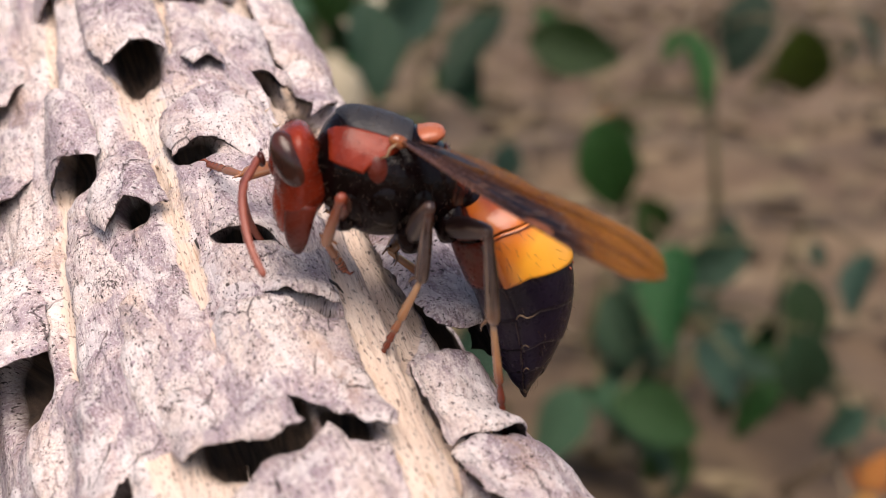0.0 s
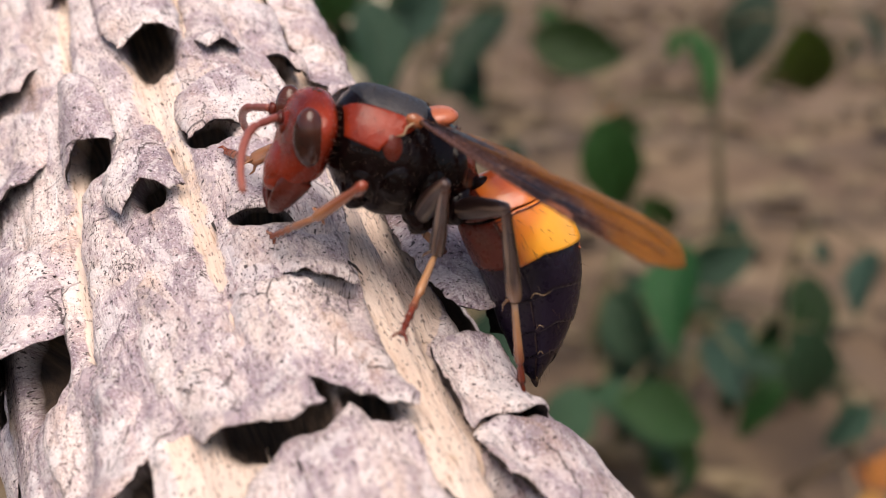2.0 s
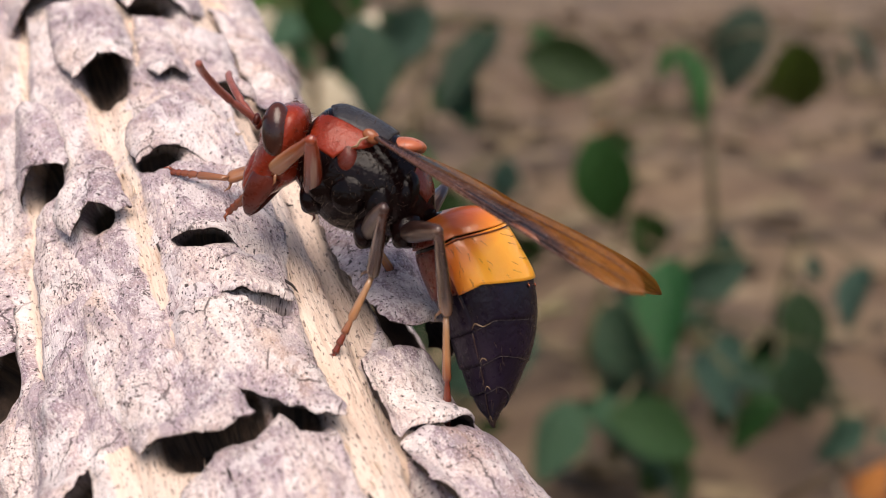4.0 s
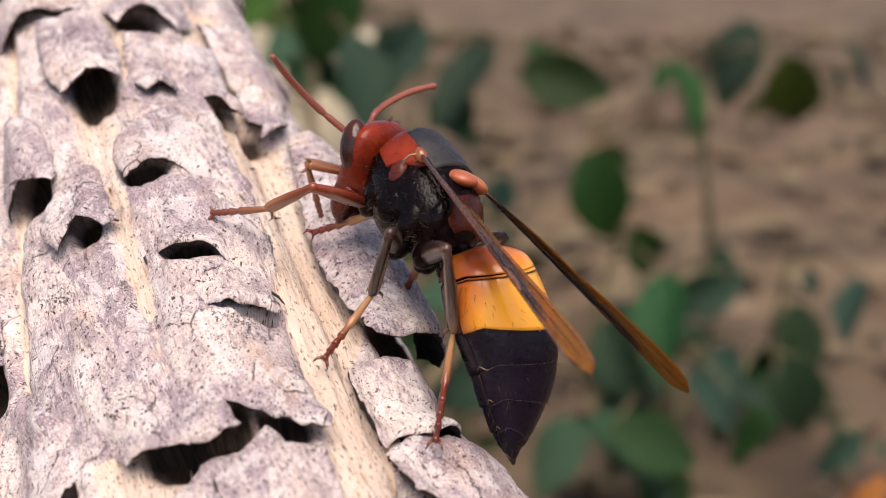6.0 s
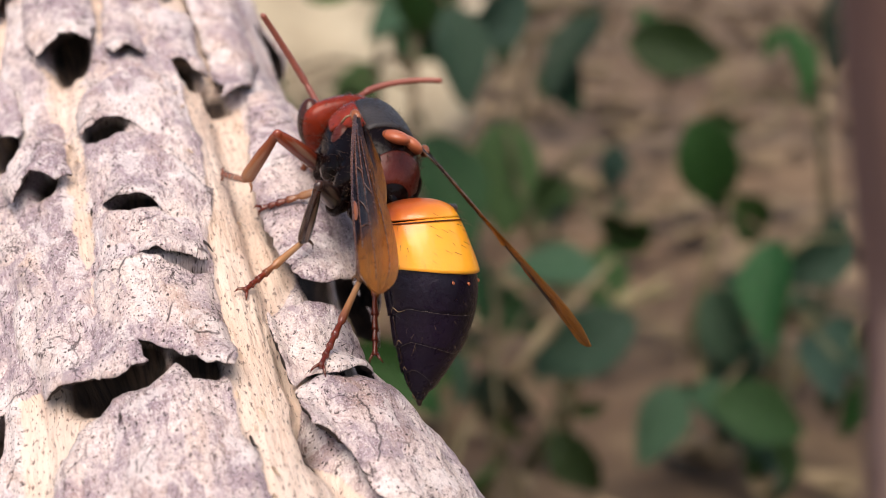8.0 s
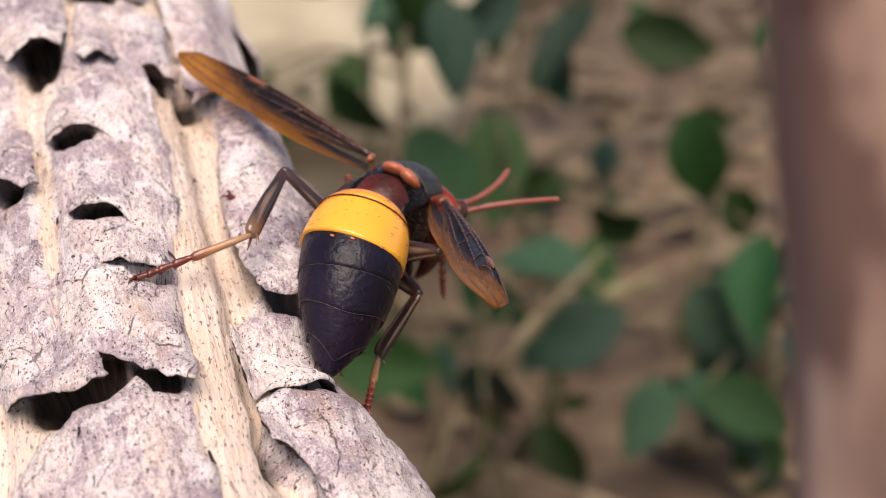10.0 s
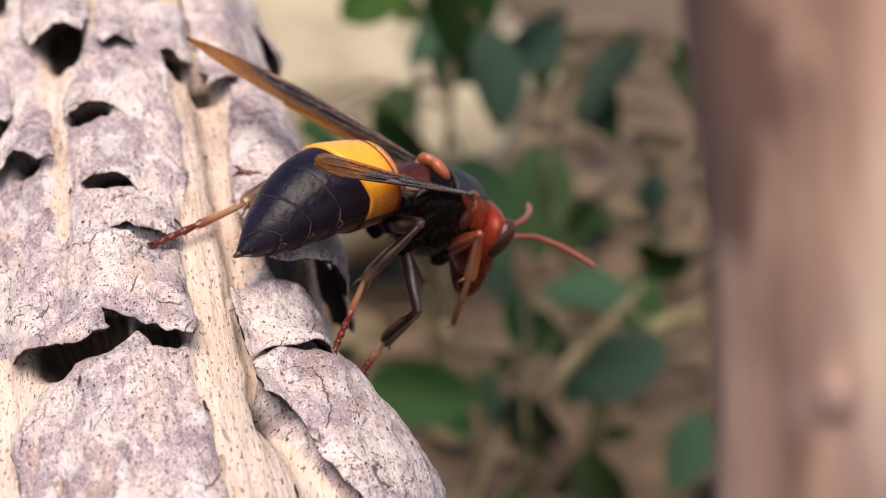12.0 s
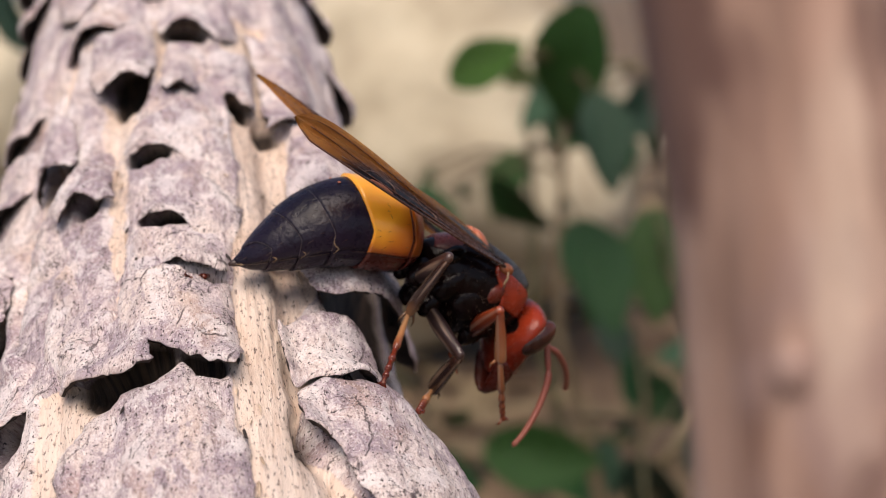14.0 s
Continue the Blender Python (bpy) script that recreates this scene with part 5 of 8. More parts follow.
shrub((17.2, 91.3), [(9.5, 78.6, -14.9, 6.5, -75, "g"),
      (10.7, 82.6, -13, 2.8, -25, "g"),
      (15.3, 80.9, -9, 5.1, -70, "g"),
      (14, 84.9, -8.1, 2.1, -120, "g"),
      (19.2, 87.2, -7.5, 5.9, -110, "b"),
      (20.4, 91.2, -8.8, 2.4, -160, "b"),
      (22, 82.3, -9.1, 6.0, -90, "l"),
      (20.5, 86.3, -10.2, 2.5, -140, "l"),
      (27, 85.3, -7.7, 4.1, -60, "b"),
      (26.6, 89.3, -8.9, 1.7, -110, "b"),
      (11.1, 91.7, -13.8, 1.5, -60, "y"),
      (10.5, 95.7, -13.7, 0.8, -110, "y")],
      "shrub with pointed green leaves and one yellow leaf")
shrub((-2.0, 72.2), [(-2.6, 70.8, -13.6, 6.5, -95, "g"),
      (-1.1, 74.8, -15.9, 4.2, -145, "g"),
      (-2.6, 67.1, -20.5, 4.3, -20, "g"),
      (-1.3, 71.1, -20, 2.0, 30, "g"),
      (1.8, 59, -20, 5.7, -150, "b"),
      (0.1, 63, -16.9, 4.8, -200, "b"),
      (-2.3, 59.9, -23.3, 5.7, -70, "b"),
      (-0.4, 63.9, -22.5, 2.6, -120, "b"),
      (-6.2, 69.3, -25.7, 4.2, -90, "b"),
      (-5.3, 73.3, -24.4, 1.9, -140, "b")],
      "low plant with broad blue-green leaves near the ground")
shrub((9.5, 72.5), [(11.4, 65.1, -19, 5.7, -100, "g"),
      (11.1, 69.1, -16.2, 4.2, -50, "g"),
      (9.6, 68.5, -22.3, 5.1, -70, "b"),
      (10.8, 72.5, -20.9, 2.3, -20, "b"),
      (9.4, 65.2, -25.8, 5.7, -60, "b"),
      (10.8, 69.2, -24.2, 2.7, -110, "b"),
      (5.7, 63.3, -25.8, 4.7, -120, "b"),
      (7.2, 67.3, -25.4, 2.2, -170, "b")],
      "upright plant with long dark green leaves")
shrub((13.2, 73.0), [(18, 61.4, -22.1, 5.0, -80, "b"),
      (16.5, 65.4, -23.2, 2.3, -30, "b"),
      (9.8, 71.1, -23.1, 5.2, -100, "b"),
      (8.9, 75.1, -24.8, 2.4, -50, "b"),
      (15.1, 67.9, -23.7, 5.1, -80, "b"),
      (14.5, 71.9, -21.9, 2.3, -30, "b"),
      (11.1, 63.7, -25.5, 5.7, -20, "g"),
      (11.8, 67.7, -27.6, 2.6, 30, "g")],
      "low bushy plant with dull blue-green leaves")
shrub((19.6, 59.9), [(18.9, 51.8, -25.4, 2.4, 20, "y"),
      (20.2, 55.8, -25.6, 2.4, -30, "y"),
      (19.9, 53.9, -24.4, 2.2, 60, "y")],
      "dead plant with yellow-orange leaves")
shrub((-2.6, 62.5), [(-2.9, 49.1, -23.1, 4.3, 10, "l"),
      (-1.7, 53.1, -22.1, 1.9, -40, "l"),
      (1.3, 53.3, -24, 3.9, -60, "g"),
      (2, 57.3, -22.7, 1.8, -10, "g"),
      (-7.4, 56.1, -20.3, 5.7, -10, "g"),
      (-6.8, 60.1, -22.6, 3.2, -60, "g"),
      (-3.2, 63.4, -18.6, 3.7, -80, "g"),
      (-2.5, 67.4, -19.8, 1.7, -30, "g")],
      "low yellow-green seedling among litter")
shrub((-6.3, 66.2), [(-8.1, 51.3, -0.9, 3.6, 30, "l"),
      (-7.4, 55.3, -1.8, 2.2, -20, "l"),
      (-3.7, 57.7, -5.2, 4.8, -85, "b"),
      (-2.3, 61.7, -4.2, 4.1, -135, "b"),
      (-5.8, 61.8, -1.9, 6.9, -110, "g"),
      (-5.8, 65.8, -3.5, 3.6, -60, "g"),
      (-4.5, 58.7, -11.7, 6.1, -80, "g"),
      (-4.9, 62.7, -13, 2.6, -30, "g"),
      (-9.5, 66.5, -9.6, 4.8, -60, "g"),
      (-11, 70.5, -8.8, 4.1, -110, "g")],
      "young shrub with a lime leaf above dark leaves")
shrub((-24.5, 46.1), [(-24.7, 41.4, 2.1, 4.0, -60, "b"),
      (-23.8, 45.4, 1.9, 2.2, -10, "b"),
      (-24.3, 35.3, -9.3, 4.0, -90, "g"),
      (-23.9, 39.3, -8.3, 2.2, -40, "g"),
      (-25.2, 40.5, -6.5, 2.4, -50, "l"),
      (-25.1, 44.5, -7.3, 1.7, 0, "l")],
      "small plant with pale green leaves beside the branch")
shrub((-11.6, 51.3), [(-12.6, 43.1, -15.8, 4.6, -60, "g"),
      (-13.8, 47.1, -14.9, 1.9, -110, "g"),
      (-9.8, 45.5, -17.5, 3.3, -30, "g"),
      (-10, 49.5, -16.3, 1.5, 20, "g")],
      "low dark green seedling near the stem")
shrub((13.5, 82.6), [(13.2, 93, -35.3, 5.7, -87, "b"),
      (14.9, 97, -33.9, 3.2, -37, "b"),
      (12.2, 66.3, -29.1, 3.5, -81, "b"),
      (13, 70.3, -30.1, 1.6, -131, "b"),
      (19.3, 85.8, -28.4, 4.2, -52, "b"),
      (18.3, 89.8, -27.3, 1.9, -102, "b"),
      (11.9, 66.2, -29.5, 5.1, -97, "g"),
      (10.4, 70.2, -28.8, 2.3, -147, "g"),
      (11.2, 68.5, -23.7, 3.3, -26, "b"),
      (10.9, 72.5, -22.5, 1.6, 24, "b"),
      (16.9, 83.8, -22.4, 5.7, -147, "b"),
      (18.8, 87.8, -21.5, 2.8, -97, "b"),
      (11.6, 70.4, -24.1, 3.6, -145, "b"),
      (12.7, 74.4, -24.7, 1.7, -95, "b"),
      (10.6, 70.6, -26.9, 5.3, -64, "b"),
      (9.4, 74.6, -25.3, 2.5, -14, "b")],
      "low bush of dull dark green leaves")
shrub((22.9, 86.4), [(20.6, 83, -35.2, 4.3, -94, "b"),
      (20.6, 87, -36.8, 2.0, -44, "b"),
      (27.1, 88.4, -37, 5.7, -97, "b"),
      (27.2, 92.4, -39.8, 3.7, -147, "b"),
      (26.3, 88.7, -36.9, 5.7, -101, "b"),
      (26.3, 92.7, -34.7, 2.6, -51, "b"),
      (20.2, 79, -28.8, 4.8, -97, "g"),
      (21.7, 83, -29.6, 2.2, -147, "g"),
      (23.7, 73.1, -20.6, 4.0, -112, "b"),
      (22.4, 77.1, -20, 1.8, -62, "b"),
      (23, 83.8, -34.7, 5.7, -131, "b"),
      (24.3, 87.8, -33, 2.7, -81, "b"),
      (22.4, 79.7, -25, 5.7, -81, "g"),
      (20.9, 83.7, -26.9, 3.3, -131, "g"),
      (27.1, 78.8, -33.2, 4.7, -130, "b"),
      (27.5, 82.8, -31.4, 2.2, -180, "b"),
      (22.5, 81.3, -29.9, 5.7, -109, "g"),
      (20.7, 85.3, -28.6, 3.2, -159, "g"),
      (16.6, 66.6, -26.2, 4.1, -133, "g"),
      (15.7, 70.6, -27.4, 1.9, -83, "g"),
      (24.7, 83.5, -31.5, 5.7, -74, "b"),
      (22.9, 87.5, -30.1, 3.3, -24, "b"),
      (21.8, 67, -27.4, 3.4, -131, "b"),
      (22.9, 71, -28, 1.6, -81, "b")],
      "dense low bush of dark blue-green leaves")
shrub((-0.2, 101.5), [(-6.7, 87.1, -22.2, 4.3, -54, "b"),
      (-8.1, 91.1, -21.6, 2.0, -104, "b"),
      (4.8, 100.3, -24.7, 5.0, -141, "g"),
      (4.5, 104.3, -22.8, 2.3, -91, "g"),
      (-2.2, 94.9, -21, 5.7, -136, "g"),
      (-0.2, 98.9, -20.8, 2.8, -186, "g"),
      (3.2, 93.7, -26.2, 5.7, -84, "g"),
      (2.6, 97.7, -28.4, 2.8, -34, "g"),
      (4.6, 85.8, -20.6, 4.2, -36, "g"),
      (4.6, 89.8, -22.2, 1.9, 14, "g"),
      (-8.5, 95.1, -22.3, 3.7, -58, "g"),
      (-9.4, 99.1, -23.3, 1.7, -108, "g"),
      (-0.3, 100, -21.2, 4.3, -86, "b"),
      (-1.2, 104, -22.6, 2.0, -36, "b"),
      (3.9, 99.5, -18.8, 3.7, -101, "b"),
      (5, 103.5, -19.4, 1.7, -51, "b")],
      "sparse shrub with dark green leaves further off")
boulder((-27.6, 119.3, -12.0), (21, 14, 17), "large pale cream boulder on the forest floor")
boulder((-33.7, 133.0, -12.6), (26, 16, 9), "low pale weathered boulder half buried in soil")
boulder((-56.7, 91.6, -5.3), (9, 8, 9), "pale cream boulder behind the branch")
dry_stalk((-4.2, 62.4), [(-2.2, 60.4, -22.1), (0.3, 60.4, -19.3), (3.3, 60.4, -15.8)])
dry_stalk((-0.2, 70.8), [(1.8, 68.8, -22.7), (4.4, 67.5, -20.1), (6.3, 65.8, -18.3)])


# ---- what moves ----
def motions():
    walk(hornet, [
        (0, pose(-0.00359, -0.00329, 0.00646, 1.6, -12.8, -176.0)),
        (0.5, pose(-0.00400, -0.00379, 0.00618, 3.9, -14.0, -173.1)),
        (1, pose(-0.00419, -0.00394, 0.00607, 4.9, -11.4, -172.3)),
        (1.5, pose(-0.00430, -0.00356, 0.00581, 5.6, -10.3, -173.5)),
        (2, pose(-0.00421, -0.00204, 0.00617, 2.4, -16.5, -172.1)),
        (2.5, pose(-0.00396, 0.00024, 0.00579, 3.7, -19.3, -176.2)),
        (3, pose(-0.00319, -0.00212, 0.00631, 14.8, -21.9, -179.1)),
        (3.62, pose(-0.00267, -0.00158, 0.00617, 14.8, -22.7, 174.1)),
        (4.25, pose(-0.00153, -0.00038, 0.00586, 15.2, -24.5, 159.2)),
        (4.88, pose(-0.00039, 0.00081, 0.00556, 16.2, -26.1, 144.1)),
        (5.5, pose(0.00012, 0.00135, 0.00542, 16.7, -26.7, 137.1)),
        (6, pose(0.00255, 0.00206, 0.00453, 29.9, -28.2, 126.4)),
        (6.5, pose(0.00269, 0.00288, 0.00440, 29.9, -28.1, 127.2)),
        (7, pose(0.00277, 0.00315, 0.00414, 27.6, -27.4, 127.9)),
        (7.5, pose(0.00315, 0.00418, 0.00370, 31.0, -24.2, 123.8)),
        (8, pose(0.00349, 0.00472, 0.00329, 32.1, -20.4, 118.8)),
        (8.5, pose(0.00428, 0.00602, 0.00233, 33.3, -11.1, 107.5)),
        (9, pose(0.00523, 0.00757, 0.00118, 32.4, 0.1, 94.6)),
        (9.5, pose(0.00602, 0.00887, 0.00021, 29.6, 9.1, 83.4)),
        (10, pose(0.00636, 0.00942, -0.00019, 27.9, 12.7, 78.5)),
        (10.5, pose(0.00701, 0.00910, -0.00085, 20.0, 21.6, 60.6)),
        (11, pose(0.00817, 0.00884, -0.00033, 21.3, 18.0, 61.7)),
        (11.5, pose(0.00848, 0.00883, -0.00098, 18.5, 21.7, 57.5)),
        (12, pose(0.00902, 0.00875, -0.00178, 17.8, 29.0, 56.1)),
        (12.5, pose(0.00848, 0.00824, -0.00192, 13.8, 28.3, 55.8)),
        (13, pose(0.00838, 0.00893, -0.00307, 15.3, 33.8, 50.0)),
        (13.5, pose(0.00798, 0.00822, -0.00306, 11.4, 38.9, 46.4)),
        (14, pose(0.00813, 0.00582, -0.00440, 6.8, 47.4, 40.1)),
    ])
    walk(head, [
        (0, pose(0.00428, 0.00000, 0.00051, 14.1, 27.4, 7.1)),
        (0.5, pose(0.00428, 0.00000, 0.00051, 0.6, 29.7, 0.9)),
        (1, pose(0.00428, 0.00000, 0.00051, -1.0, 15.9, 10.4)),
        (1.5, pose(0.00428, 0.00000, 0.00051, 12.6, 18.4, 3.9)),
        (2, pose(0.00428, 0.00000, 0.00051, -5.2, 8.4, 10.6)),
        (2.5, pose(0.00428, 0.00000, 0.00051, 4.8, 15.5, 14.7)),
        (3, pose(0.00428, 0.00000, 0.00051, 8.0, 13.4, 12.0)),
        (3.62, pose(0.00428, 0.00000, 0.00051, 7.5, 13.9, 11.8)),
        (4.25, pose(0.00428, 0.00000, 0.00051, 6.3, 14.9, 11.3)),
        (4.88, pose(0.00428, 0.00000, 0.00051, 5.1, 16.0, 10.8)),
        (5.5, pose(0.00428, 0.00000, 0.00051, 4.6, 16.5, 10.6)),
        (6, pose(0.00428, 0.00000, 0.00051, -1.8, 25.3, 14.0)),
        (6.5, pose(0.00428, 0.00000, 0.00051, -3.3, 20.5, 19.3)),
        (7, pose(0.00428, 0.00000, 0.00051, -17.7, 15.4, 6.3)),
        (7.5, pose(0.00428, 0.00000, 0.00051, -24.6, 14.7, 5.0)),
        (8, pose(0.00428, 0.00000, 0.00051, -23.6, 13.0, 1.3)),
        (8.5, pose(0.00428, 0.00000, 0.00051, -20.7, 9.2, -7.6)),
        (9, pose(0.00428, 0.00000, 0.00051, -16.5, 5.4, -18.4)),
        (9.5, pose(0.00428, 0.00000, 0.00051, -12.5, 2.8, -27.5)),
        (10, pose(0.00428, 0.00000, 0.00051, -10.8, 1.9, -31.4)),
        (10.5, pose(0.00428, 0.00000, 0.00051, -19.1, 10.9, -39.8)),
        (11, pose(0.00428, 0.00000, 0.00051, -23.7, 15.5, -41.7)),
        (11.5, pose(0.00428, 0.00000, 0.00051, -22.0, 10.7, -34.9)),
        (12, pose(0.00428, 0.00000, 0.00051, -3.3, 0.4, -22.8)),
        (12.5, pose(0.00428, 0.00000, 0.00051, 3.7, 5.3, -15.5)),
        (13, pose(0.00428, 0.00000, 0.00051, -10.6, 7.7, -18.6)),
        (13.5, pose(0.00428, 0.00000, 0.00051, -18.3, 6.4, -22.6)),
        (14, pose(0.00428, 0.00000, 0.00051, -2.7, 4.7, -5.5)),
    ])
    walk(abdomen, [
        (0, pose(-0.00459, 0.00000, -0.00061, -6.8, -47.2, 18.3)),
        (0.5, pose(-0.00459, 0.00000, -0.00061, -0.1, -43.9, 15.2)),
        (1, pose(-0.00459, 0.00000, -0.00061, -2.9, -45.5, 21.6)),
        (1.5, pose(-0.00459, 0.00000, -0.00061, -5.5, -44.6, 24.2)),
        (2, pose(-0.00459, 0.00000, -0.00061, 3.5, -43.1, 11.8)),
        (2.5, pose(-0.00459, 0.00000, -0.00061, 3.0, -40.5, 9.6)),
        (3, pose(-0.00459, 0.00000, -0.00061, 0.0, -37.3, 6.0)),
        (3.62, pose(-0.00459, 0.00000, -0.00061, 1.5, -37.0, 9.1)),
        (4.25, pose(-0.00459, 0.00000, -0.00061, 4.9, -36.7, 16.0)),
        (4.88, pose(-0.00459, 0.00000, -0.00061, 8.3, -36.7, 22.9)),
        (5.5, pose(-0.00459, 0.00000, -0.00061, 9.8, -36.8, 26.0)),
        (6, pose(-0.00459, 0.00000, -0.00061, -1.9, -29.0, 32.0)),
        (6.5, pose(-0.00459, 0.00000, -0.00061, -4.6, -32.6, 36.0)),
        (7, pose(-0.00459, 0.00000, -0.00061, -0.1, -31.4, 31.5)),
        (7.5, pose(-0.00459, 0.00000, -0.00061, -1.3, -31.3, 35.5)),
        (8, pose(-0.00459, 0.00000, -0.00061, -2.0, -31.4, 34.4)),
        (8.5, pose(-0.00459, 0.00000, -0.00061, -3.6, -31.7, 31.7)),
        (9, pose(-0.00459, 0.00000, -0.00061, -5.5, -32.1, 28.4)),
        (9.5, pose(-0.00459, 0.00000, -0.00061, -7.1, -32.5, 25.7)),
        (10, pose(-0.00459, 0.00000, -0.00061, -7.7, -32.7, 24.6)),
        (10.5, pose(-0.00459, 0.00000, -0.00061, -32.3, -34.8, 19.4)),
        (11, pose(-0.00459, 0.00000, -0.00061, -30.1, -27.8, 8.4)),
        (11.5, pose(-0.00459, 0.00000, -0.00061, -24.0, -25.1, 11.9)),
        (12, pose(-0.00459, 0.00000, -0.00061, -16.7, -27.1, 6.3)),
        (12.5, pose(-0.00459, 0.00000, -0.00061, -18.5, -24.5, 0.6)),
        (13, pose(-0.00459, 0.00000, -0.00061, -15.1, -23.0, -10.1)),
        (13.5, pose(-0.00459, 0.00000, -0.00061, -13.0, -18.6, -3.9)),
        (14, pose(-0.00459, 0.00000, -0.00061, -4.3, -30.0, -3.1)),
    ])
    walk(abdomen_end, [
        (0, pose(-0.00819, -0.00114, -0.00407, -5.3, -45.9, 16.3)),
        (0.5, pose(-0.00842, -0.00104, -0.00384, 1.7, -44.9, 12.8)),
        (1, pose(-0.00820, -0.00141, -0.00395, -2.1, -47.0, 20.6)),
        (1.5, pose(-0.00819, -0.00157, -0.00389, -4.5, -44.7, 22.8)),
        (2, pose(-0.00851, -0.00085, -0.00379, 5.3, -43.3, 9.4)),
        (2.5, pose(-0.00868, -0.00072, -0.00360, 4.0, -38.4, 8.1)),
        (3, pose(-0.00888, -0.00045, -0.00337, 0.3, -38.1, 5.5)),
        (3.62, pose(-0.00886, -0.00070, -0.00335, 2.3, -36.4, 7.9)),
        (4.25, pose(-0.00875, -0.00123, -0.00332, 6.3, -32.8, 13.8)),
        (4.88, pose(-0.00857, -0.00175, -0.00332, 10.0, -29.5, 20.1)),
        (5.5, pose(-0.00845, -0.00197, -0.00333, 11.6, -28.1, 23.2)),
        (6, pose(-0.00855, -0.00246, -0.00271, -1.8, -20.0, 31.6)),
        (6.5, pose(-0.00827, -0.00264, -0.00300, -4.4, -28.6, 35.6)),
        (7, pose(-0.00849, -0.00239, -0.00291, 1.5, -27.7, 28.7)),
        (7.5, pose(-0.00832, -0.00265, -0.00290, -2.7, -33.0, 37.9)),
        (8, pose(-0.00837, -0.00257, -0.00290, -3.8, -32.1, 37.5)),
        (8.5, pose(-0.00849, -0.00237, -0.00293, -6.3, -30.0, 36.4)),
        (9, pose(-0.00861, -0.00213, -0.00296, -9.0, -27.5, 34.9)),
        (9.5, pose(-0.00869, -0.00192, -0.00300, -11.2, -25.3, 33.3)),
        (10, pose(-0.00872, -0.00183, -0.00301, -12.0, -24.4, 32.6)),
        (10.5, pose(-0.00881, -0.00125, -0.00322, -33.8, -26.2, 21.8)),
        (11, pose(-0.00925, -0.00047, -0.00267, -29.0, -19.7, 5.5)),
        (11.5, pose(-0.00931, -0.00081, -0.00242, -21.8, -24.7, 7.2)),
        (12, pose(-0.00930, -0.00040, -0.00257, -15.2, -25.5, 3.0)),
        (12.5, pose(-0.00940, 0.00008, -0.00236, -16.7, -28.3, -2.9)),
        (13, pose(-0.00935, 0.00096, -0.00222, -15.5, -29.5, -9.0)),
        (13.5, pose(-0.00954, 0.00043, -0.00185, -13.4, -25.7, -2.8)),
        (14, pose(-0.00921, 0.00029, -0.00280, -2.3, -34.9, -6.5)),
    ])
    walk(wings["L"], [
        (0, pose(-0.00009, 0.00336, 0.00247, 41.3, 5.3, 125.9)),
        (0.5, pose(-0.00009, 0.00336, 0.00247, 40.3, 7.1, 123.3)),
        (1, pose(-0.00009, 0.00336, 0.00247, 39.5, 9.8, 123.1)),
        (1.5, pose(-0.00009, 0.00336, 0.00247, 39.3, 10.8, 124.8)),
        (2, pose(-0.00009, 0.00336, 0.00247, 40.0, 6.8, 123.8)),
        (2.5, pose(-0.00009, 0.00336, 0.00247, 42.5, 5.9, 130.6)),
        (3, pose(-0.00009, 0.00336, 0.00247, 49.7, 7.7, 142.9)),
        (3.62, pose(-0.00009, 0.00336, 0.00247, 46.7, 6.2, 148.9)),
        (4.25, pose(-0.00009, 0.00336, 0.00247, 34.6, 3.9, 162.4)),
        (4.88, pose(-0.00009, 0.00336, 0.00247, 23.2, 3.4, 176.1)),
        (5.5, pose(-0.00009, 0.00336, 0.00247, 16.8, 3.8, -177.7)),
        (6, pose(-0.00009, 0.00336, 0.00247, 19.3, 3.1, 175.2)),
        (6.5, pose(-0.00009, 0.00336, 0.00247, 18.7, 4.9, 173.1)),
        (7, pose(-0.00009, 0.00336, 0.00247, 16.5, 4.9, 172.0)),
        (7.5, pose(-0.00009, 0.00336, 0.00247, 15.6, 7.9, 175.5)),
        (8, pose(-0.00009, 0.00336, 0.00247, 17.7, 11.0, 165.5)),
        (8.5, pose(-0.00009, 0.00336, 0.00247, 0.5, 15.1, 140.4)),
        (9, pose(-0.00009, 0.00336, 0.00247, -19.8, 13.4, 109.9)),
        (9.5, pose(-0.00009, 0.00336, 0.00247, -29.6, 6.8, 85.7)),
        (10, pose(-0.00009, 0.00336, 0.00247, -32.7, 3.0, 76.0)),
        (10.5, pose(-0.00009, 0.00336, 0.00247, -9.0, -2.0, 107.3)),
        (11, pose(-0.00009, 0.00336, 0.00247, -3.3, 0.3, 107.9)),
        (11.5, pose(-0.00009, 0.00336, 0.00247, -9.1, 1.7, 112.4)),
        (12, pose(-0.00009, 0.00336, 0.00247, -12.6, 2.1, 127.9)),
        (12.5, pose(-0.00009, 0.00336, 0.00247, -12.0, -2.5, 129.2)),
        (13, pose(-0.00009, 0.00336, 0.00247, -14.9, 1.0, 152.7)),
        (13.5, pose(-0.00009, 0.00336, 0.00247, -15.7, 3.1, 159.4)),
        (14, pose(-0.00009, 0.00336, 0.00247, -17.5, 2.5, 159.8)),
    ])
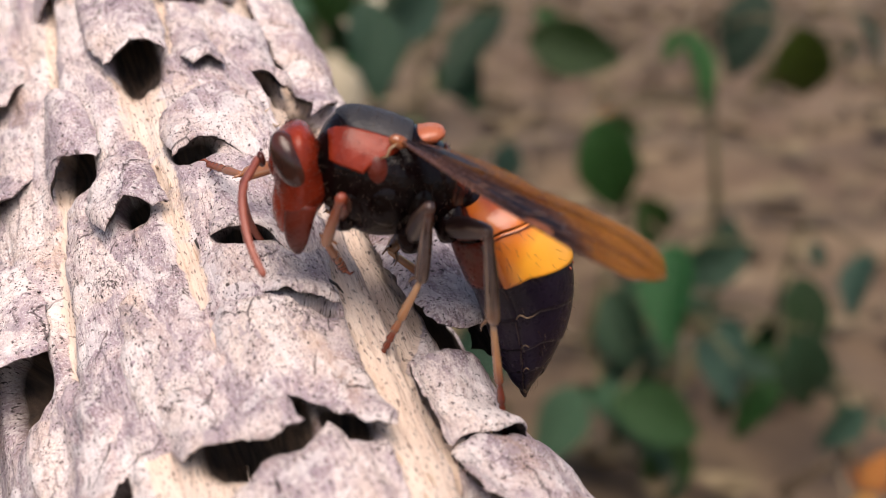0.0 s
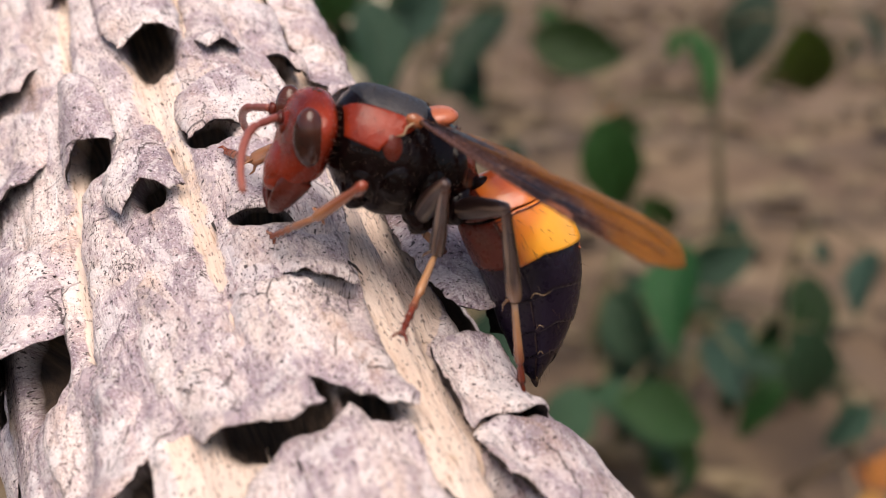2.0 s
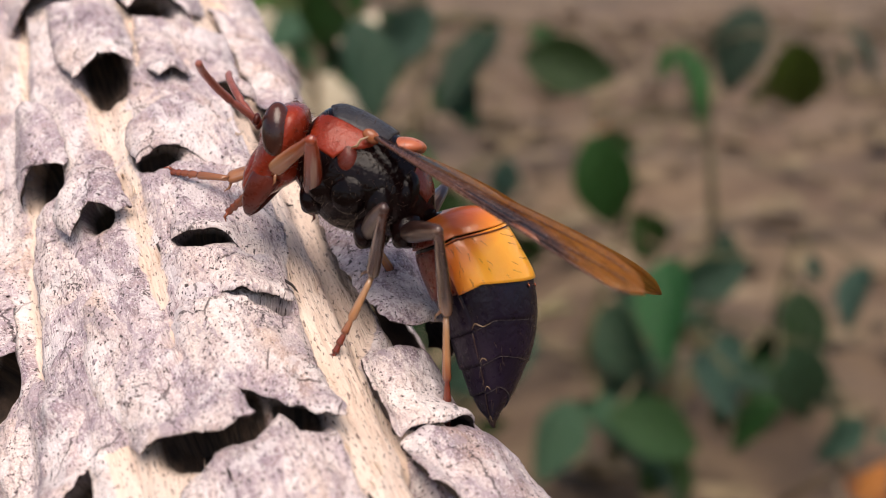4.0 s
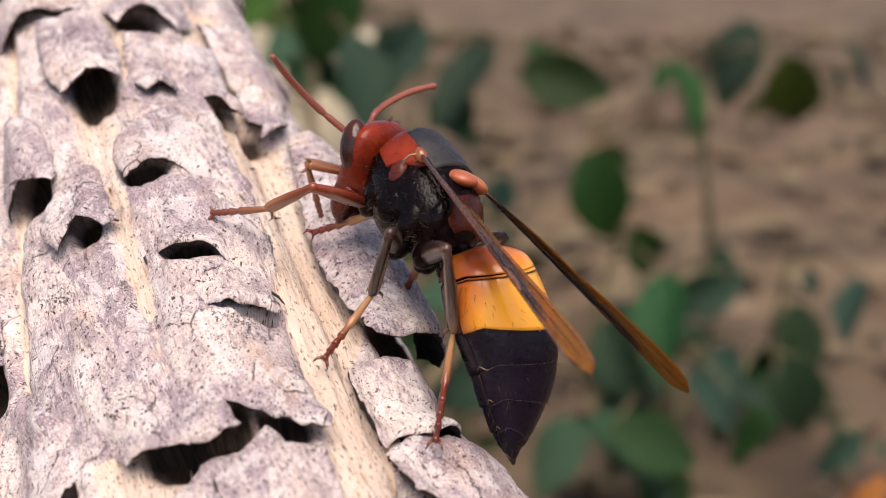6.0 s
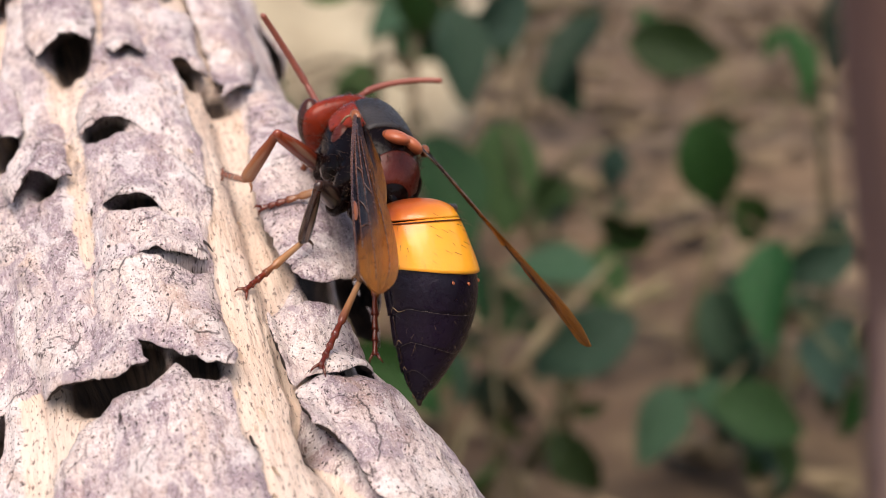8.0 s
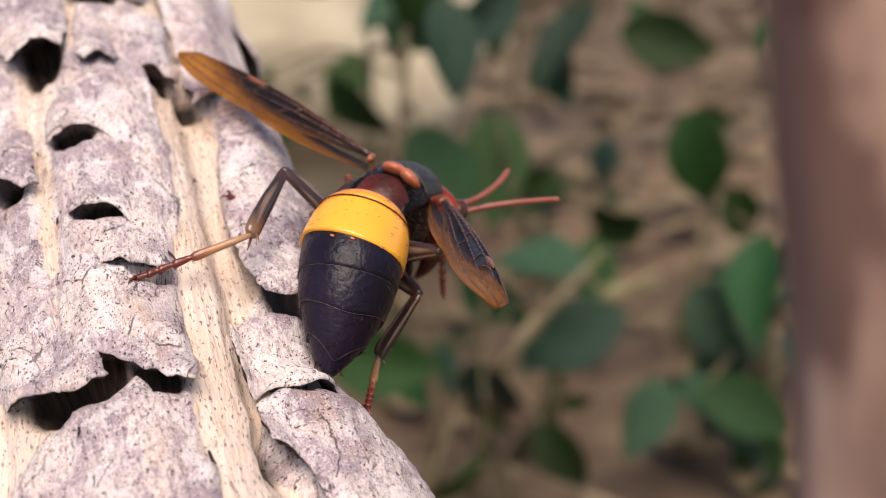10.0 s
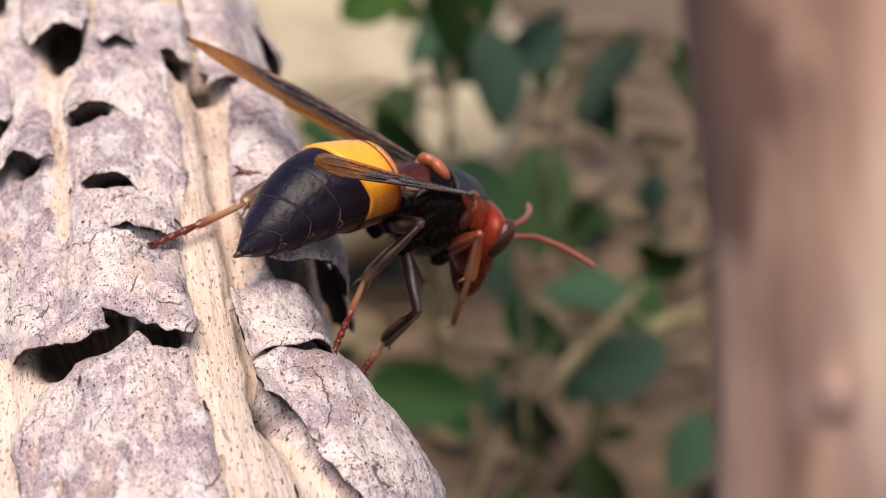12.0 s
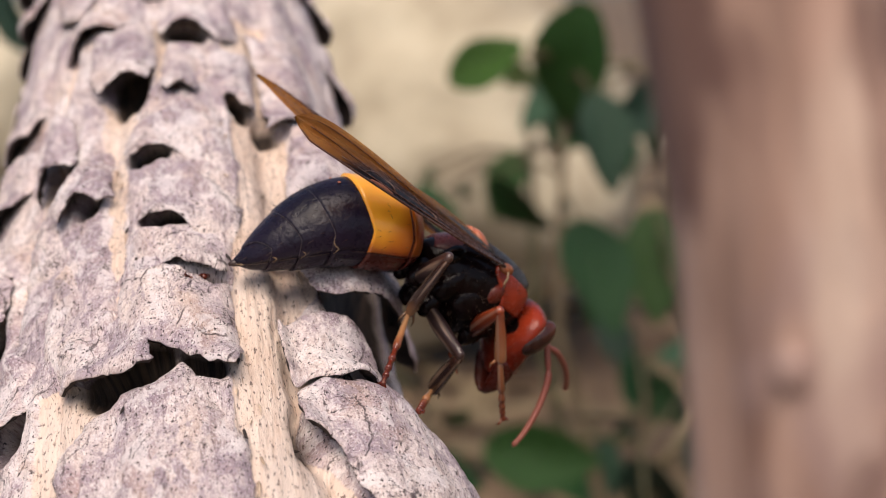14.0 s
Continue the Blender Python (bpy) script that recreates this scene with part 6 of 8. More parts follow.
    walk(wings["R"], [
        (0, pose(-0.00009, -0.00336, 0.00247, -36.3, 20.4, -168.6)),
        (0.5, pose(-0.00009, -0.00336, 0.00247, -35.7, 16.8, -171.6)),
        (1, pose(-0.00009, -0.00336, 0.00247, -37.0, 18.6, -174.1)),
        (1.5, pose(-0.00009, -0.00336, 0.00247, -36.6, 18.6, -172.4)),
        (2, pose(-0.00009, -0.00336, 0.00247, -38.2, 15.9, -178.0)),
        (2.5, pose(-0.00009, -0.00336, 0.00247, -38.0, 13.7, -175.0)),
        (3, pose(-0.00009, -0.00336, 0.00247, -38.4, 3.8, -179.4)),
        (3.62, pose(-0.00009, -0.00336, 0.00247, -39.6, 4.2, -173.4)),
        (4.25, pose(-0.00009, -0.00336, 0.00247, -42.3, 5.3, -160.1)),
        (4.88, pose(-0.00009, -0.00336, 0.00247, -44.6, 7.0, -146.8)),
        (5.5, pose(-0.00009, -0.00336, 0.00247, -45.5, 7.9, -140.8)),
        (6, pose(-0.00009, -0.00336, 0.00247, -42.5, 6.7, -134.3)),
        (6.5, pose(-0.00009, -0.00336, 0.00247, -46.8, 1.2, -170.0)),
        (7, pose(-0.00009, -0.00336, 0.00247, -47.9, 2.7, -170.9)),
        (7.5, pose(-0.00009, -0.00336, 0.00247, -46.9, 3.8, -166.8)),
        (8, pose(-0.00009, -0.00336, 0.00247, -41.5, 4.7, -164.9)),
        (8.5, pose(-0.00009, -0.00336, 0.00247, -28.5, 5.9, -160.0)),
        (9, pose(-0.00009, -0.00336, 0.00247, -12.9, 6.0, -153.9)),
        (9.5, pose(-0.00009, -0.00336, 0.00247, 0.2, 4.7, -149.0)),
        (10, pose(-0.00009, -0.00336, 0.00247, 5.6, 3.9, -147.0)),
        (10.5, pose(-0.00009, -0.00336, 0.00247, -14.4, 1.2, -156.8)),
        (11, pose(-0.00009, -0.00336, 0.00247, -17.1, -1.8, -156.9)),
        (11.5, pose(-0.00009, -0.00336, 0.00247, -5.7, 7.1, -158.2)),
        (12, pose(-0.00009, -0.00336, 0.00247, -16.3, 9.8, -164.3)),
        (12.5, pose(-0.00009, -0.00336, 0.00247, -23.6, 8.7, -167.9)),
        (13, pose(-0.00009, -0.00336, 0.00247, -25.3, 7.4, -172.9)),
        (13.5, pose(-0.00009, -0.00336, 0.00247, -30.0, 10.5, -169.4)),
        (14, pose(-0.00009, -0.00336, 0.00247, -52.0, 10.3, -172.2)),
    ])
    walk(antennae["L"], [
        (0, pose(0.00383, 0.00111, 0.00051, 48.7, 53.7, 70.9)),
        (0.5, pose(0.00383, 0.00111, 0.00051, 67.0, 22.2, 87.8)),
        (1, pose(0.00383, 0.00111, 0.00051, 56.9, 26.0, 64.9)),
        (1.5, pose(0.00383, 0.00111, 0.00051, 59.4, 59.9, 77.4)),
        (2, pose(0.00383, 0.00111, 0.00051, 62.2, 18.0, 67.6)),
        (2.25, pose(0.00383, 0.00111, 0.00051, 68.1, -9.1, 74.0)),
        (2.5, pose(0.00383, 0.00111, 0.00051, 71.6, -36.7, 78.6)),
        (3, pose(0.00383, 0.00111, 0.00051, 69.3, -9.0, 70.6)),
        (3.62, pose(0.00383, 0.00111, 0.00051, 71.0, -10.7, 68.9)),
        (4.25, pose(0.00383, 0.00111, 0.00051, 74.8, -14.2, 65.0)),
        (4.88, pose(0.00383, 0.00111, 0.00051, 78.9, -17.5, 60.8)),
        (5.5, pose(0.00383, 0.00111, 0.00051, 80.9, -18.9, 58.8)),
        (6, pose(0.00383, 0.00111, 0.00051, 89.0, -25.2, 64.0)),
        (6.5, pose(0.00383, 0.00111, 0.00051, 84.7, -25.3, 64.8)),
        (6.75, pose(0.00383, 0.00111, 0.00051, 65.0, -20.9, 94.7)),
        (7, pose(0.00383, 0.00111, 0.00051, 50.6, -8.5, 120.5)),
        (7.25, pose(0.00383, 0.00111, 0.00051, 61.3, -33.5, 104.0)),
        (7.5, pose(0.00383, 0.00111, 0.00051, 87.8, -52.8, 73.0)),
        (8, pose(0.00383, 0.00111, 0.00051, 91.7, -52.5, 64.8)),
        (8.5, pose(0.00383, 0.00111, 0.00051, 100.4, -50.4, 46.0)),
        (9, pose(0.00383, 0.00111, 0.00051, 108.2, -46.0, 25.7)),
        (9.5, pose(0.00383, 0.00111, 0.00051, 112.4, -41.1, 10.7)),
        (10, pose(0.00383, 0.00111, 0.00051, 113.6, -38.9, 4.9)),
        (10.25, pose(0.00383, 0.00111, 0.00051, 112.0, -36.5, 39.2)),
        (10.5, pose(0.00383, 0.00111, 0.00051, 112.2, -33.8, 72.2)),
        (11, pose(0.00383, 0.00111, 0.00051, 76.5, -48.3, 102.1)),
        (11.25, pose(0.00383, 0.00111, 0.00051, 80.4, -11.2, 75.6)),
        (11.5, pose(0.00383, 0.00111, 0.00051, 67.2, 23.6, 49.6)),
        (12, pose(0.00383, 0.00111, 0.00051, 57.1, -25.4, 55.4)),
        (12.5, pose(0.00383, 0.00111, 0.00051, 59.7, -27.2, 56.5)),
        (13, pose(0.00383, 0.00111, 0.00051, 45.6, -34.4, 57.4)),
        (13.5, pose(0.00383, 0.00111, 0.00051, 32.8, -40.8, 65.8)),
        (14, pose(0.00383, 0.00111, 0.00051, 40.2, -0.1, 30.1)),
    ])
    walk(antennae["R"], [
        (0, pose(0.00383, -0.00111, 0.00051, -58.2, 36.5, -79.8)),
        (0.5, pose(0.00383, -0.00111, 0.00051, -48.2, 10.0, -59.9)),
        (0.75, pose(0.00383, -0.00111, 0.00051, -61.1, 32.8, -79.0)),
        (1, pose(0.00383, -0.00111, 0.00051, -88.5, 48.4, -111.5)),
        (1.5, pose(0.00383, -0.00111, 0.00051, -61.9, 40.7, -81.0)),
        (2, pose(0.00383, -0.00111, 0.00051, -67.8, 25.2, -94.3)),
        (2.5, pose(0.00383, -0.00111, 0.00051, -52.8, -6.1, -61.1)),
        (3, pose(0.00383, -0.00111, 0.00051, -55.1, -23.9, -63.6)),
        (3.62, pose(0.00383, -0.00111, 0.00051, -56.0, -25.3, -64.6)),
        (4.25, pose(0.00383, -0.00111, 0.00051, -57.8, -28.5, -66.8)),
        (4.88, pose(0.00383, -0.00111, 0.00051, -59.5, -31.8, -69.0)),
        (5.5, pose(0.00383, -0.00111, 0.00051, -60.3, -33.3, -69.9)),
        (6, pose(0.00383, -0.00111, 0.00051, -59.1, -39.3, -99.5)),
        (6.5, pose(0.00383, -0.00111, 0.00051, -45.2, -35.3, -117.8)),
        (7, pose(0.00383, -0.00111, 0.00051, -56.6, -21.2, -95.9)),
        (7.5, pose(0.00383, -0.00111, 0.00051, -59.0, -13.9, -100.0)),
        (8, pose(0.00383, -0.00111, 0.00051, -59.8, -16.0, -95.5)),
        (8.5, pose(0.00383, -0.00111, 0.00051, -62.3, -20.8, -84.4)),
        (9, pose(0.00383, -0.00111, 0.00051, -66.7, -25.7, -70.3)),
        (9.5, pose(0.00383, -0.00111, 0.00051, -71.4, -29.0, -57.7)),
        (10, pose(0.00383, -0.00111, 0.00051, -73.7, -30.0, -52.3)),
        (10.25, pose(0.00383, -0.00111, 0.00051, -65.7, -1.6, -39.9)),
        (10.5, pose(0.00383, -0.00111, 0.00051, -50.6, 23.9, -22.3)),
        (10.75, pose(0.00383, -0.00111, 0.00051, -68.3, 1.7, -46.4)),
        (11, pose(0.00383, -0.00111, 0.00051, -76.6, -25.2, -64.8)),
        (11.5, pose(0.00383, -0.00111, 0.00051, -62.8, -15.5, -60.1)),
        (11.75, pose(0.00383, -0.00111, 0.00051, -59.3, -11.6, -30.1)),
        (12, pose(0.00383, -0.00111, 0.00051, -54.3, -9.9, -0.1)),
        (12.5, pose(0.00383, -0.00111, 0.00051, -35.3, -15.5, 5.3)),
        (12.75, pose(0.00383, -0.00111, 0.00051, -24.9, 18.1, -7.3)),
        (13, pose(0.00383, -0.00111, 0.00051, -20.3, 53.1, -17.3)),
        (13.5, pose(0.00383, -0.00111, 0.00051, 8.2, 51.9, 7.5)),
        (14, pose(0.00383, -0.00111, 0.00051, -4.7, 64.1, -12.5)),
    ])
    walk(legs["LF"][0], [
        (0, pose(0.00238, 0.00145, -0.00289, -14.0, -21.3, 83.5)),
        (0.5, pose(0.00238, 0.00145, -0.00289, -53.5, -41.5, 88.6)),
        (1, pose(0.00238, 0.00145, -0.00289, -37.5, -19.3, 60.5)),
        (1.5, pose(0.00238, 0.00145, -0.00289, -73.0, -46.1, 82.2)),
        (2, pose(0.00238, 0.00145, -0.00289, -41.9, -13.8, 86.4)),
        (2.5, pose(0.00238, 0.00145, -0.00289, -77.7, -46.2, 101.3)),
        (3, pose(0.00238, 0.00145, -0.00289, -101.3, -47.2, 97.4)),
        (3.62, pose(0.00238, 0.00145, -0.00289, -89.0, -46.8, 90.2)),
        (4.25, pose(0.00238, 0.00145, -0.00289, -61.2, -34.0, 73.1)),
        (4.88, pose(0.00238, 0.00145, -0.00289, -49.4, -11.1, 67.8)),
        (5.5, pose(0.00238, 0.00145, -0.00289, -48.4, -2.3, 69.3)),
        (6, pose(0.00238, 0.00145, -0.00289, -34.6, 7.3, 86.8)),
        (6.5, pose(0.00238, 0.00145, -0.00289, -3.9, -6.1, 87.8)),
        (7, pose(0.00238, 0.00145, -0.00289, -18.9, -10.4, 91.0)),
        (7.5, pose(0.00238, 0.00145, -0.00289, -9.4, -9.3, 92.6)),
        (8, pose(0.00238, 0.00145, -0.00289, -6.7, -11.9, 93.9)),
        (8.5, pose(0.00238, 0.00145, -0.00289, -0.8, -19.4, 90.5)),
        (9, pose(0.00238, 0.00145, -0.00289, -0.3, -26.4, 73.7)),
        (9.5, pose(0.00238, 0.00145, -0.00289, -9.6, -26.5, 61.8)),
        (10, pose(0.00238, 0.00145, -0.00289, -14.5, -25.8, 60.0)),
        (10.5, pose(0.00238, 0.00145, -0.00289, -34.3, -41.4, 59.4)),
        (11, pose(0.00238, 0.00145, -0.00289, -27.1, -29.8, 56.3)),
        (11.5, pose(0.00238, 0.00145, -0.00289, 7.3, -39.4, 66.3)),
        (12, pose(0.00238, 0.00145, -0.00289, 10.0, -38.8, 73.7)),
        (12.25, pose(0.00238, 0.00145, -0.00289, -28.5, -55.1, 72.9)),
        (12.5, pose(0.00238, 0.00145, -0.00289, -89.4, -66.3, 97.6)),
        (12.75, pose(0.00238, 0.00145, -0.00289, -21.0, -57.7, 71.7)),
        (13, pose(0.00238, 0.00145, -0.00289, 23.9, -42.9, 72.2)),
        (13.5, pose(0.00238, 0.00145, -0.00289, 25.3, -42.3, 67.3)),
        (13.75, pose(0.00238, 0.00145, -0.00289, -20.8, -68.6, 91.0)),
        (14, pose(0.00238, 0.00145, -0.00289, -116.6, -63.2, 165.8)),
    ])
    walk(legs["LF"][1], [
        (0, pose(0.00294, 0.00632, -0.00097, -159.9, 48.8, -86.3)),
        (0.5, pose(0.00248, 0.00539, 0.00060, -91.7, 53.0, -45.4)),
        (1, pose(0.00483, 0.00577, -0.00114, -108.4, 52.8, -66.4)),
        (1.5, pose(0.00288, 0.00507, 0.00091, -81.9, 47.9, -64.0)),
        (2, pose(0.00270, 0.00655, -0.00163, -121.4, 40.5, -59.0)),
        (2.5, pose(0.00167, 0.00502, 0.00092, -77.4, 46.2, -44.8)),
        (3, pose(0.00192, 0.00499, 0.00098, -58.2, 38.4, -52.9)),
        (3.62, pose(0.00236, 0.00505, 0.00095, -64.2, 40.5, -51.7)),
        (4.25, pose(0.00365, 0.00562, 0.00006, -81.7, 42.8, -50.3)),
        (4.88, pose(0.00433, 0.00623, -0.00188, -89.5, 41.9, -34.1)),
        (5.5, pose(0.00424, 0.00637, -0.00268, -85.8, 41.5, -17.0)),
        (6, pose(0.00267, 0.00666, -0.00356, -103.6, 54.6, -14.7)),
        (6.5, pose(0.00259, 0.00668, -0.00233, -62.6, 85.6, 24.8)),
        (7, pose(0.00229, 0.00663, -0.00194, -100.7, 71.1, -13.8)),
        (7.5, pose(0.00214, 0.00664, -0.00204, -78.4, 80.5, 12.9)),
        (8, pose(0.00203, 0.00659, -0.00180, -126.4, 81.8, -34.1)),
        (8.5, pose(0.00234, 0.00642, -0.00114, -177.4, 72.7, -87.2)),
        (9, pose(0.00371, 0.00597, -0.00055, -179.2, 66.6, -105.8)),
        (9.5, pose(0.00461, 0.00560, -0.00054, -156.2, 68.2, -100.3)),
        (10, pose(0.00476, 0.00555, -0.00060, -138.3, 70.1, -86.5)),
        (10.5, pose(0.00439, 0.00485, 0.00059, -122.5, 59.9, -91.2)),
        (11, pose(0.00492, 0.00525, -0.00027, -121.7, 62.4, -82.8)),
        (11.5, pose(0.00401, 0.00517, 0.00046, 159.3, 73.8, -128.9)),
        (12, pose(0.00353, 0.00539, 0.00041, 164.4, 59.7, -113.5)),
        (12.25, pose(0.00281, 0.00447, 0.00117, -156.1, 62.4, -112.3)),
        (12.5, pose(0.00210, 0.00355, 0.00193, -113.3, 64.0, -107.4)),
        (12.75, pose(0.00283, 0.00433, 0.00132, -166.8, 62.7, -117.5)),
        (13, pose(0.00356, 0.00512, 0.00070, 145.5, 58.4, -121.4)),
        (13.5, pose(0.00389, 0.00504, 0.00065, 126.6, 66.8, -146.2)),
        (13.75, pose(0.00198, 0.00354, 0.00123, -172.5, 70.6, -107.3)),
        (14, pose(0.00007, 0.00203, 0.00181, -123.4, 61.1, -80.5)),
    ])
    walk(legs["LF"][2], [
        (0, pose(0.00312, 0.00353, -0.00417, -172.2, 27.7, -110.2)),
        (0.5, pose(0.00427, 0.00357, -0.00279, -126.3, 50.9, -90.6)),
        (1, pose(0.00586, 0.00342, -0.00453, -125.2, 13.3, -81.3)),
        (1.5, pose(0.00413, 0.00251, -0.00225, -107.1, 50.2, -97.9)),
        (2, pose(0.00436, 0.00378, -0.00439, -126.2, 28.8, -66.2)),
        (2.5, pose(0.00376, 0.00295, -0.00215, -99.0, 64.5, -73.6)),
        (3, pose(0.00393, 0.00234, -0.00166, -75.5, 49.0, -78.2)),
        (3.62, pose(0.00437, 0.00252, -0.00181, -72.4, 48.3, -63.9)),
        (4.25, pose(0.00564, 0.00322, -0.00283, -72.0, 46.1, -35.8)),
        (4.88, pose(0.00696, 0.00446, -0.00471, -70.3, 40.4, -4.5)),
        (5.5, pose(0.00728, 0.00544, -0.00550, -69.8, 36.7, 7.9)),
        (6, pose(0.00505, 0.00604, -0.00702, -91.7, 41.8, -0.1)),
        (6.5, pose(0.00288, 0.00682, -0.00656, -126.3, 24.3, -22.0)),
        (7, pose(0.00362, 0.00630, -0.00596, -107.2, 27.6, -15.9)),
        (7.5, pose(0.00282, 0.00680, -0.00623, -109.4, 22.7, -9.6)),
        (8, pose(0.00253, 0.00625, -0.00601, -115.2, 22.5, -10.5)),
        (8.5, pose(0.00240, 0.00515, -0.00520, -130.7, 25.6, -20.7)),
        (9, pose(0.00325, 0.00435, -0.00445, -136.1, 23.7, -39.4)),
        (9.5, pose(0.00432, 0.00405, -0.00448, -117.3, 12.6, -43.3)),
        (10, pose(0.00484, 0.00411, -0.00459, -106.0, 7.6, -42.4)),
        (10.5, pose(0.00435, 0.00272, -0.00308, -59.6, 9.6, -33.7)),
        (11, pose(0.00516, 0.00329, -0.00404, -53.1, 7.8, -23.5)),
        (11.5, pose(0.00327, 0.00425, -0.00362, -69.6, 23.1, -12.6)),
        (12, pose(0.00267, 0.00342, -0.00326, -87.9, 28.2, -9.2)),
        (12.25, pose(0.00211, 0.00260, -0.00257, -59.6, 31.1, -11.3)),
        (12.5, pose(0.00154, 0.00177, -0.00189, -30.4, 34.5, -11.4)),
        (12.75, pose(0.00197, 0.00249, -0.00240, -63.5, 33.2, -7.3)),
        (13, pose(0.00240, 0.00322, -0.00292, -96.5, 34.0, -3.0)),
        (13.25, pose(0.00245, 0.00366, -0.00309, -62.4, 30.7, 3.2)),
        (13.5, pose(0.00250, 0.00411, -0.00325, -30.2, 25.0, 6.2)),
        (14, pose(0.00041, 0.00000, -0.00191, -47.8, 42.8, 2.6)),
    ])
    walk(legs["LM"][0], [
        (0, pose(-0.00170, 0.00162, -0.00340, 18.1, -34.1, 93.8)),
        (0.5, pose(-0.00170, 0.00162, -0.00340, 31.8, -37.3, 87.7)),
        (1, pose(-0.00170, 0.00162, -0.00340, 25.0, -35.4, 85.4)),
        (1.5, pose(-0.00170, 0.00162, -0.00340, 22.6, -35.4, 87.5)),
        (2, pose(-0.00170, 0.00162, -0.00340, 30.5, -35.2, 92.8)),
        (2.5, pose(-0.00170, 0.00162, -0.00340, 35.9, -34.7, 97.2)),
        (3, pose(-0.00170, 0.00162, -0.00340, 28.5, -20.6, 101.2)),
        (3.62, pose(-0.00170, 0.00162, -0.00340, 28.9, -23.4, 102.7)),
        (4.25, pose(-0.00170, 0.00162, -0.00340, 28.4, -27.9, 105.3)),
        (4.88, pose(-0.00170, 0.00162, -0.00340, 26.9, -29.9, 108.0)),
        (5.5, pose(-0.00170, 0.00162, -0.00340, 26.2, -30.2, 109.6)),
        (6, pose(-0.00170, 0.00162, -0.00340, 19.4, -18.8, 118.1)),
        (6.5, pose(-0.00170, 0.00162, -0.00340, 13.7, -18.2, 118.3)),
        (7, pose(-0.00170, 0.00162, -0.00340, 10.1, -16.6, 116.3)),
        (7.5, pose(-0.00170, 0.00162, -0.00340, 10.1, -13.8, 122.8)),
        (8, pose(-0.00170, 0.00162, -0.00340, 5.3, -18.5, 124.8)),
        (8.5, pose(-0.00170, 0.00162, -0.00340, -6.6, -39.5, 117.1)),
        (8.75, pose(-0.00170, 0.00162, -0.00340, -0.3, -47.9, 86.4)),
        (9, pose(-0.00170, 0.00162, -0.00340, 12.9, -52.4, 49.8)),
        (9.5, pose(-0.00170, 0.00162, -0.00340, 30.2, -40.4, 35.7)),
        (10, pose(-0.00170, 0.00162, -0.00340, 35.3, -37.7, 37.4)),
        (10.5, pose(-0.00170, 0.00162, -0.00340, 60.7, -40.7, 51.8)),
        (11, pose(-0.00170, 0.00162, -0.00340, 59.0, -27.1, 52.7)),
        (11.5, pose(-0.00170, 0.00162, -0.00340, 79.0, -39.5, 62.8)),
        (12, pose(-0.00170, 0.00162, -0.00340, 68.4, -38.5, 78.6)),
        (12.5, pose(-0.00170, 0.00162, -0.00340, 54.3, -57.6, 103.8)),
        (13, pose(-0.00170, 0.00162, -0.00340, 70.2, -41.8, 79.1)),
        (13.5, pose(-0.00170, 0.00162, -0.00340, 75.4, -40.8, 69.6)),
        (13.75, pose(-0.00170, 0.00162, -0.00340, 42.5, -58.9, 112.4)),
        (14, pose(-0.00170, 0.00162, -0.00340, -6.5, -53.1, 170.9)),
    ])
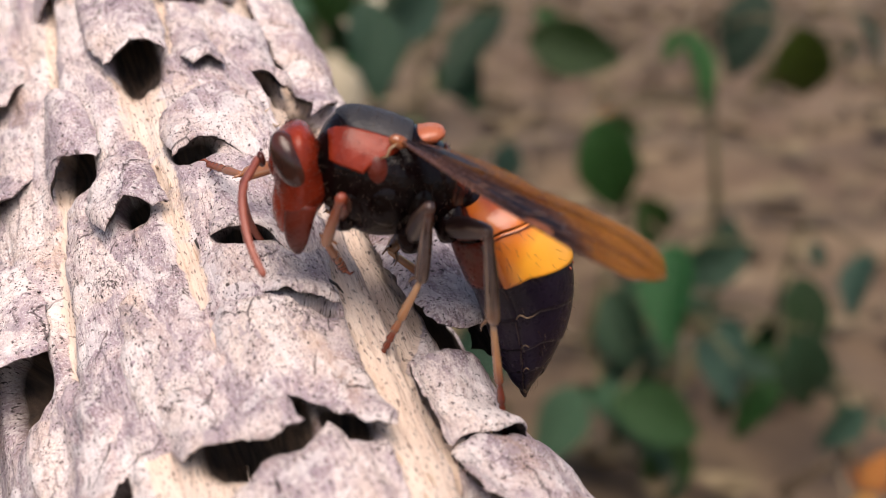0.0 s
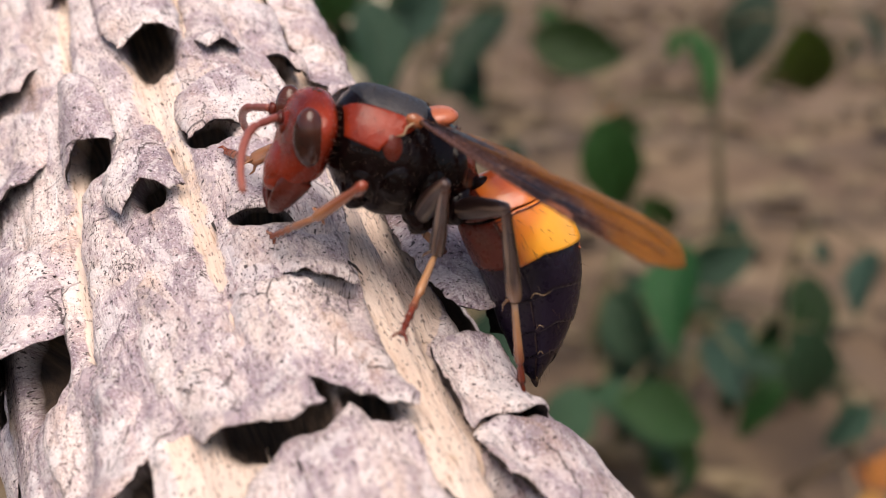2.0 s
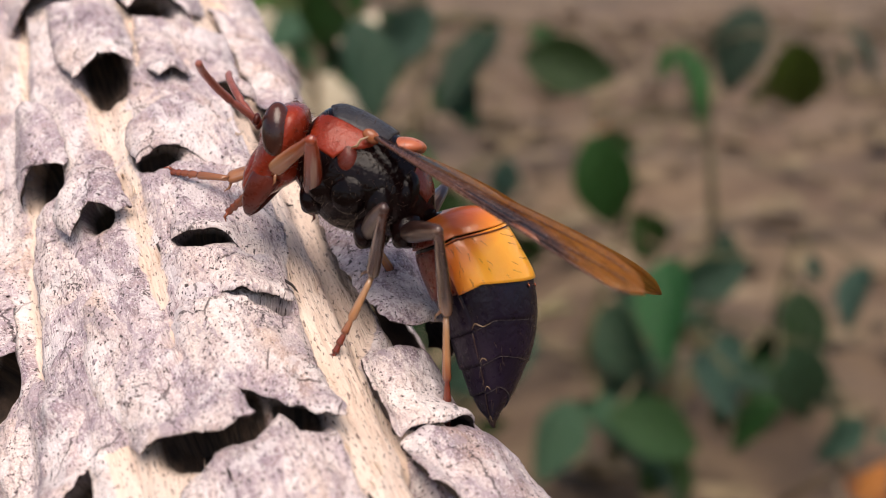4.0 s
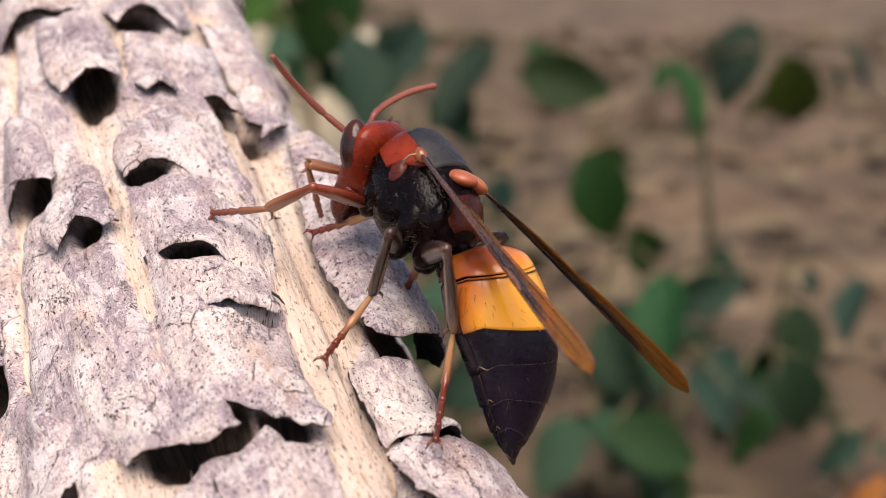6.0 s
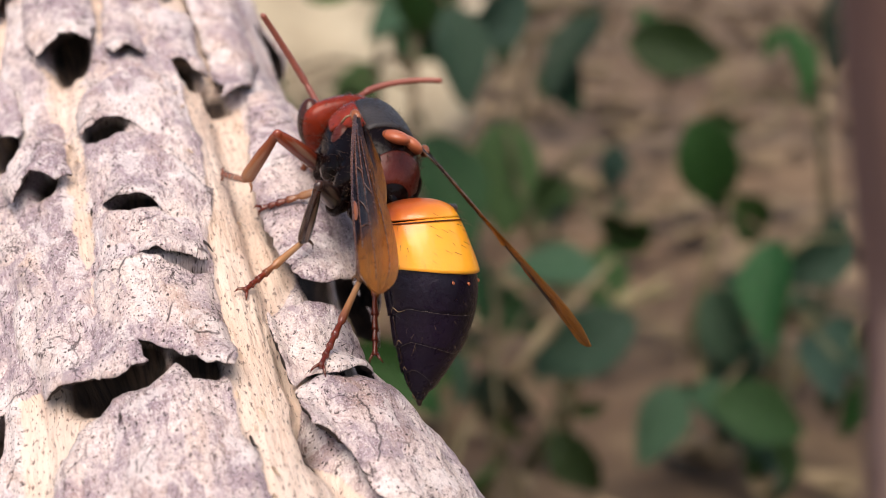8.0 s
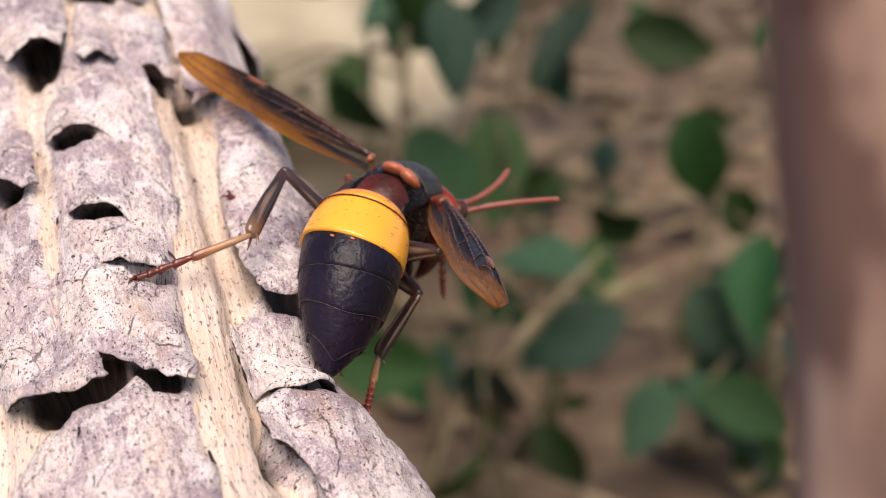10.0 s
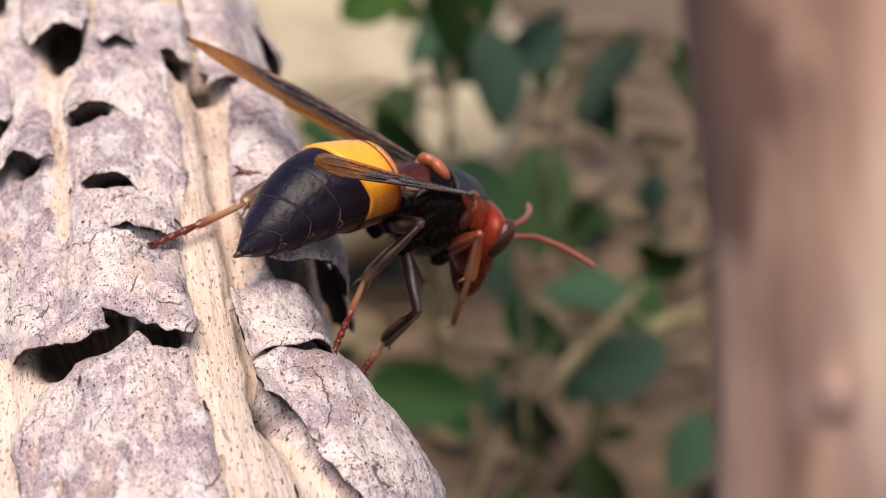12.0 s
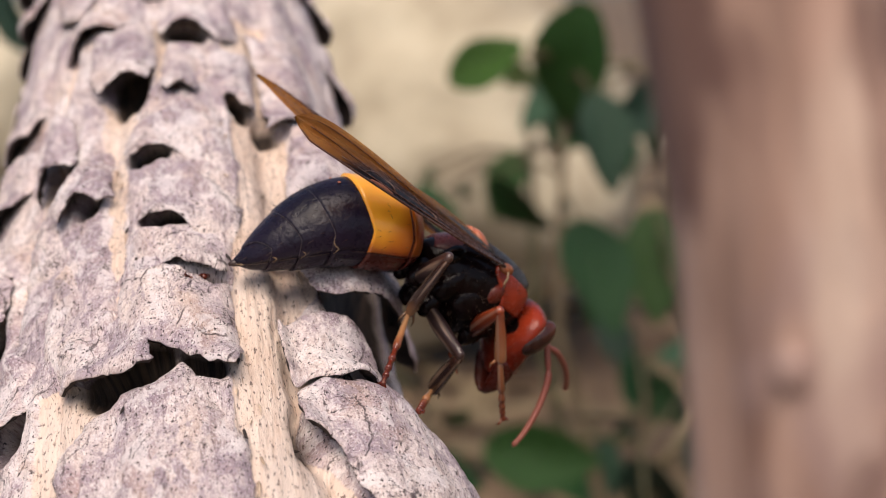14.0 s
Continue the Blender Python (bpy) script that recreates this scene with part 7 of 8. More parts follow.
    walk(legs["LM"][1], [
        (0, pose(-0.00198, 0.00583, -0.00054, 145.8, 62.7, -106.9)),
        (0.5, pose(-0.00154, 0.00567, -0.00031, 127.2, 58.2, -119.9)),
        (1, pose(-0.00137, 0.00576, -0.00044, 143.9, 54.3, -110.1)),
        (1.5, pose(-0.00152, 0.00577, -0.00045, 145.4, 56.5, -108.8)),
        (2, pose(-0.00191, 0.00578, -0.00046, 131.3, 56.6, -112.0)),
        (2.5, pose(-0.00223, 0.00577, -0.00050, 113.5, 58.3, -123.2)),
        (3, pose(-0.00262, 0.00630, -0.00160, 137.2, 49.0, -103.0)),
        (3.62, pose(-0.00273, 0.00618, -0.00137, 136.3, 50.1, -101.2)),
        (4.25, pose(-0.00289, 0.00596, -0.00101, 135.4, 53.3, -98.8)),
        (4.88, pose(-0.00306, 0.00582, -0.00086, 134.1, 57.0, -98.7)),
        (5.5, pose(-0.00318, 0.00577, -0.00084, 132.4, 58.9, -99.7)),
        (6, pose(-0.00397, 0.00587, -0.00175, 146.7, 55.0, -83.8)),
        (6.5, pose(-0.00399, 0.00588, -0.00180, 155.7, 56.9, -78.1)),
        (7, pose(-0.00387, 0.00600, -0.00194, 161.7, 57.6, -76.3)),
        (7.5, pose(-0.00438, 0.00578, -0.00219, 160.5, 59.3, -71.7)),
        (8, pose(-0.00446, 0.00558, -0.00178, 170.3, 58.7, -61.8)),
        (8.5, pose(-0.00349, 0.00512, -0.00016, -167.1, 66.4, -55.3)),
        (8.75, pose(-0.00159, 0.00455, 0.00024, -178.5, 75.8, -92.5)),
        (9, pose(0.00031, 0.00399, 0.00064, 136.6, 78.6, -162.8)),
        (9.5, pose(0.00145, 0.00388, -0.00009, 101.1, 67.0, 158.4)),
        (10, pose(0.00151, 0.00407, -0.00028, 90.5, 62.8, 151.4)),
        (10.5, pose(0.00069, 0.00465, -0.00007, 76.1, 47.1, 172.4)),
        (11, pose(0.00105, 0.00523, -0.00108, 79.5, 39.1, 163.4)),
        (11.5, pose(0.00010, 0.00511, -0.00015, 56.2, 24.4, 167.4)),
        (12, pose(-0.00091, 0.00553, -0.00022, 58.9, 31.8, 177.3)),
        (12.5, pose(-0.00235, 0.00427, 0.00091, 36.9, 43.5, -179.3)),
        (13, pose(-0.00098, 0.00535, -0.00000, 58.5, 34.6, -176.4)),
        (13.5, pose(-0.00036, 0.00523, -0.00006, 57.1, 29.3, 174.9)),
        (13.75, pose(-0.00254, 0.00366, 0.00031, 29.1, 42.0, 172.8)),
        (14, pose(-0.00472, 0.00210, 0.00068, -6.3, 51.9, 160.7)),
    ])
    walk(legs["LM"][2], [
        (0, pose(-0.00268, 0.00352, -0.00522, -177.2, 65.3, -65.6)),
        (0.5, pose(-0.00292, 0.00326, -0.00479, 166.4, 62.1, -73.4)),
        (1, pose(-0.00243, 0.00287, -0.00472, 173.5, 64.4, -76.6)),
        (1.5, pose(-0.00246, 0.00302, -0.00484, 173.3, 60.4, -75.9)),
        (1.75, pose(-0.00273, 0.00305, -0.00485, -44.1, 79.9, 51.9)),
        (2, pose(-0.00299, 0.00308, -0.00485, -8.8, 44.0, 71.5)),
        (2.5, pose(-0.00375, 0.00346, -0.00498, -15.1, 47.2, 70.9)),
        (2.75, pose(-0.00358, 0.00319, -0.00528, -49.7, 85.2, 55.5)),
        (3, pose(-0.00340, 0.00293, -0.00558, 152.4, 55.6, -83.6)),
        (3.62, pose(-0.00339, 0.00287, -0.00542, 157.1, 67.7, -78.8)),
        (4.25, pose(-0.00338, 0.00285, -0.00524, -0.6, 79.9, 114.2)),
        (4.88, pose(-0.00350, 0.00298, -0.00527, 17.4, 45.5, 123.4)),
        (5.5, pose(-0.00364, 0.00308, -0.00535, 21.5, 31.8, 128.0)),
        (6, pose(-0.00364, 0.00287, -0.00607, 18.5, 40.3, 131.6)),
        (6.5, pose(-0.00340, 0.00306, -0.00622, 16.9, 41.3, 133.5)),
        (7, pose(-0.00320, 0.00325, -0.00639, 14.7, 35.7, 131.0)),
        (7.5, pose(-0.00354, 0.00323, -0.00672, 11.4, 35.4, 131.1)),
        (8, pose(-0.00317, 0.00317, -0.00628, 6.1, 37.5, 130.1)),
        (8.5, pose(-0.00229, 0.00339, -0.00499, 4.5, 41.5, 125.4)),
        (9, pose(-0.00069, 0.00368, -0.00452, 50.9, 25.7, 125.2)),
        (9.5, pose(-0.00046, 0.00464, -0.00494, 53.6, 5.0, 125.0)),
        (10, pose(-0.00061, 0.00522, -0.00497, 49.3, -2.0, 126.3)),
        (10.5, pose(-0.00287, 0.00513, -0.00393, 48.6, 2.3, 138.2)),
        (11, pose(-0.00287, 0.00639, -0.00440, 63.6, 4.9, 141.7)),
        (11.5, pose(-0.00459, 0.00616, -0.00233, 47.6, 21.6, 138.6)),
        (12, pose(-0.00539, 0.00574, -0.00300, 44.4, 19.4, 132.1)),
        (12.5, pose(-0.00617, 0.00422, -0.00273, 24.3, 11.2, 114.7)),
        (13, pose(-0.00531, 0.00508, -0.00300, 44.7, 14.4, 147.4)),
        (13.5, pose(-0.00493, 0.00564, -0.00264, 49.0, 19.1, 154.1)),
        (13.75, pose(-0.00636, 0.00440, -0.00306, 14.8, 19.3, 131.4)),
        (14, pose(-0.00779, 0.00317, -0.00347, -16.2, 7.8, 112.8)),
    ])
    walk(legs["LH"][0], [
        (0, pose(-0.00374, 0.00128, -0.00238, 26.8, -13.8, 106.3)),
        (0.5, pose(-0.00374, 0.00128, -0.00238, 32.1, -15.4, 102.4)),
        (1, pose(-0.00374, 0.00128, -0.00238, 30.7, -13.3, 100.4)),
        (1.5, pose(-0.00374, 0.00128, -0.00238, 31.1, -13.3, 102.3)),
        (2, pose(-0.00374, 0.00128, -0.00238, 34.7, -15.8, 106.9)),
        (2.5, pose(-0.00374, 0.00128, -0.00238, 36.7, -16.6, 112.3)),
        (3, pose(-0.00374, 0.00128, -0.00238, 40.1, -5.6, 110.9)),
        (3.62, pose(-0.00374, 0.00128, -0.00238, 42.6, -9.5, 113.8)),
        (4.25, pose(-0.00374, 0.00128, -0.00238, 48.1, -17.9, 120.0)),
        (4.88, pose(-0.00374, 0.00128, -0.00238, 53.4, -25.6, 126.7)),
        (5.5, pose(-0.00374, 0.00128, -0.00238, 55.5, -28.8, 130.0)),
        (6, pose(-0.00374, 0.00128, -0.00238, 54.9, -24.6, 134.6)),
        (6.5, pose(-0.00374, 0.00128, -0.00238, 51.7, -22.5, 136.1)),
        (7, pose(-0.00374, 0.00128, -0.00238, 48.1, -24.3, 136.3)),
        (7.5, pose(-0.00374, 0.00128, -0.00238, 41.7, -19.8, 144.8)),
        (8, pose(-0.00374, 0.00128, -0.00238, 35.6, -20.7, 144.2)),
        (8.5, pose(-0.00374, 0.00128, -0.00238, 24.9, -22.5, 136.2)),
        (9, pose(-0.00374, 0.00128, -0.00238, 32.3, -21.2, 122.1)),
        (9.5, pose(-0.00374, 0.00128, -0.00238, 46.4, -18.5, 118.6)),
        (10, pose(-0.00374, 0.00128, -0.00238, 51.2, -17.5, 119.9)),
        (10.5, pose(-0.00374, 0.00128, -0.00238, 56.7, -12.3, 131.1)),
        (11, pose(-0.00374, 0.00128, -0.00238, 61.1, -6.0, 126.8)),
        (11.5, pose(-0.00374, 0.00128, -0.00238, 60.5, -5.3, 143.4)),
        (12, pose(-0.00374, 0.00128, -0.00238, 42.8, -4.8, 128.1)),
        (12.5, pose(-0.00374, 0.00128, -0.00238, -1.1, -12.9, 150.3)),
        (12.75, pose(-0.00374, 0.00128, -0.00238, 39.2, 9.7, 136.8)),
        (13, pose(-0.00374, 0.00128, -0.00238, 81.0, 35.5, 141.7)),
        (13.25, pose(-0.00374, 0.00128, -0.00238, 52.6, 17.3, 135.3)),
        (13.5, pose(-0.00374, 0.00128, -0.00238, 27.5, -1.5, 138.4)),
        (13.75, pose(-0.00374, 0.00128, -0.00238, 73.3, 18.9, 145.1)),
        (14, pose(-0.00374, 0.00128, -0.00238, 126.7, 27.1, 166.8)),
    ])
    walk(legs["LH"][1], [
        (0, pose(-0.00536, 0.00682, -0.00096, 118.6, 60.1, -124.7)),
        (0.5, pose(-0.00497, 0.00688, -0.00080, 110.5, 56.9, -134.1)),
        (1, pose(-0.00479, 0.00697, -0.00101, 115.3, 56.6, -132.3)),
        (1.5, pose(-0.00497, 0.00693, -0.00101, 117.9, 55.3, -127.0)),
        (2, pose(-0.00541, 0.00675, -0.00076, 104.4, 55.6, -135.1)),
        (2.5, pose(-0.00591, 0.00655, -0.00068, 101.2, 54.2, -131.9)),
        (3, pose(-0.00585, 0.00681, -0.00180, 115.1, 44.9, -120.9)),
        (3.62, pose(-0.00610, 0.00665, -0.00139, 111.6, 44.1, -117.9)),
        (4.25, pose(-0.00657, 0.00618, -0.00055, 103.0, 43.4, -112.5)),
        (4.88, pose(-0.00694, 0.00558, 0.00019, 93.3, 43.5, -108.4)),
        (5.5, pose(-0.00709, 0.00527, 0.00048, 88.7, 43.7, -106.8)),
        (6, pose(-0.00754, 0.00513, 0.00010, 92.8, 41.9, -100.6)),
        (6.5, pose(-0.00770, 0.00508, -0.00010, 97.3, 43.1, -97.4)),
        (7, pose(-0.00766, 0.00502, 0.00006, 100.5, 46.4, -94.7)),
        (7.5, pose(-0.00831, 0.00450, -0.00037, 107.8, 48.9, -85.4)),
        (8, pose(-0.00825, 0.00453, -0.00028, 116.7, 52.4, -79.2)),
        (8.5, pose(-0.00771, 0.00508, -0.00011, 129.2, 59.8, -80.4)),
        (9, pose(-0.00669, 0.00598, -0.00023, 98.4, 59.8, -125.4)),
        (9.5, pose(-0.00644, 0.00623, -0.00050, 74.4, 44.5, -154.7)),
        (10, pose(-0.00656, 0.00620, -0.00059, 70.4, 37.9, -159.7)),
        (10.5, pose(-0.00756, 0.00566, -0.00112, 77.7, 33.3, -142.7)),
        (11, pose(-0.00728, 0.00601, -0.00175, 80.6, 28.0, -151.9)),
        (11.5, pose(-0.00850, 0.00481, -0.00183, 75.6, 26.5, -147.1)),
        (12, pose(-0.00740, 0.00594, -0.00188, 72.2, 44.7, -162.0)),
        (12.5, pose(-0.00878, 0.00415, -0.00105, -2.1, 58.9, 148.3)),
        (12.75, pose(-0.00816, 0.00421, -0.00345, 50.3, 48.8, 160.9)),
        (13, pose(-0.00754, 0.00427, -0.00584, 90.6, 36.5, 158.0)),
        (13.25, pose(-0.00786, 0.00475, -0.00403, 74.3, 45.4, 176.7)),
        (13.5, pose(-0.00819, 0.00523, -0.00222, 60.1, 57.8, -165.1)),
        (13.67, pose(-0.00842, 0.00431, -0.00318, 67.8, 49.9, 165.4)),
        (13.83, pose(-0.00866, 0.00340, -0.00413, 79.3, 45.1, 138.1)),
        (14, pose(-0.00890, 0.00249, -0.00509, 92.1, 44.4, 111.3)),
    ])
    walk(legs["LH"][2], [
        (0, pose(-0.00724, 0.00410, -0.00671, 104.1, 64.4, -141.1)),
        (0.5, pose(-0.00749, 0.00428, -0.00635, 108.4, 62.4, -136.7)),
        (1, pose(-0.00724, 0.00427, -0.00655, 117.8, 61.2, -129.5)),
        (1.5, pose(-0.00724, 0.00392, -0.00646, 115.7, 61.8, -129.8)),
        (2, pose(-0.00806, 0.00411, -0.00623, 91.9, 62.8, -150.2)),
        (2.25, pose(-0.00828, 0.00389, -0.00615, 38.9, 59.2, 140.3)),
        (2.5, pose(-0.00849, 0.00367, -0.00606, 20.3, 37.1, 103.7)),
        (2.75, pose(-0.00838, 0.00322, -0.00627, 54.1, 61.2, 157.3)),
        (3, pose(-0.00826, 0.00278, -0.00648, 109.7, 50.3, -128.3)),
        (3.62, pose(-0.00833, 0.00244, -0.00601, 98.0, 57.5, -136.9)),
        (4.25, pose(-0.00841, 0.00173, -0.00510, 52.9, 61.4, 177.8)),
        (4.88, pose(-0.00846, 0.00102, -0.00438, 35.2, 42.6, 150.9)),
        (5.5, pose(-0.00848, 0.00069, -0.00410, 37.3, 32.3, 148.2)),
        (6, pose(-0.00844, 0.00028, -0.00433, 41.4, 29.6, 152.6)),
        (6.5, pose(-0.00833, 0.00028, -0.00463, 40.3, 28.5, 151.2)),
        (7, pose(-0.00804, 0.00046, -0.00474, 36.5, 27.6, 149.5)),
        (7.5, pose(-0.00797, 0.00016, -0.00536, 33.2, 26.1, 152.0)),
        (8, pose(-0.00749, 0.00056, -0.00553, 27.8, 28.1, 152.3)),
        (8.5, pose(-0.00715, 0.00180, -0.00584, 21.8, 31.8, 150.7)),
        (9, pose(-0.00862, 0.00325, -0.00596, 29.1, 35.5, 143.2)),
        (9.5, pose(-0.01072, 0.00421, -0.00515, 37.4, 40.3, 140.7)),
        (10, pose(-0.01147, 0.00438, -0.00466, 40.9, 40.9, 142.7)),
        (10.5, pose(-0.01197, 0.00230, -0.00476, 53.3, 40.2, 166.8)),
        (11, pose(-0.01244, 0.00325, -0.00487, 60.5, 38.6, 160.6)),
        (11.5, pose(-0.01348, 0.00158, -0.00479, 52.9, 41.3, 154.2)),
        (12, pose(-0.01188, 0.00448, -0.00654, 67.8, 38.1, -168.3)),
        (12.5, pose(-0.01169, 0.00595, -0.00673, 26.4, 32.6, -166.0)),
        (12.75, pose(-0.01209, 0.00611, -0.00826, 77.6, 27.6, -147.7)),
        (13, pose(-0.01248, 0.00627, -0.00978, 122.1, 12.5, -140.3)),
        (13.5, pose(-0.01160, 0.00432, -0.00783, 73.8, 35.5, -147.3)),
        (13.75, pose(-0.01111, 0.00561, -0.00878, 108.4, 32.0, -136.5)),
        (14, pose(-0.01061, 0.00690, -0.00973, 139.9, 24.1, -130.1)),
    ])
    walk(legs["RF"][0], [
        (0, pose(0.00238, -0.00145, -0.00289, 39.7, -19.3, -55.7)),
        (0.5, pose(0.00238, -0.00145, -0.00289, 30.1, -35.6, -76.0)),
        (1, pose(0.00238, -0.00145, -0.00289, 47.5, -21.8, -62.5)),
        (1.5, pose(0.00238, -0.00145, -0.00289, 43.2, -25.8, -57.2)),
        (2, pose(0.00238, -0.00145, -0.00289, 34.7, -22.8, -57.4)),
        (2.5, pose(0.00238, -0.00145, -0.00289, 37.5, -16.7, -50.2)),
        (3, pose(0.00238, -0.00145, -0.00289, 27.5, -22.8, -56.7)),
        (3.62, pose(0.00238, -0.00145, -0.00289, 30.0, -19.1, -48.7)),
        (4.25, pose(0.00238, -0.00145, -0.00289, 37.5, -9.9, -30.6)),
        (4.88, pose(0.00238, -0.00145, -0.00289, 48.7, -0.3, -11.8)),
        (5.5, pose(0.00238, -0.00145, -0.00289, 55.2, 3.8, -3.1)),
        (6, pose(0.00238, -0.00145, -0.00289, 70.2, 0.6, -5.7)),
        (6.5, pose(0.00238, -0.00145, -0.00289, 74.9, -11.0, -12.4)),
        (7, pose(0.00238, -0.00145, -0.00289, 72.6, -23.8, -13.4)),
        (7.5, pose(0.00238, -0.00145, -0.00289, 88.6, -25.5, -26.2)),
        (8, pose(0.00238, -0.00145, -0.00289, 90.0, -31.2, -25.8)),
        (8.5, pose(0.00238, -0.00145, -0.00289, 99.0, -46.1, -37.9)),
        (9, pose(0.00238, -0.00145, -0.00289, 119.8, -46.1, -74.3)),
        (9.5, pose(0.00238, -0.00145, -0.00289, 116.9, -32.8, -83.6)),
        (10, pose(0.00238, -0.00145, -0.00289, 113.5, -27.6, -82.4)),
        (10.25, pose(0.00238, -0.00145, -0.00289, 84.0, -19.4, -99.3)),
        (10.5, pose(0.00238, -0.00145, -0.00289, 54.0, -20.1, -117.9)),
        (11, pose(0.00238, -0.00145, -0.00289, 84.4, -26.7, -109.5)),
        (11.25, pose(0.00238, -0.00145, -0.00289, 57.5, -28.7, -111.3)),
        (11.5, pose(0.00238, -0.00145, -0.00289, 30.0, -31.2, -112.0)),
        (12, pose(0.00238, -0.00145, -0.00289, 47.2, -35.3, -113.4)),
        (12.5, pose(0.00238, -0.00145, -0.00289, 65.6, -34.5, -112.6)),
        (13, pose(0.00238, -0.00145, -0.00289, 51.5, -35.0, -112.6)),
        (13.5, pose(0.00238, -0.00145, -0.00289, 71.2, -33.1, -101.8)),
        (14, pose(0.00238, -0.00145, -0.00289, 64.9, -27.3, -110.9)),
    ])
    walk(legs["RF"][1], [
        (0, pose(0.00518, -0.00556, -0.00115, 43.4, 28.7, -16.0)),
        (0.5, pose(0.00342, -0.00560, 0.00018, 33.3, 42.1, -33.6)),
        (1, pose(0.00464, -0.00578, -0.00093, 45.2, 15.0, -25.8)),
        (1.5, pose(0.00495, -0.00543, -0.00060, 39.7, 15.0, -22.8)),
        (2, pose(0.00500, -0.00554, -0.00085, 43.1, 39.7, -11.5)),
        (2.5, pose(0.00561, -0.00532, -0.00137, 51.2, 41.6, 1.8)),
        (3, pose(0.00505, -0.00551, -0.00085, 33.4, 39.3, -22.6)),
        (3.62, pose(0.00567, -0.00519, -0.00116, 38.8, 41.2, -10.1)),
        (4.25, pose(0.00685, -0.00409, -0.00198, 52.3, 40.8, 17.1)),
        (4.88, pose(0.00754, -0.00252, -0.00287, 65.3, 34.2, 39.2)),
        (5.5, pose(0.00763, -0.00173, -0.00324, 71.1, 30.0, 47.0)),
        (6, pose(0.00762, -0.00197, -0.00295, 85.8, 19.4, 70.2)),
        (6.5, pose(0.00743, -0.00256, -0.00189, 80.2, 15.9, 80.7)),
        (7, pose(0.00707, -0.00257, -0.00077, 70.9, 22.4, 86.5)),
        (7.5, pose(0.00665, -0.00355, -0.00062, 66.4, 9.8, 81.8)),
        (8, pose(0.00644, -0.00341, -0.00016, 61.8, 13.9, 88.4)),
        (8.5, pose(0.00526, -0.00369, 0.00091, 48.7, 24.4, 89.7)),
        (9, pose(0.00337, -0.00496, 0.00091, 39.8, 20.1, 70.2)),
        (9.5, pose(0.00288, -0.00585, -0.00004, 49.0, 6.2, 56.6)),
        (10, pose(0.00300, -0.00608, -0.00045, 54.4, 0.6, 51.6)),
        (10.25, pose(0.00153, -0.00595, -0.00077, 72.0, 16.0, 14.7)),
        (10.5, pose(0.00006, -0.00582, -0.00108, 77.4, 38.8, -22.3)),
        (11, pose(0.00081, -0.00588, -0.00052, 70.4, 19.3, 11.2)),
        (11.25, pose(0.00075, -0.00575, -0.00034, 97.0, 39.3, 22.3)),
        (11.5, pose(0.00069, -0.00562, -0.00016, 137.5, 50.8, 49.3)),
        (12, pose(0.00067, -0.00539, 0.00016, 96.8, 52.9, 17.0)),
        (12.5, pose(0.00071, -0.00546, 0.00009, 90.1, 41.3, 28.9)),
        (13, pose(0.00072, -0.00543, 0.00013, 88.7, 50.1, 11.5)),
        (13.5, pose(0.00148, -0.00577, -0.00001, 83.2, 37.0, 35.1)),
        (14, pose(0.00071, -0.00582, -0.00047, 85.8, 36.2, 16.4)),
    ])
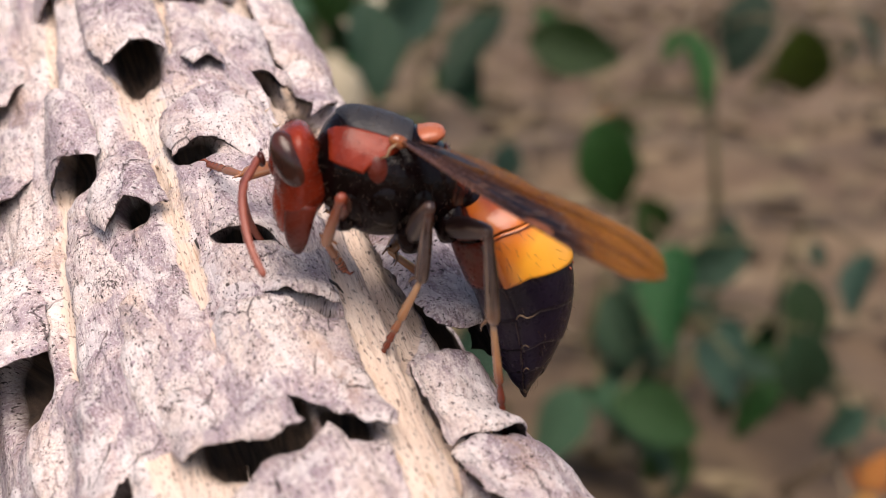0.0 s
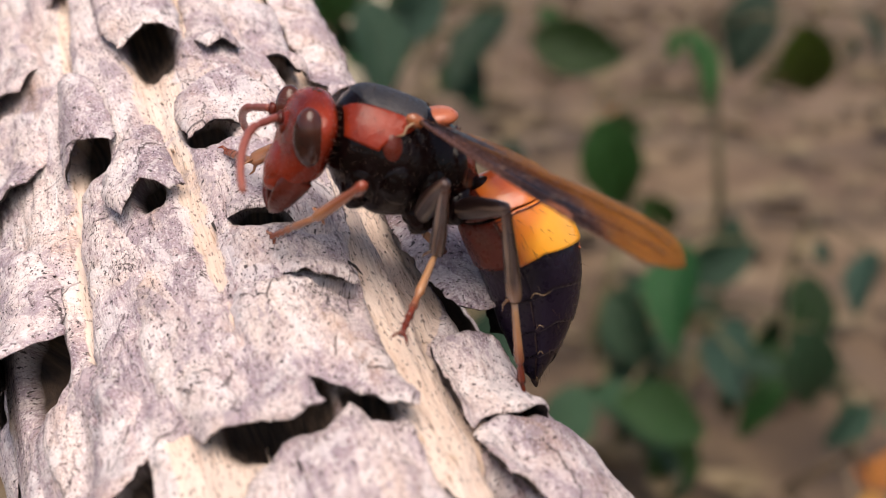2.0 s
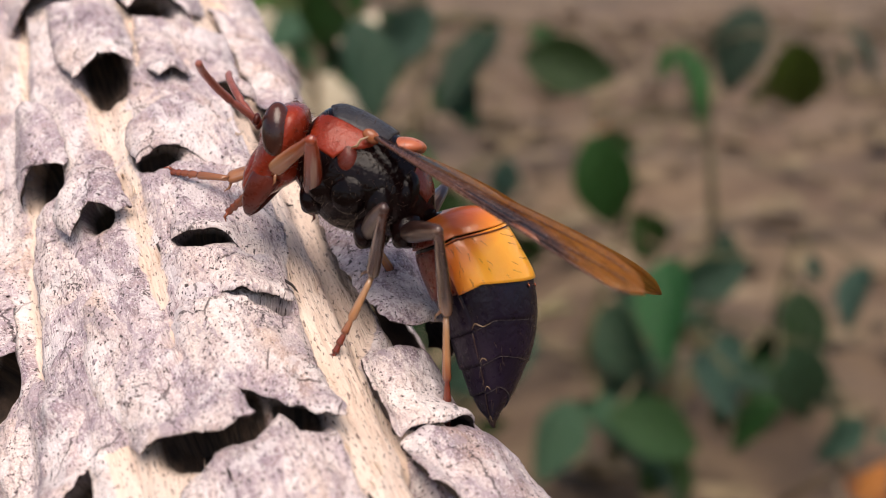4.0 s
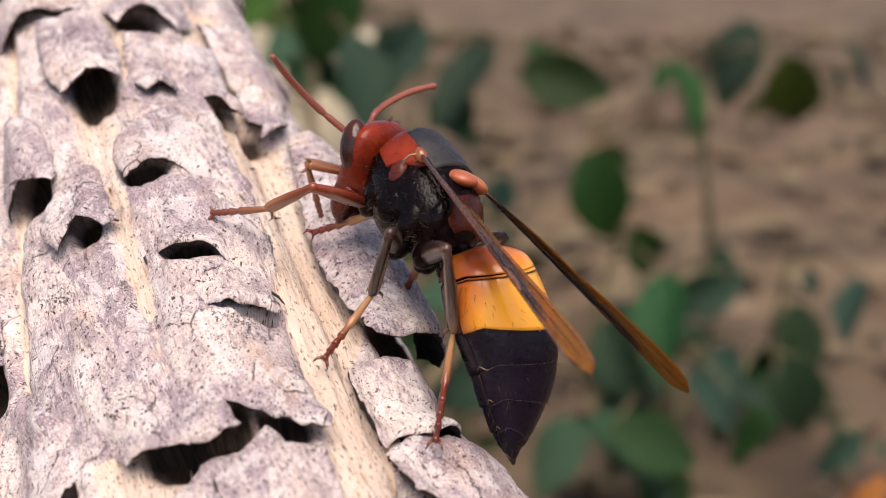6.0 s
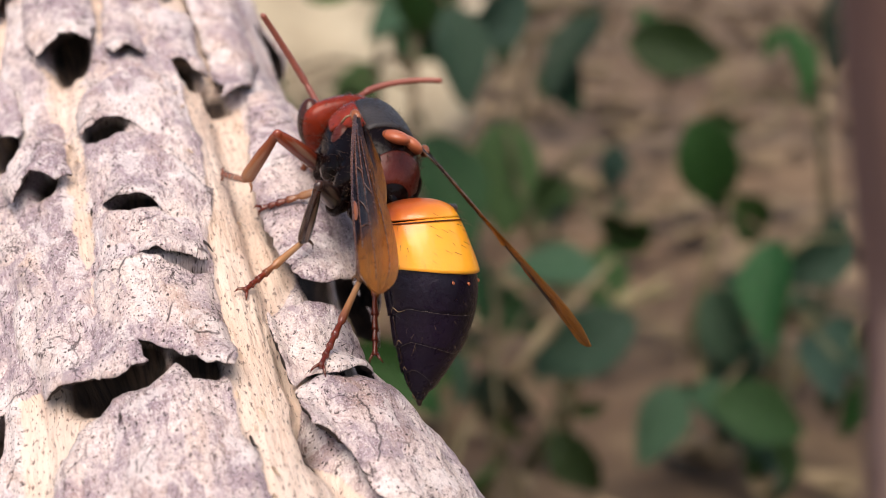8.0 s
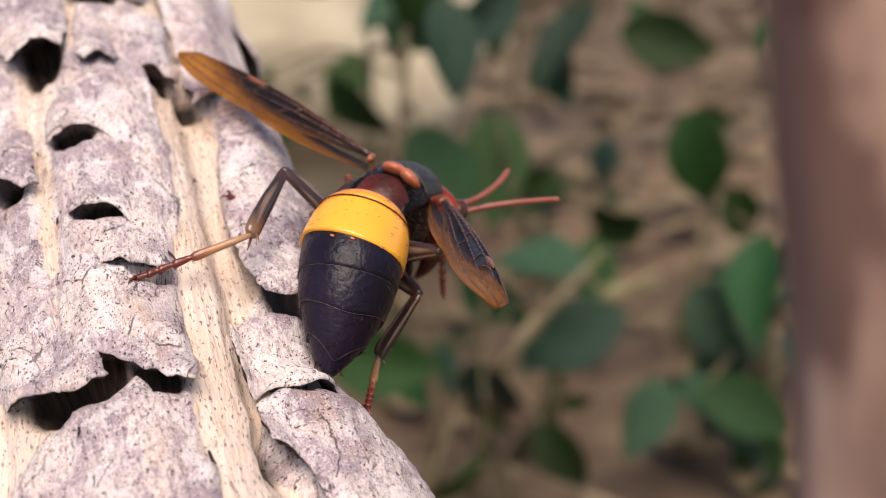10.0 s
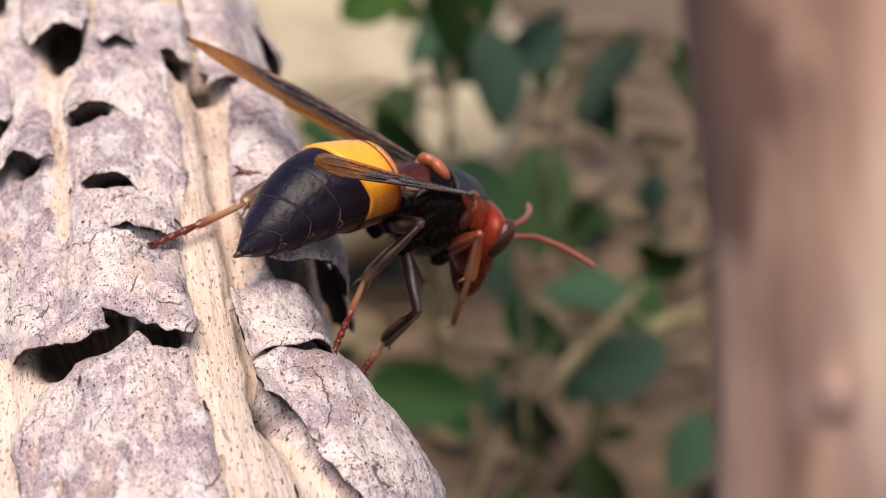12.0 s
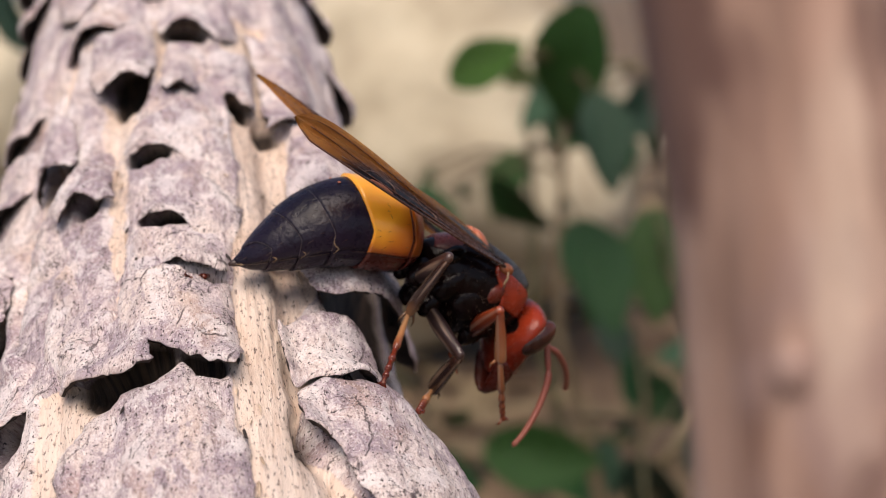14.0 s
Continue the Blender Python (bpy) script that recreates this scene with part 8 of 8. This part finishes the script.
    walk(legs["RF"][2], [
        (0, pose(0.00876, -0.00658, -0.00318, 37.2, 6.4, -61.1)),
        (0.5, pose(0.00605, -0.00735, -0.00267, 24.4, 7.3, -52.9)),
        (1, pose(0.00834, -0.00757, -0.00204, 46.5, 3.0, -70.4)),
        (1.5, pose(0.00874, -0.00702, -0.00170, 44.0, 0.7, -71.3)),
        (2, pose(0.00820, -0.00619, -0.00357, 33.3, 5.5, -73.2)),
        (2.5, pose(0.00879, -0.00522, -0.00419, 36.6, 6.3, -64.4)),
        (3, pose(0.00808, -0.00677, -0.00354, 25.3, -0.1, -50.5)),
        (3.62, pose(0.00881, -0.00575, -0.00396, 27.8, 7.1, -39.5)),
        (4.25, pose(0.00993, -0.00314, -0.00476, 38.0, 24.0, -11.6)),
        (4.88, pose(0.01026, -0.00030, -0.00525, 57.1, 36.2, 23.9)),
        (5.5, pose(0.01014, 0.00096, -0.00536, 68.1, 37.9, 41.5)),
        (5.67, pose(0.00975, 0.00124, -0.00502, 74.1, 31.5, -6.0)),
        (5.83, pose(0.00937, 0.00152, -0.00469, 83.6, 30.7, -52.0)),
        (6, pose(0.00898, 0.00180, -0.00436, 90.9, 36.1, -98.9)),
        (6.5, pose(0.00810, 0.00148, -0.00305, 110.9, 51.2, -93.6)),
        (7, pose(0.00731, 0.00136, -0.00239, 160.1, 58.9, -76.8)),
        (7.25, pose(0.00728, 0.00098, -0.00187, -173.5, 71.8, -79.8)),
        (7.5, pose(0.00724, 0.00060, -0.00135, -106.3, 82.2, -41.0)),
        (8, pose(0.00655, 0.00072, -0.00118, -136.4, 80.8, -60.7)),
        (8.5, pose(0.00529, 0.00018, -0.00085, -154.9, 76.2, -77.8)),
        (9, pose(0.00472, -0.00121, -0.00055, -143.7, 69.8, -75.1)),
        (9.5, pose(0.00520, -0.00232, -0.00050, -149.8, 62.0, -66.9)),
        (10, pose(0.00564, -0.00275, -0.00049, -169.6, 59.0, -61.9)),
        (10.17, pose(0.00480, -0.00419, -0.00158, 152.5, 45.3, -50.7)),
        (10.33, pose(0.00396, -0.00563, -0.00266, 117.9, 38.3, -32.3)),
        (10.5, pose(0.00312, -0.00708, -0.00375, 83.5, 40.4, -12.7)),
        (10.75, pose(0.00393, -0.00609, -0.00284, 86.2, 38.1, 20.1)),
        (11, pose(0.00474, -0.00510, -0.00193, 86.9, 34.9, 51.7)),
        (11.5, pose(0.00245, -0.00359, -0.00345, 141.4, 39.2, 54.1)),
        (12, pose(0.00312, -0.00464, -0.00324, 106.1, 47.6, 28.8)),
        (12.5, pose(0.00350, -0.00391, -0.00271, 110.9, 57.8, 59.3)),
        (13, pose(0.00339, -0.00489, -0.00313, 113.6, 49.2, 44.6)),
        (13.5, pose(0.00425, -0.00382, -0.00257, 90.7, 55.4, 47.2)),
        (14, pose(0.00400, -0.00485, -0.00298, 86.0, 33.3, 16.8)),
    ])
    walk(legs["RM"][0], [
        (0, pose(-0.00170, -0.00162, -0.00340, 66.1, -29.0, -77.8)),
        (0.5, pose(-0.00170, -0.00162, -0.00340, 53.4, -35.9, -82.7)),
        (1, pose(-0.00170, -0.00162, -0.00340, 65.0, -35.3, -90.0)),
        (1.5, pose(-0.00170, -0.00162, -0.00340, 59.4, -40.8, -84.5)),
        (2, pose(-0.00170, -0.00162, -0.00340, 73.2, -40.9, -82.8)),
        (2.5, pose(-0.00170, -0.00162, -0.00340, 119.0, -36.0, -82.2)),
        (3, pose(-0.00170, -0.00162, -0.00340, 82.6, -45.9, -87.5)),
        (3.62, pose(-0.00170, -0.00162, -0.00340, 82.8, -48.0, -82.1)),
        (4.25, pose(-0.00170, -0.00162, -0.00340, 85.3, -52.8, -71.3)),
        (4.88, pose(-0.00170, -0.00162, -0.00340, 90.9, -57.1, -62.5)),
        (5.5, pose(-0.00170, -0.00162, -0.00340, 94.4, -58.5, -59.2)),
        (6, pose(-0.00170, -0.00162, -0.00340, 77.3, -45.9, -48.5)),
        (6.5, pose(-0.00170, -0.00162, -0.00340, 82.4, -42.1, -48.5)),
        (7, pose(-0.00170, -0.00162, -0.00340, 83.6, -40.9, -41.1)),
        (7.5, pose(-0.00170, -0.00162, -0.00340, 81.6, -35.2, -43.2)),
        (8, pose(-0.00170, -0.00162, -0.00340, 83.1, -38.6, -42.6)),
        (8.5, pose(-0.00170, -0.00162, -0.00340, 106.8, -48.2, -60.5)),
        (9, pose(-0.00170, -0.00162, -0.00340, 145.1, -27.7, -114.8)),
        (9.5, pose(-0.00170, -0.00162, -0.00340, 162.1, -4.4, -121.5)),
        (10, pose(-0.00170, -0.00162, -0.00340, 167.3, 1.4, -119.5)),
        (10.25, pose(-0.00170, -0.00162, -0.00340, -175.5, 24.9, -102.3)),
        (10.5, pose(-0.00170, -0.00162, -0.00340, -146.0, 40.0, -72.9)),
        (11, pose(-0.00170, -0.00162, -0.00340, -155.1, 51.3, -74.4)),
        (11.5, pose(-0.00170, -0.00162, -0.00340, -149.9, 50.6, -65.7)),
        (12, pose(-0.00170, -0.00162, -0.00340, -144.4, 44.5, -70.5)),
        (12.5, pose(-0.00170, -0.00162, -0.00340, -156.0, 40.9, -87.1)),
        (13, pose(-0.00170, -0.00162, -0.00340, -155.8, 30.9, -78.3)),
        (13.5, pose(-0.00170, -0.00162, -0.00340, -149.0, 25.5, -66.0)),
        (14, pose(-0.00170, -0.00162, -0.00340, -132.9, 14.7, -62.9)),
    ])
    walk(legs["RM"][1], [
        (0, pose(-0.00076, -0.00598, -0.00093, 71.9, 32.7, 28.6)),
        (0.5, pose(-0.00118, -0.00571, -0.00041, 70.4, 46.4, 19.4)),
        (1, pose(-0.00170, -0.00578, -0.00046, 65.7, 35.7, 13.4)),
        (1.5, pose(-0.00133, -0.00546, -0.00007, 63.6, 43.4, 17.6)),
        (2, pose(-0.00122, -0.00544, -0.00006, 68.9, 39.1, 41.1)),
        (2.5, pose(-0.00114, -0.00570, -0.00040, 45.2, -4.9, 46.3)),
        (3, pose(-0.00155, -0.00516, 0.00026, 48.9, 23.7, 17.0)),
        (3.62, pose(-0.00123, -0.00499, 0.00039, 47.4, 25.8, 23.6)),
        (4.25, pose(-0.00071, -0.00453, 0.00066, 43.3, 28.5, 37.0)),
        (4.88, pose(-0.00042, -0.00407, 0.00088, 38.2, 28.4, 49.1)),
        (5.5, pose(-0.00034, -0.00390, 0.00095, 35.9, 27.4, 54.3)),
        (6, pose(0.00065, -0.00427, 0.00027, 55.5, 34.6, 63.7)),
        (6.5, pose(0.00081, -0.00445, 0.00002, 59.0, 30.9, 70.8)),
        (7, pose(0.00120, -0.00415, -0.00006, 57.9, 27.6, 75.6)),
        (7.5, pose(0.00134, -0.00447, -0.00046, 62.5, 24.2, 70.6)),
        (8, pose(0.00123, -0.00431, -0.00022, 65.3, 31.3, 84.8)),
        (8.5, pose(-0.00002, -0.00457, 0.00040, 63.0, 44.3, 105.6)),
        (9, pose(-0.00359, -0.00571, -0.00103, 57.6, 53.1, 98.8)),
        (9.5, pose(-0.00436, -0.00595, -0.00301, 74.3, 71.5, 130.5)),
        (10, pose(-0.00421, -0.00605, -0.00352, 117.3, 75.6, 178.8)),
        (10.25, pose(-0.00238, -0.00570, -0.00510, -20.7, 76.9, 54.8)),
        (10.5, pose(-0.00055, -0.00535, -0.00668, -45.3, 53.0, 44.8)),
        (11, pose(-0.00084, -0.00469, -0.00738, -40.6, 66.1, 47.6)),
        (11.5, pose(-0.00037, -0.00457, -0.00734, -36.9, 58.0, 57.7)),
        (12, pose(-0.00048, -0.00504, -0.00698, -34.9, 43.6, 57.2)),
        (12.5, pose(-0.00151, -0.00547, -0.00674, -24.9, 43.0, 59.0)),
        (13, pose(-0.00081, -0.00590, -0.00602, -30.2, 45.7, 66.1)),
        (13.5, pose(0.00017, -0.00582, -0.00560, -46.0, 49.7, 61.2)),
        (14, pose(0.00055, -0.00600, -0.00470, -58.5, 33.8, 59.6)),
    ])
    walk(legs["RM"][2], [
        (0, pose(0.00313, -0.00385, -0.00378, 82.0, 10.9, -111.1)),
        (0.5, pose(0.00225, -0.00450, -0.00422, 66.2, -0.8, -111.9)),
        (1, pose(0.00246, -0.00478, -0.00353, 77.1, 1.8, -114.7)),
        (1.5, pose(0.00232, -0.00430, -0.00368, 73.4, -2.3, -111.2)),
        (2, pose(0.00187, -0.00275, -0.00339, 95.1, 8.3, -112.1)),
        (2.25, pose(0.00218, -0.00233, -0.00167, 119.6, 23.0, -117.4)),
        (2.5, pose(0.00249, -0.00191, 0.00004, 146.7, 38.4, -115.4)),
        (3, pose(0.00307, -0.00375, -0.00185, 106.8, 11.4, -110.6)),
        (3.62, pose(0.00312, -0.00309, -0.00190, 104.6, 18.0, -99.8)),
        (3.83, pose(0.00307, -0.00264, -0.00188, 70.3, 18.3, -88.3)),
        (4.04, pose(0.00303, -0.00219, -0.00187, 35.9, 24.8, -78.8)),
        (4.25, pose(0.00298, -0.00174, -0.00185, -0.0, 35.2, -74.7)),
        (4.56, pose(0.00280, -0.00116, -0.00174, -25.9, 41.1, -58.4)),
        (4.88, pose(0.00262, -0.00057, -0.00163, -52.4, 52.0, -45.3)),
        (5.5, pose(0.00239, -0.00010, -0.00147, -46.2, 58.3, -28.7)),
        (6, pose(0.00257, -0.00038, -0.00273, 17.7, 55.4, 8.9)),
        (6.5, pose(0.00230, -0.00018, -0.00269, 22.3, 55.5, 15.0)),
        (7, pose(0.00236, 0.00038, -0.00250, 20.0, 54.3, 15.3)),
        (7.5, pose(0.00294, 0.00007, -0.00262, 46.0, 52.6, 45.2)),
        (8, pose(0.00164, 0.00017, -0.00296, 51.1, 52.2, 62.9)),
        (8.5, pose(-0.00104, -0.00094, -0.00328, 64.6, 48.1, 107.9)),
        (9, pose(-0.00408, -0.00259, -0.00524, 104.8, 39.7, 153.6)),
        (9.5, pose(-0.00545, -0.00468, -0.00801, 143.1, 20.9, -166.4)),
        (10, pose(-0.00552, -0.00602, -0.00863, 153.1, 18.9, -155.9)),
        (10.5, pose(0.00170, -0.00311, -0.01089, -156.0, 12.6, -143.9)),
        (11, pose(0.00060, -0.00311, -0.01220, -160.8, 5.2, -149.7)),
        (11.5, pose(0.00113, -0.00221, -0.01181, -157.3, 7.2, -146.9)),
        (12, pose(0.00159, -0.00183, -0.01061, -164.8, 19.8, -140.2)),
        (12.5, pose(0.00048, -0.00216, -0.01033, -170.6, 17.7, -137.7)),
        (13, pose(0.00068, -0.00254, -0.00979, -163.6, 12.6, -124.2)),
        (13.5, pose(0.00182, -0.00283, -0.00962, -156.8, 15.8, -118.2)),
        (14, pose(0.00276, -0.00223, -0.00763, -136.2, 18.6, -116.3)),
    ])
    walk(legs["RH"][0], [
        (0, pose(-0.00374, -0.00128, -0.00238, 36.3, -19.0, -89.7)),
        (0.5, pose(-0.00374, -0.00128, -0.00238, 23.3, -24.1, -94.0)),
        (1, pose(-0.00374, -0.00128, -0.00238, 32.0, -25.4, -99.1)),
        (1.5, pose(-0.00374, -0.00128, -0.00238, 29.5, -28.3, -95.6)),
        (2, pose(-0.00374, -0.00128, -0.00238, 34.8, -28.3, -97.2)),
        (2.5, pose(-0.00374, -0.00128, -0.00238, 76.3, -26.8, -100.1)),
        (3, pose(-0.00374, -0.00128, -0.00238, 42.1, -34.2, -98.6)),
        (3.62, pose(-0.00374, -0.00128, -0.00238, 45.7, -35.4, -94.3)),
        (4.25, pose(-0.00374, -0.00128, -0.00238, 59.2, -38.3, -87.0)),
        (4.88, pose(-0.00374, -0.00128, -0.00238, 87.2, -41.3, -82.2)),
        (5.5, pose(-0.00374, -0.00128, -0.00238, 106.4, -42.5, -80.6)),
        (6, pose(-0.00374, -0.00128, -0.00238, 110.7, -31.6, -71.5)),
        (6.5, pose(-0.00374, -0.00128, -0.00238, 123.5, -27.2, -69.6)),
        (7, pose(-0.00374, -0.00128, -0.00238, 140.3, -27.2, -75.5)),
        (7.5, pose(-0.00374, -0.00128, -0.00238, -179.1, -23.0, -75.4)),
        (8, pose(-0.00374, -0.00128, -0.00238, -173.1, -25.7, -73.8)),
        (8.5, pose(-0.00374, -0.00128, -0.00238, -166.2, -32.8, -77.2)),
        (9, pose(-0.00374, -0.00128, -0.00238, 178.3, -35.7, -96.1)),
        (9.5, pose(-0.00374, -0.00128, -0.00238, 163.6, -28.8, -109.4)),
        (10, pose(-0.00374, -0.00128, -0.00238, 161.6, -25.0, -111.5)),
        (10.5, pose(-0.00374, -0.00128, -0.00238, -169.9, -14.8, -117.0)),
        (11, pose(-0.00374, -0.00128, -0.00238, 175.3, -12.9, -122.9)),
        (11.5, pose(-0.00374, -0.00128, -0.00238, 173.9, -11.3, -115.8)),
        (12, pose(-0.00374, -0.00128, -0.00238, 176.8, -11.7, -118.2)),
        (12.5, pose(-0.00374, -0.00128, -0.00238, 174.4, -11.7, -119.8)),
        (13, pose(-0.00374, -0.00128, -0.00238, 174.1, -20.8, -116.7)),
        (13.5, pose(-0.00374, -0.00128, -0.00238, -178.0, -18.6, -107.3)),
        (14, pose(-0.00374, -0.00128, -0.00238, -154.3, -19.5, -107.6)),
    ])
    walk(legs["RH"][1], [
        (0, pose(-0.00371, -0.00690, -0.00044, 122.6, 48.3, 54.4)),
        (0.5, pose(-0.00412, -0.00669, 0.00005, 141.3, 54.7, 62.8)),
        (1, pose(-0.00459, -0.00658, 0.00017, 124.7, 54.4, 46.3)),
        (1.5, pose(-0.00425, -0.00649, 0.00044, 131.3, 54.8, 56.5)),
        (2, pose(-0.00439, -0.00647, 0.00044, 133.9, 45.8, 64.4)),
        (2.5, pose(-0.00467, -0.00650, 0.00030, 86.7, 29.7, 44.8)),
        (3, pose(-0.00447, -0.00614, 0.00097, 110.3, 53.8, 43.1)),
        (3.62, pose(-0.00411, -0.00611, 0.00107, 109.9, 51.7, 51.2)),
        (4.25, pose(-0.00349, -0.00594, 0.00131, 102.2, 46.4, 65.7)),
        (4.88, pose(-0.00313, -0.00570, 0.00155, 79.2, 40.2, 77.2)),
        (5.5, pose(-0.00303, -0.00561, 0.00164, 62.3, 36.9, 81.8)),
        (6, pose(-0.00213, -0.00608, 0.00074, 61.7, 25.1, 92.5)),
        (6.5, pose(-0.00189, -0.00623, 0.00034, 50.6, 16.2, 94.4)),
        (7, pose(-0.00241, -0.00640, 0.00034, 42.6, 32.8, 110.2)),
        (7.5, pose(-0.00236, -0.00657, -0.00005, -1.1, 35.5, 104.4)),
        (8, pose(-0.00224, -0.00642, 0.00020, -7.8, 37.7, 104.4)),
        (8.5, pose(-0.00263, -0.00615, 0.00085, -15.8, 42.8, 99.5)),
        (9, pose(-0.00426, -0.00608, 0.00109, 1.9, 44.5, 84.2)),
        (9.5, pose(-0.00547, -0.00619, 0.00049, 19.1, 40.7, 75.2)),
        (10, pose(-0.00572, -0.00629, 0.00014, 21.5, 38.9, 74.4)),
        (10.5, pose(-0.00635, -0.00640, -0.00086, -18.5, 57.7, 49.8)),
        (11, pose(-0.00689, -0.00614, -0.00105, 9.0, 59.2, 63.8)),
        (11.5, pose(-0.00628, -0.00653, -0.00121, 10.5, 55.0, 71.6)),
        (12, pose(-0.00649, -0.00641, -0.00117, 5.6, 56.6, 65.9)),
        (12.5, pose(-0.00664, -0.00633, -0.00117, 8.9, 52.2, 66.1)),
        (13, pose(-0.00624, -0.00624, -0.00027, 11.0, 60.1, 70.8)),
        (13.5, pose(-0.00541, -0.00666, -0.00048, -4.1, 62.9, 69.7)),
        (14, pose(-0.00543, -0.00662, -0.00039, -32.6, 40.5, 59.0)),
    ])
    walk(legs["RH"][2], [
        (0, pose(-0.00114, -0.00332, -0.00540, 27.2, 23.1, -129.5)),
        (0.5, pose(-0.00236, -0.00329, -0.00536, 14.0, 16.2, -126.1)),
        (1, pose(-0.00192, -0.00379, -0.00522, 24.0, 17.1, -129.2)),
        (1.5, pose(-0.00214, -0.00330, -0.00497, 19.2, 17.4, -125.0)),
        (2, pose(-0.00239, -0.00230, -0.00431, 19.5, 23.7, -133.5)),
        (2.25, pose(-0.00149, -0.00237, -0.00365, 63.8, 23.5, -142.8)),
        (2.5, pose(-0.00059, -0.00244, -0.00298, 108.8, 29.4, -149.7)),
        (2.75, pose(-0.00110, -0.00295, -0.00368, 75.8, 16.4, -141.4)),
        (3, pose(-0.00161, -0.00346, -0.00438, 42.6, 9.7, -127.5)),
        (3.62, pose(-0.00153, -0.00291, -0.00413, 40.9, 14.4, -119.2)),
        (4.25, pose(-0.00162, -0.00177, -0.00349, 41.2, 26.6, -101.9)),
        (4.88, pose(-0.00201, -0.00077, -0.00273, 86.8, 39.7, -85.7)),
        (5.19, pose(-0.00214, -0.00056, -0.00254, 129.2, 43.6, -83.8)),
        (5.5, pose(-0.00227, -0.00036, -0.00235, 174.1, 45.5, -78.6)),
        (6, pose(-0.00239, -0.00008, -0.00208, 149.5, 46.4, -62.3)),
        (6.5, pose(-0.00239, 0.00012, -0.00150, 166.2, 51.5, -64.4)),
        (6.75, pose(-0.00336, -0.00052, -0.00238, 129.8, 58.9, -122.3)),
        (7, pose(-0.00433, -0.00117, -0.00325, 100.7, 45.9, -173.4)),
        (7.5, pose(-0.00370, -0.00135, -0.00391, 80.4, 40.0, -171.1)),
        (8, pose(-0.00355, -0.00134, -0.00385, 75.2, 41.0, -169.4)),
        (8.5, pose(-0.00343, -0.00135, -0.00366, 79.4, 43.5, -165.4)),
        (9, pose(-0.00378, -0.00137, -0.00355, 126.8, 45.7, -158.3)),
        (9.5, pose(-0.00419, -0.00133, -0.00383, 147.2, 44.4, -149.1)),
        (10, pose(-0.00433, -0.00132, -0.00402, 150.7, 43.0, -144.7)),
        (10.5, pose(-0.00406, -0.00369, -0.00646, 177.6, 25.6, -141.0)),
        (11, pose(-0.00539, -0.00310, -0.00674, 166.8, 28.9, -142.2)),
        (11.5, pose(-0.00508, -0.00292, -0.00664, 164.4, 31.4, -136.4)),
        (12, pose(-0.00500, -0.00308, -0.00671, 170.7, 34.7, -130.6)),
        (12.5, pose(-0.00499, -0.00261, -0.00641, 169.8, 37.0, -130.6)),
        (13, pose(-0.00515, -0.00312, -0.00601, 177.8, 34.4, -114.7)),
        (13.5, pose(-0.00437, -0.00383, -0.00638, 179.6, 33.2, -110.2)),
        (14, pose(-0.00284, -0.00230, -0.00470, -161.5, 38.6, -99.9)),
    ])


motions()
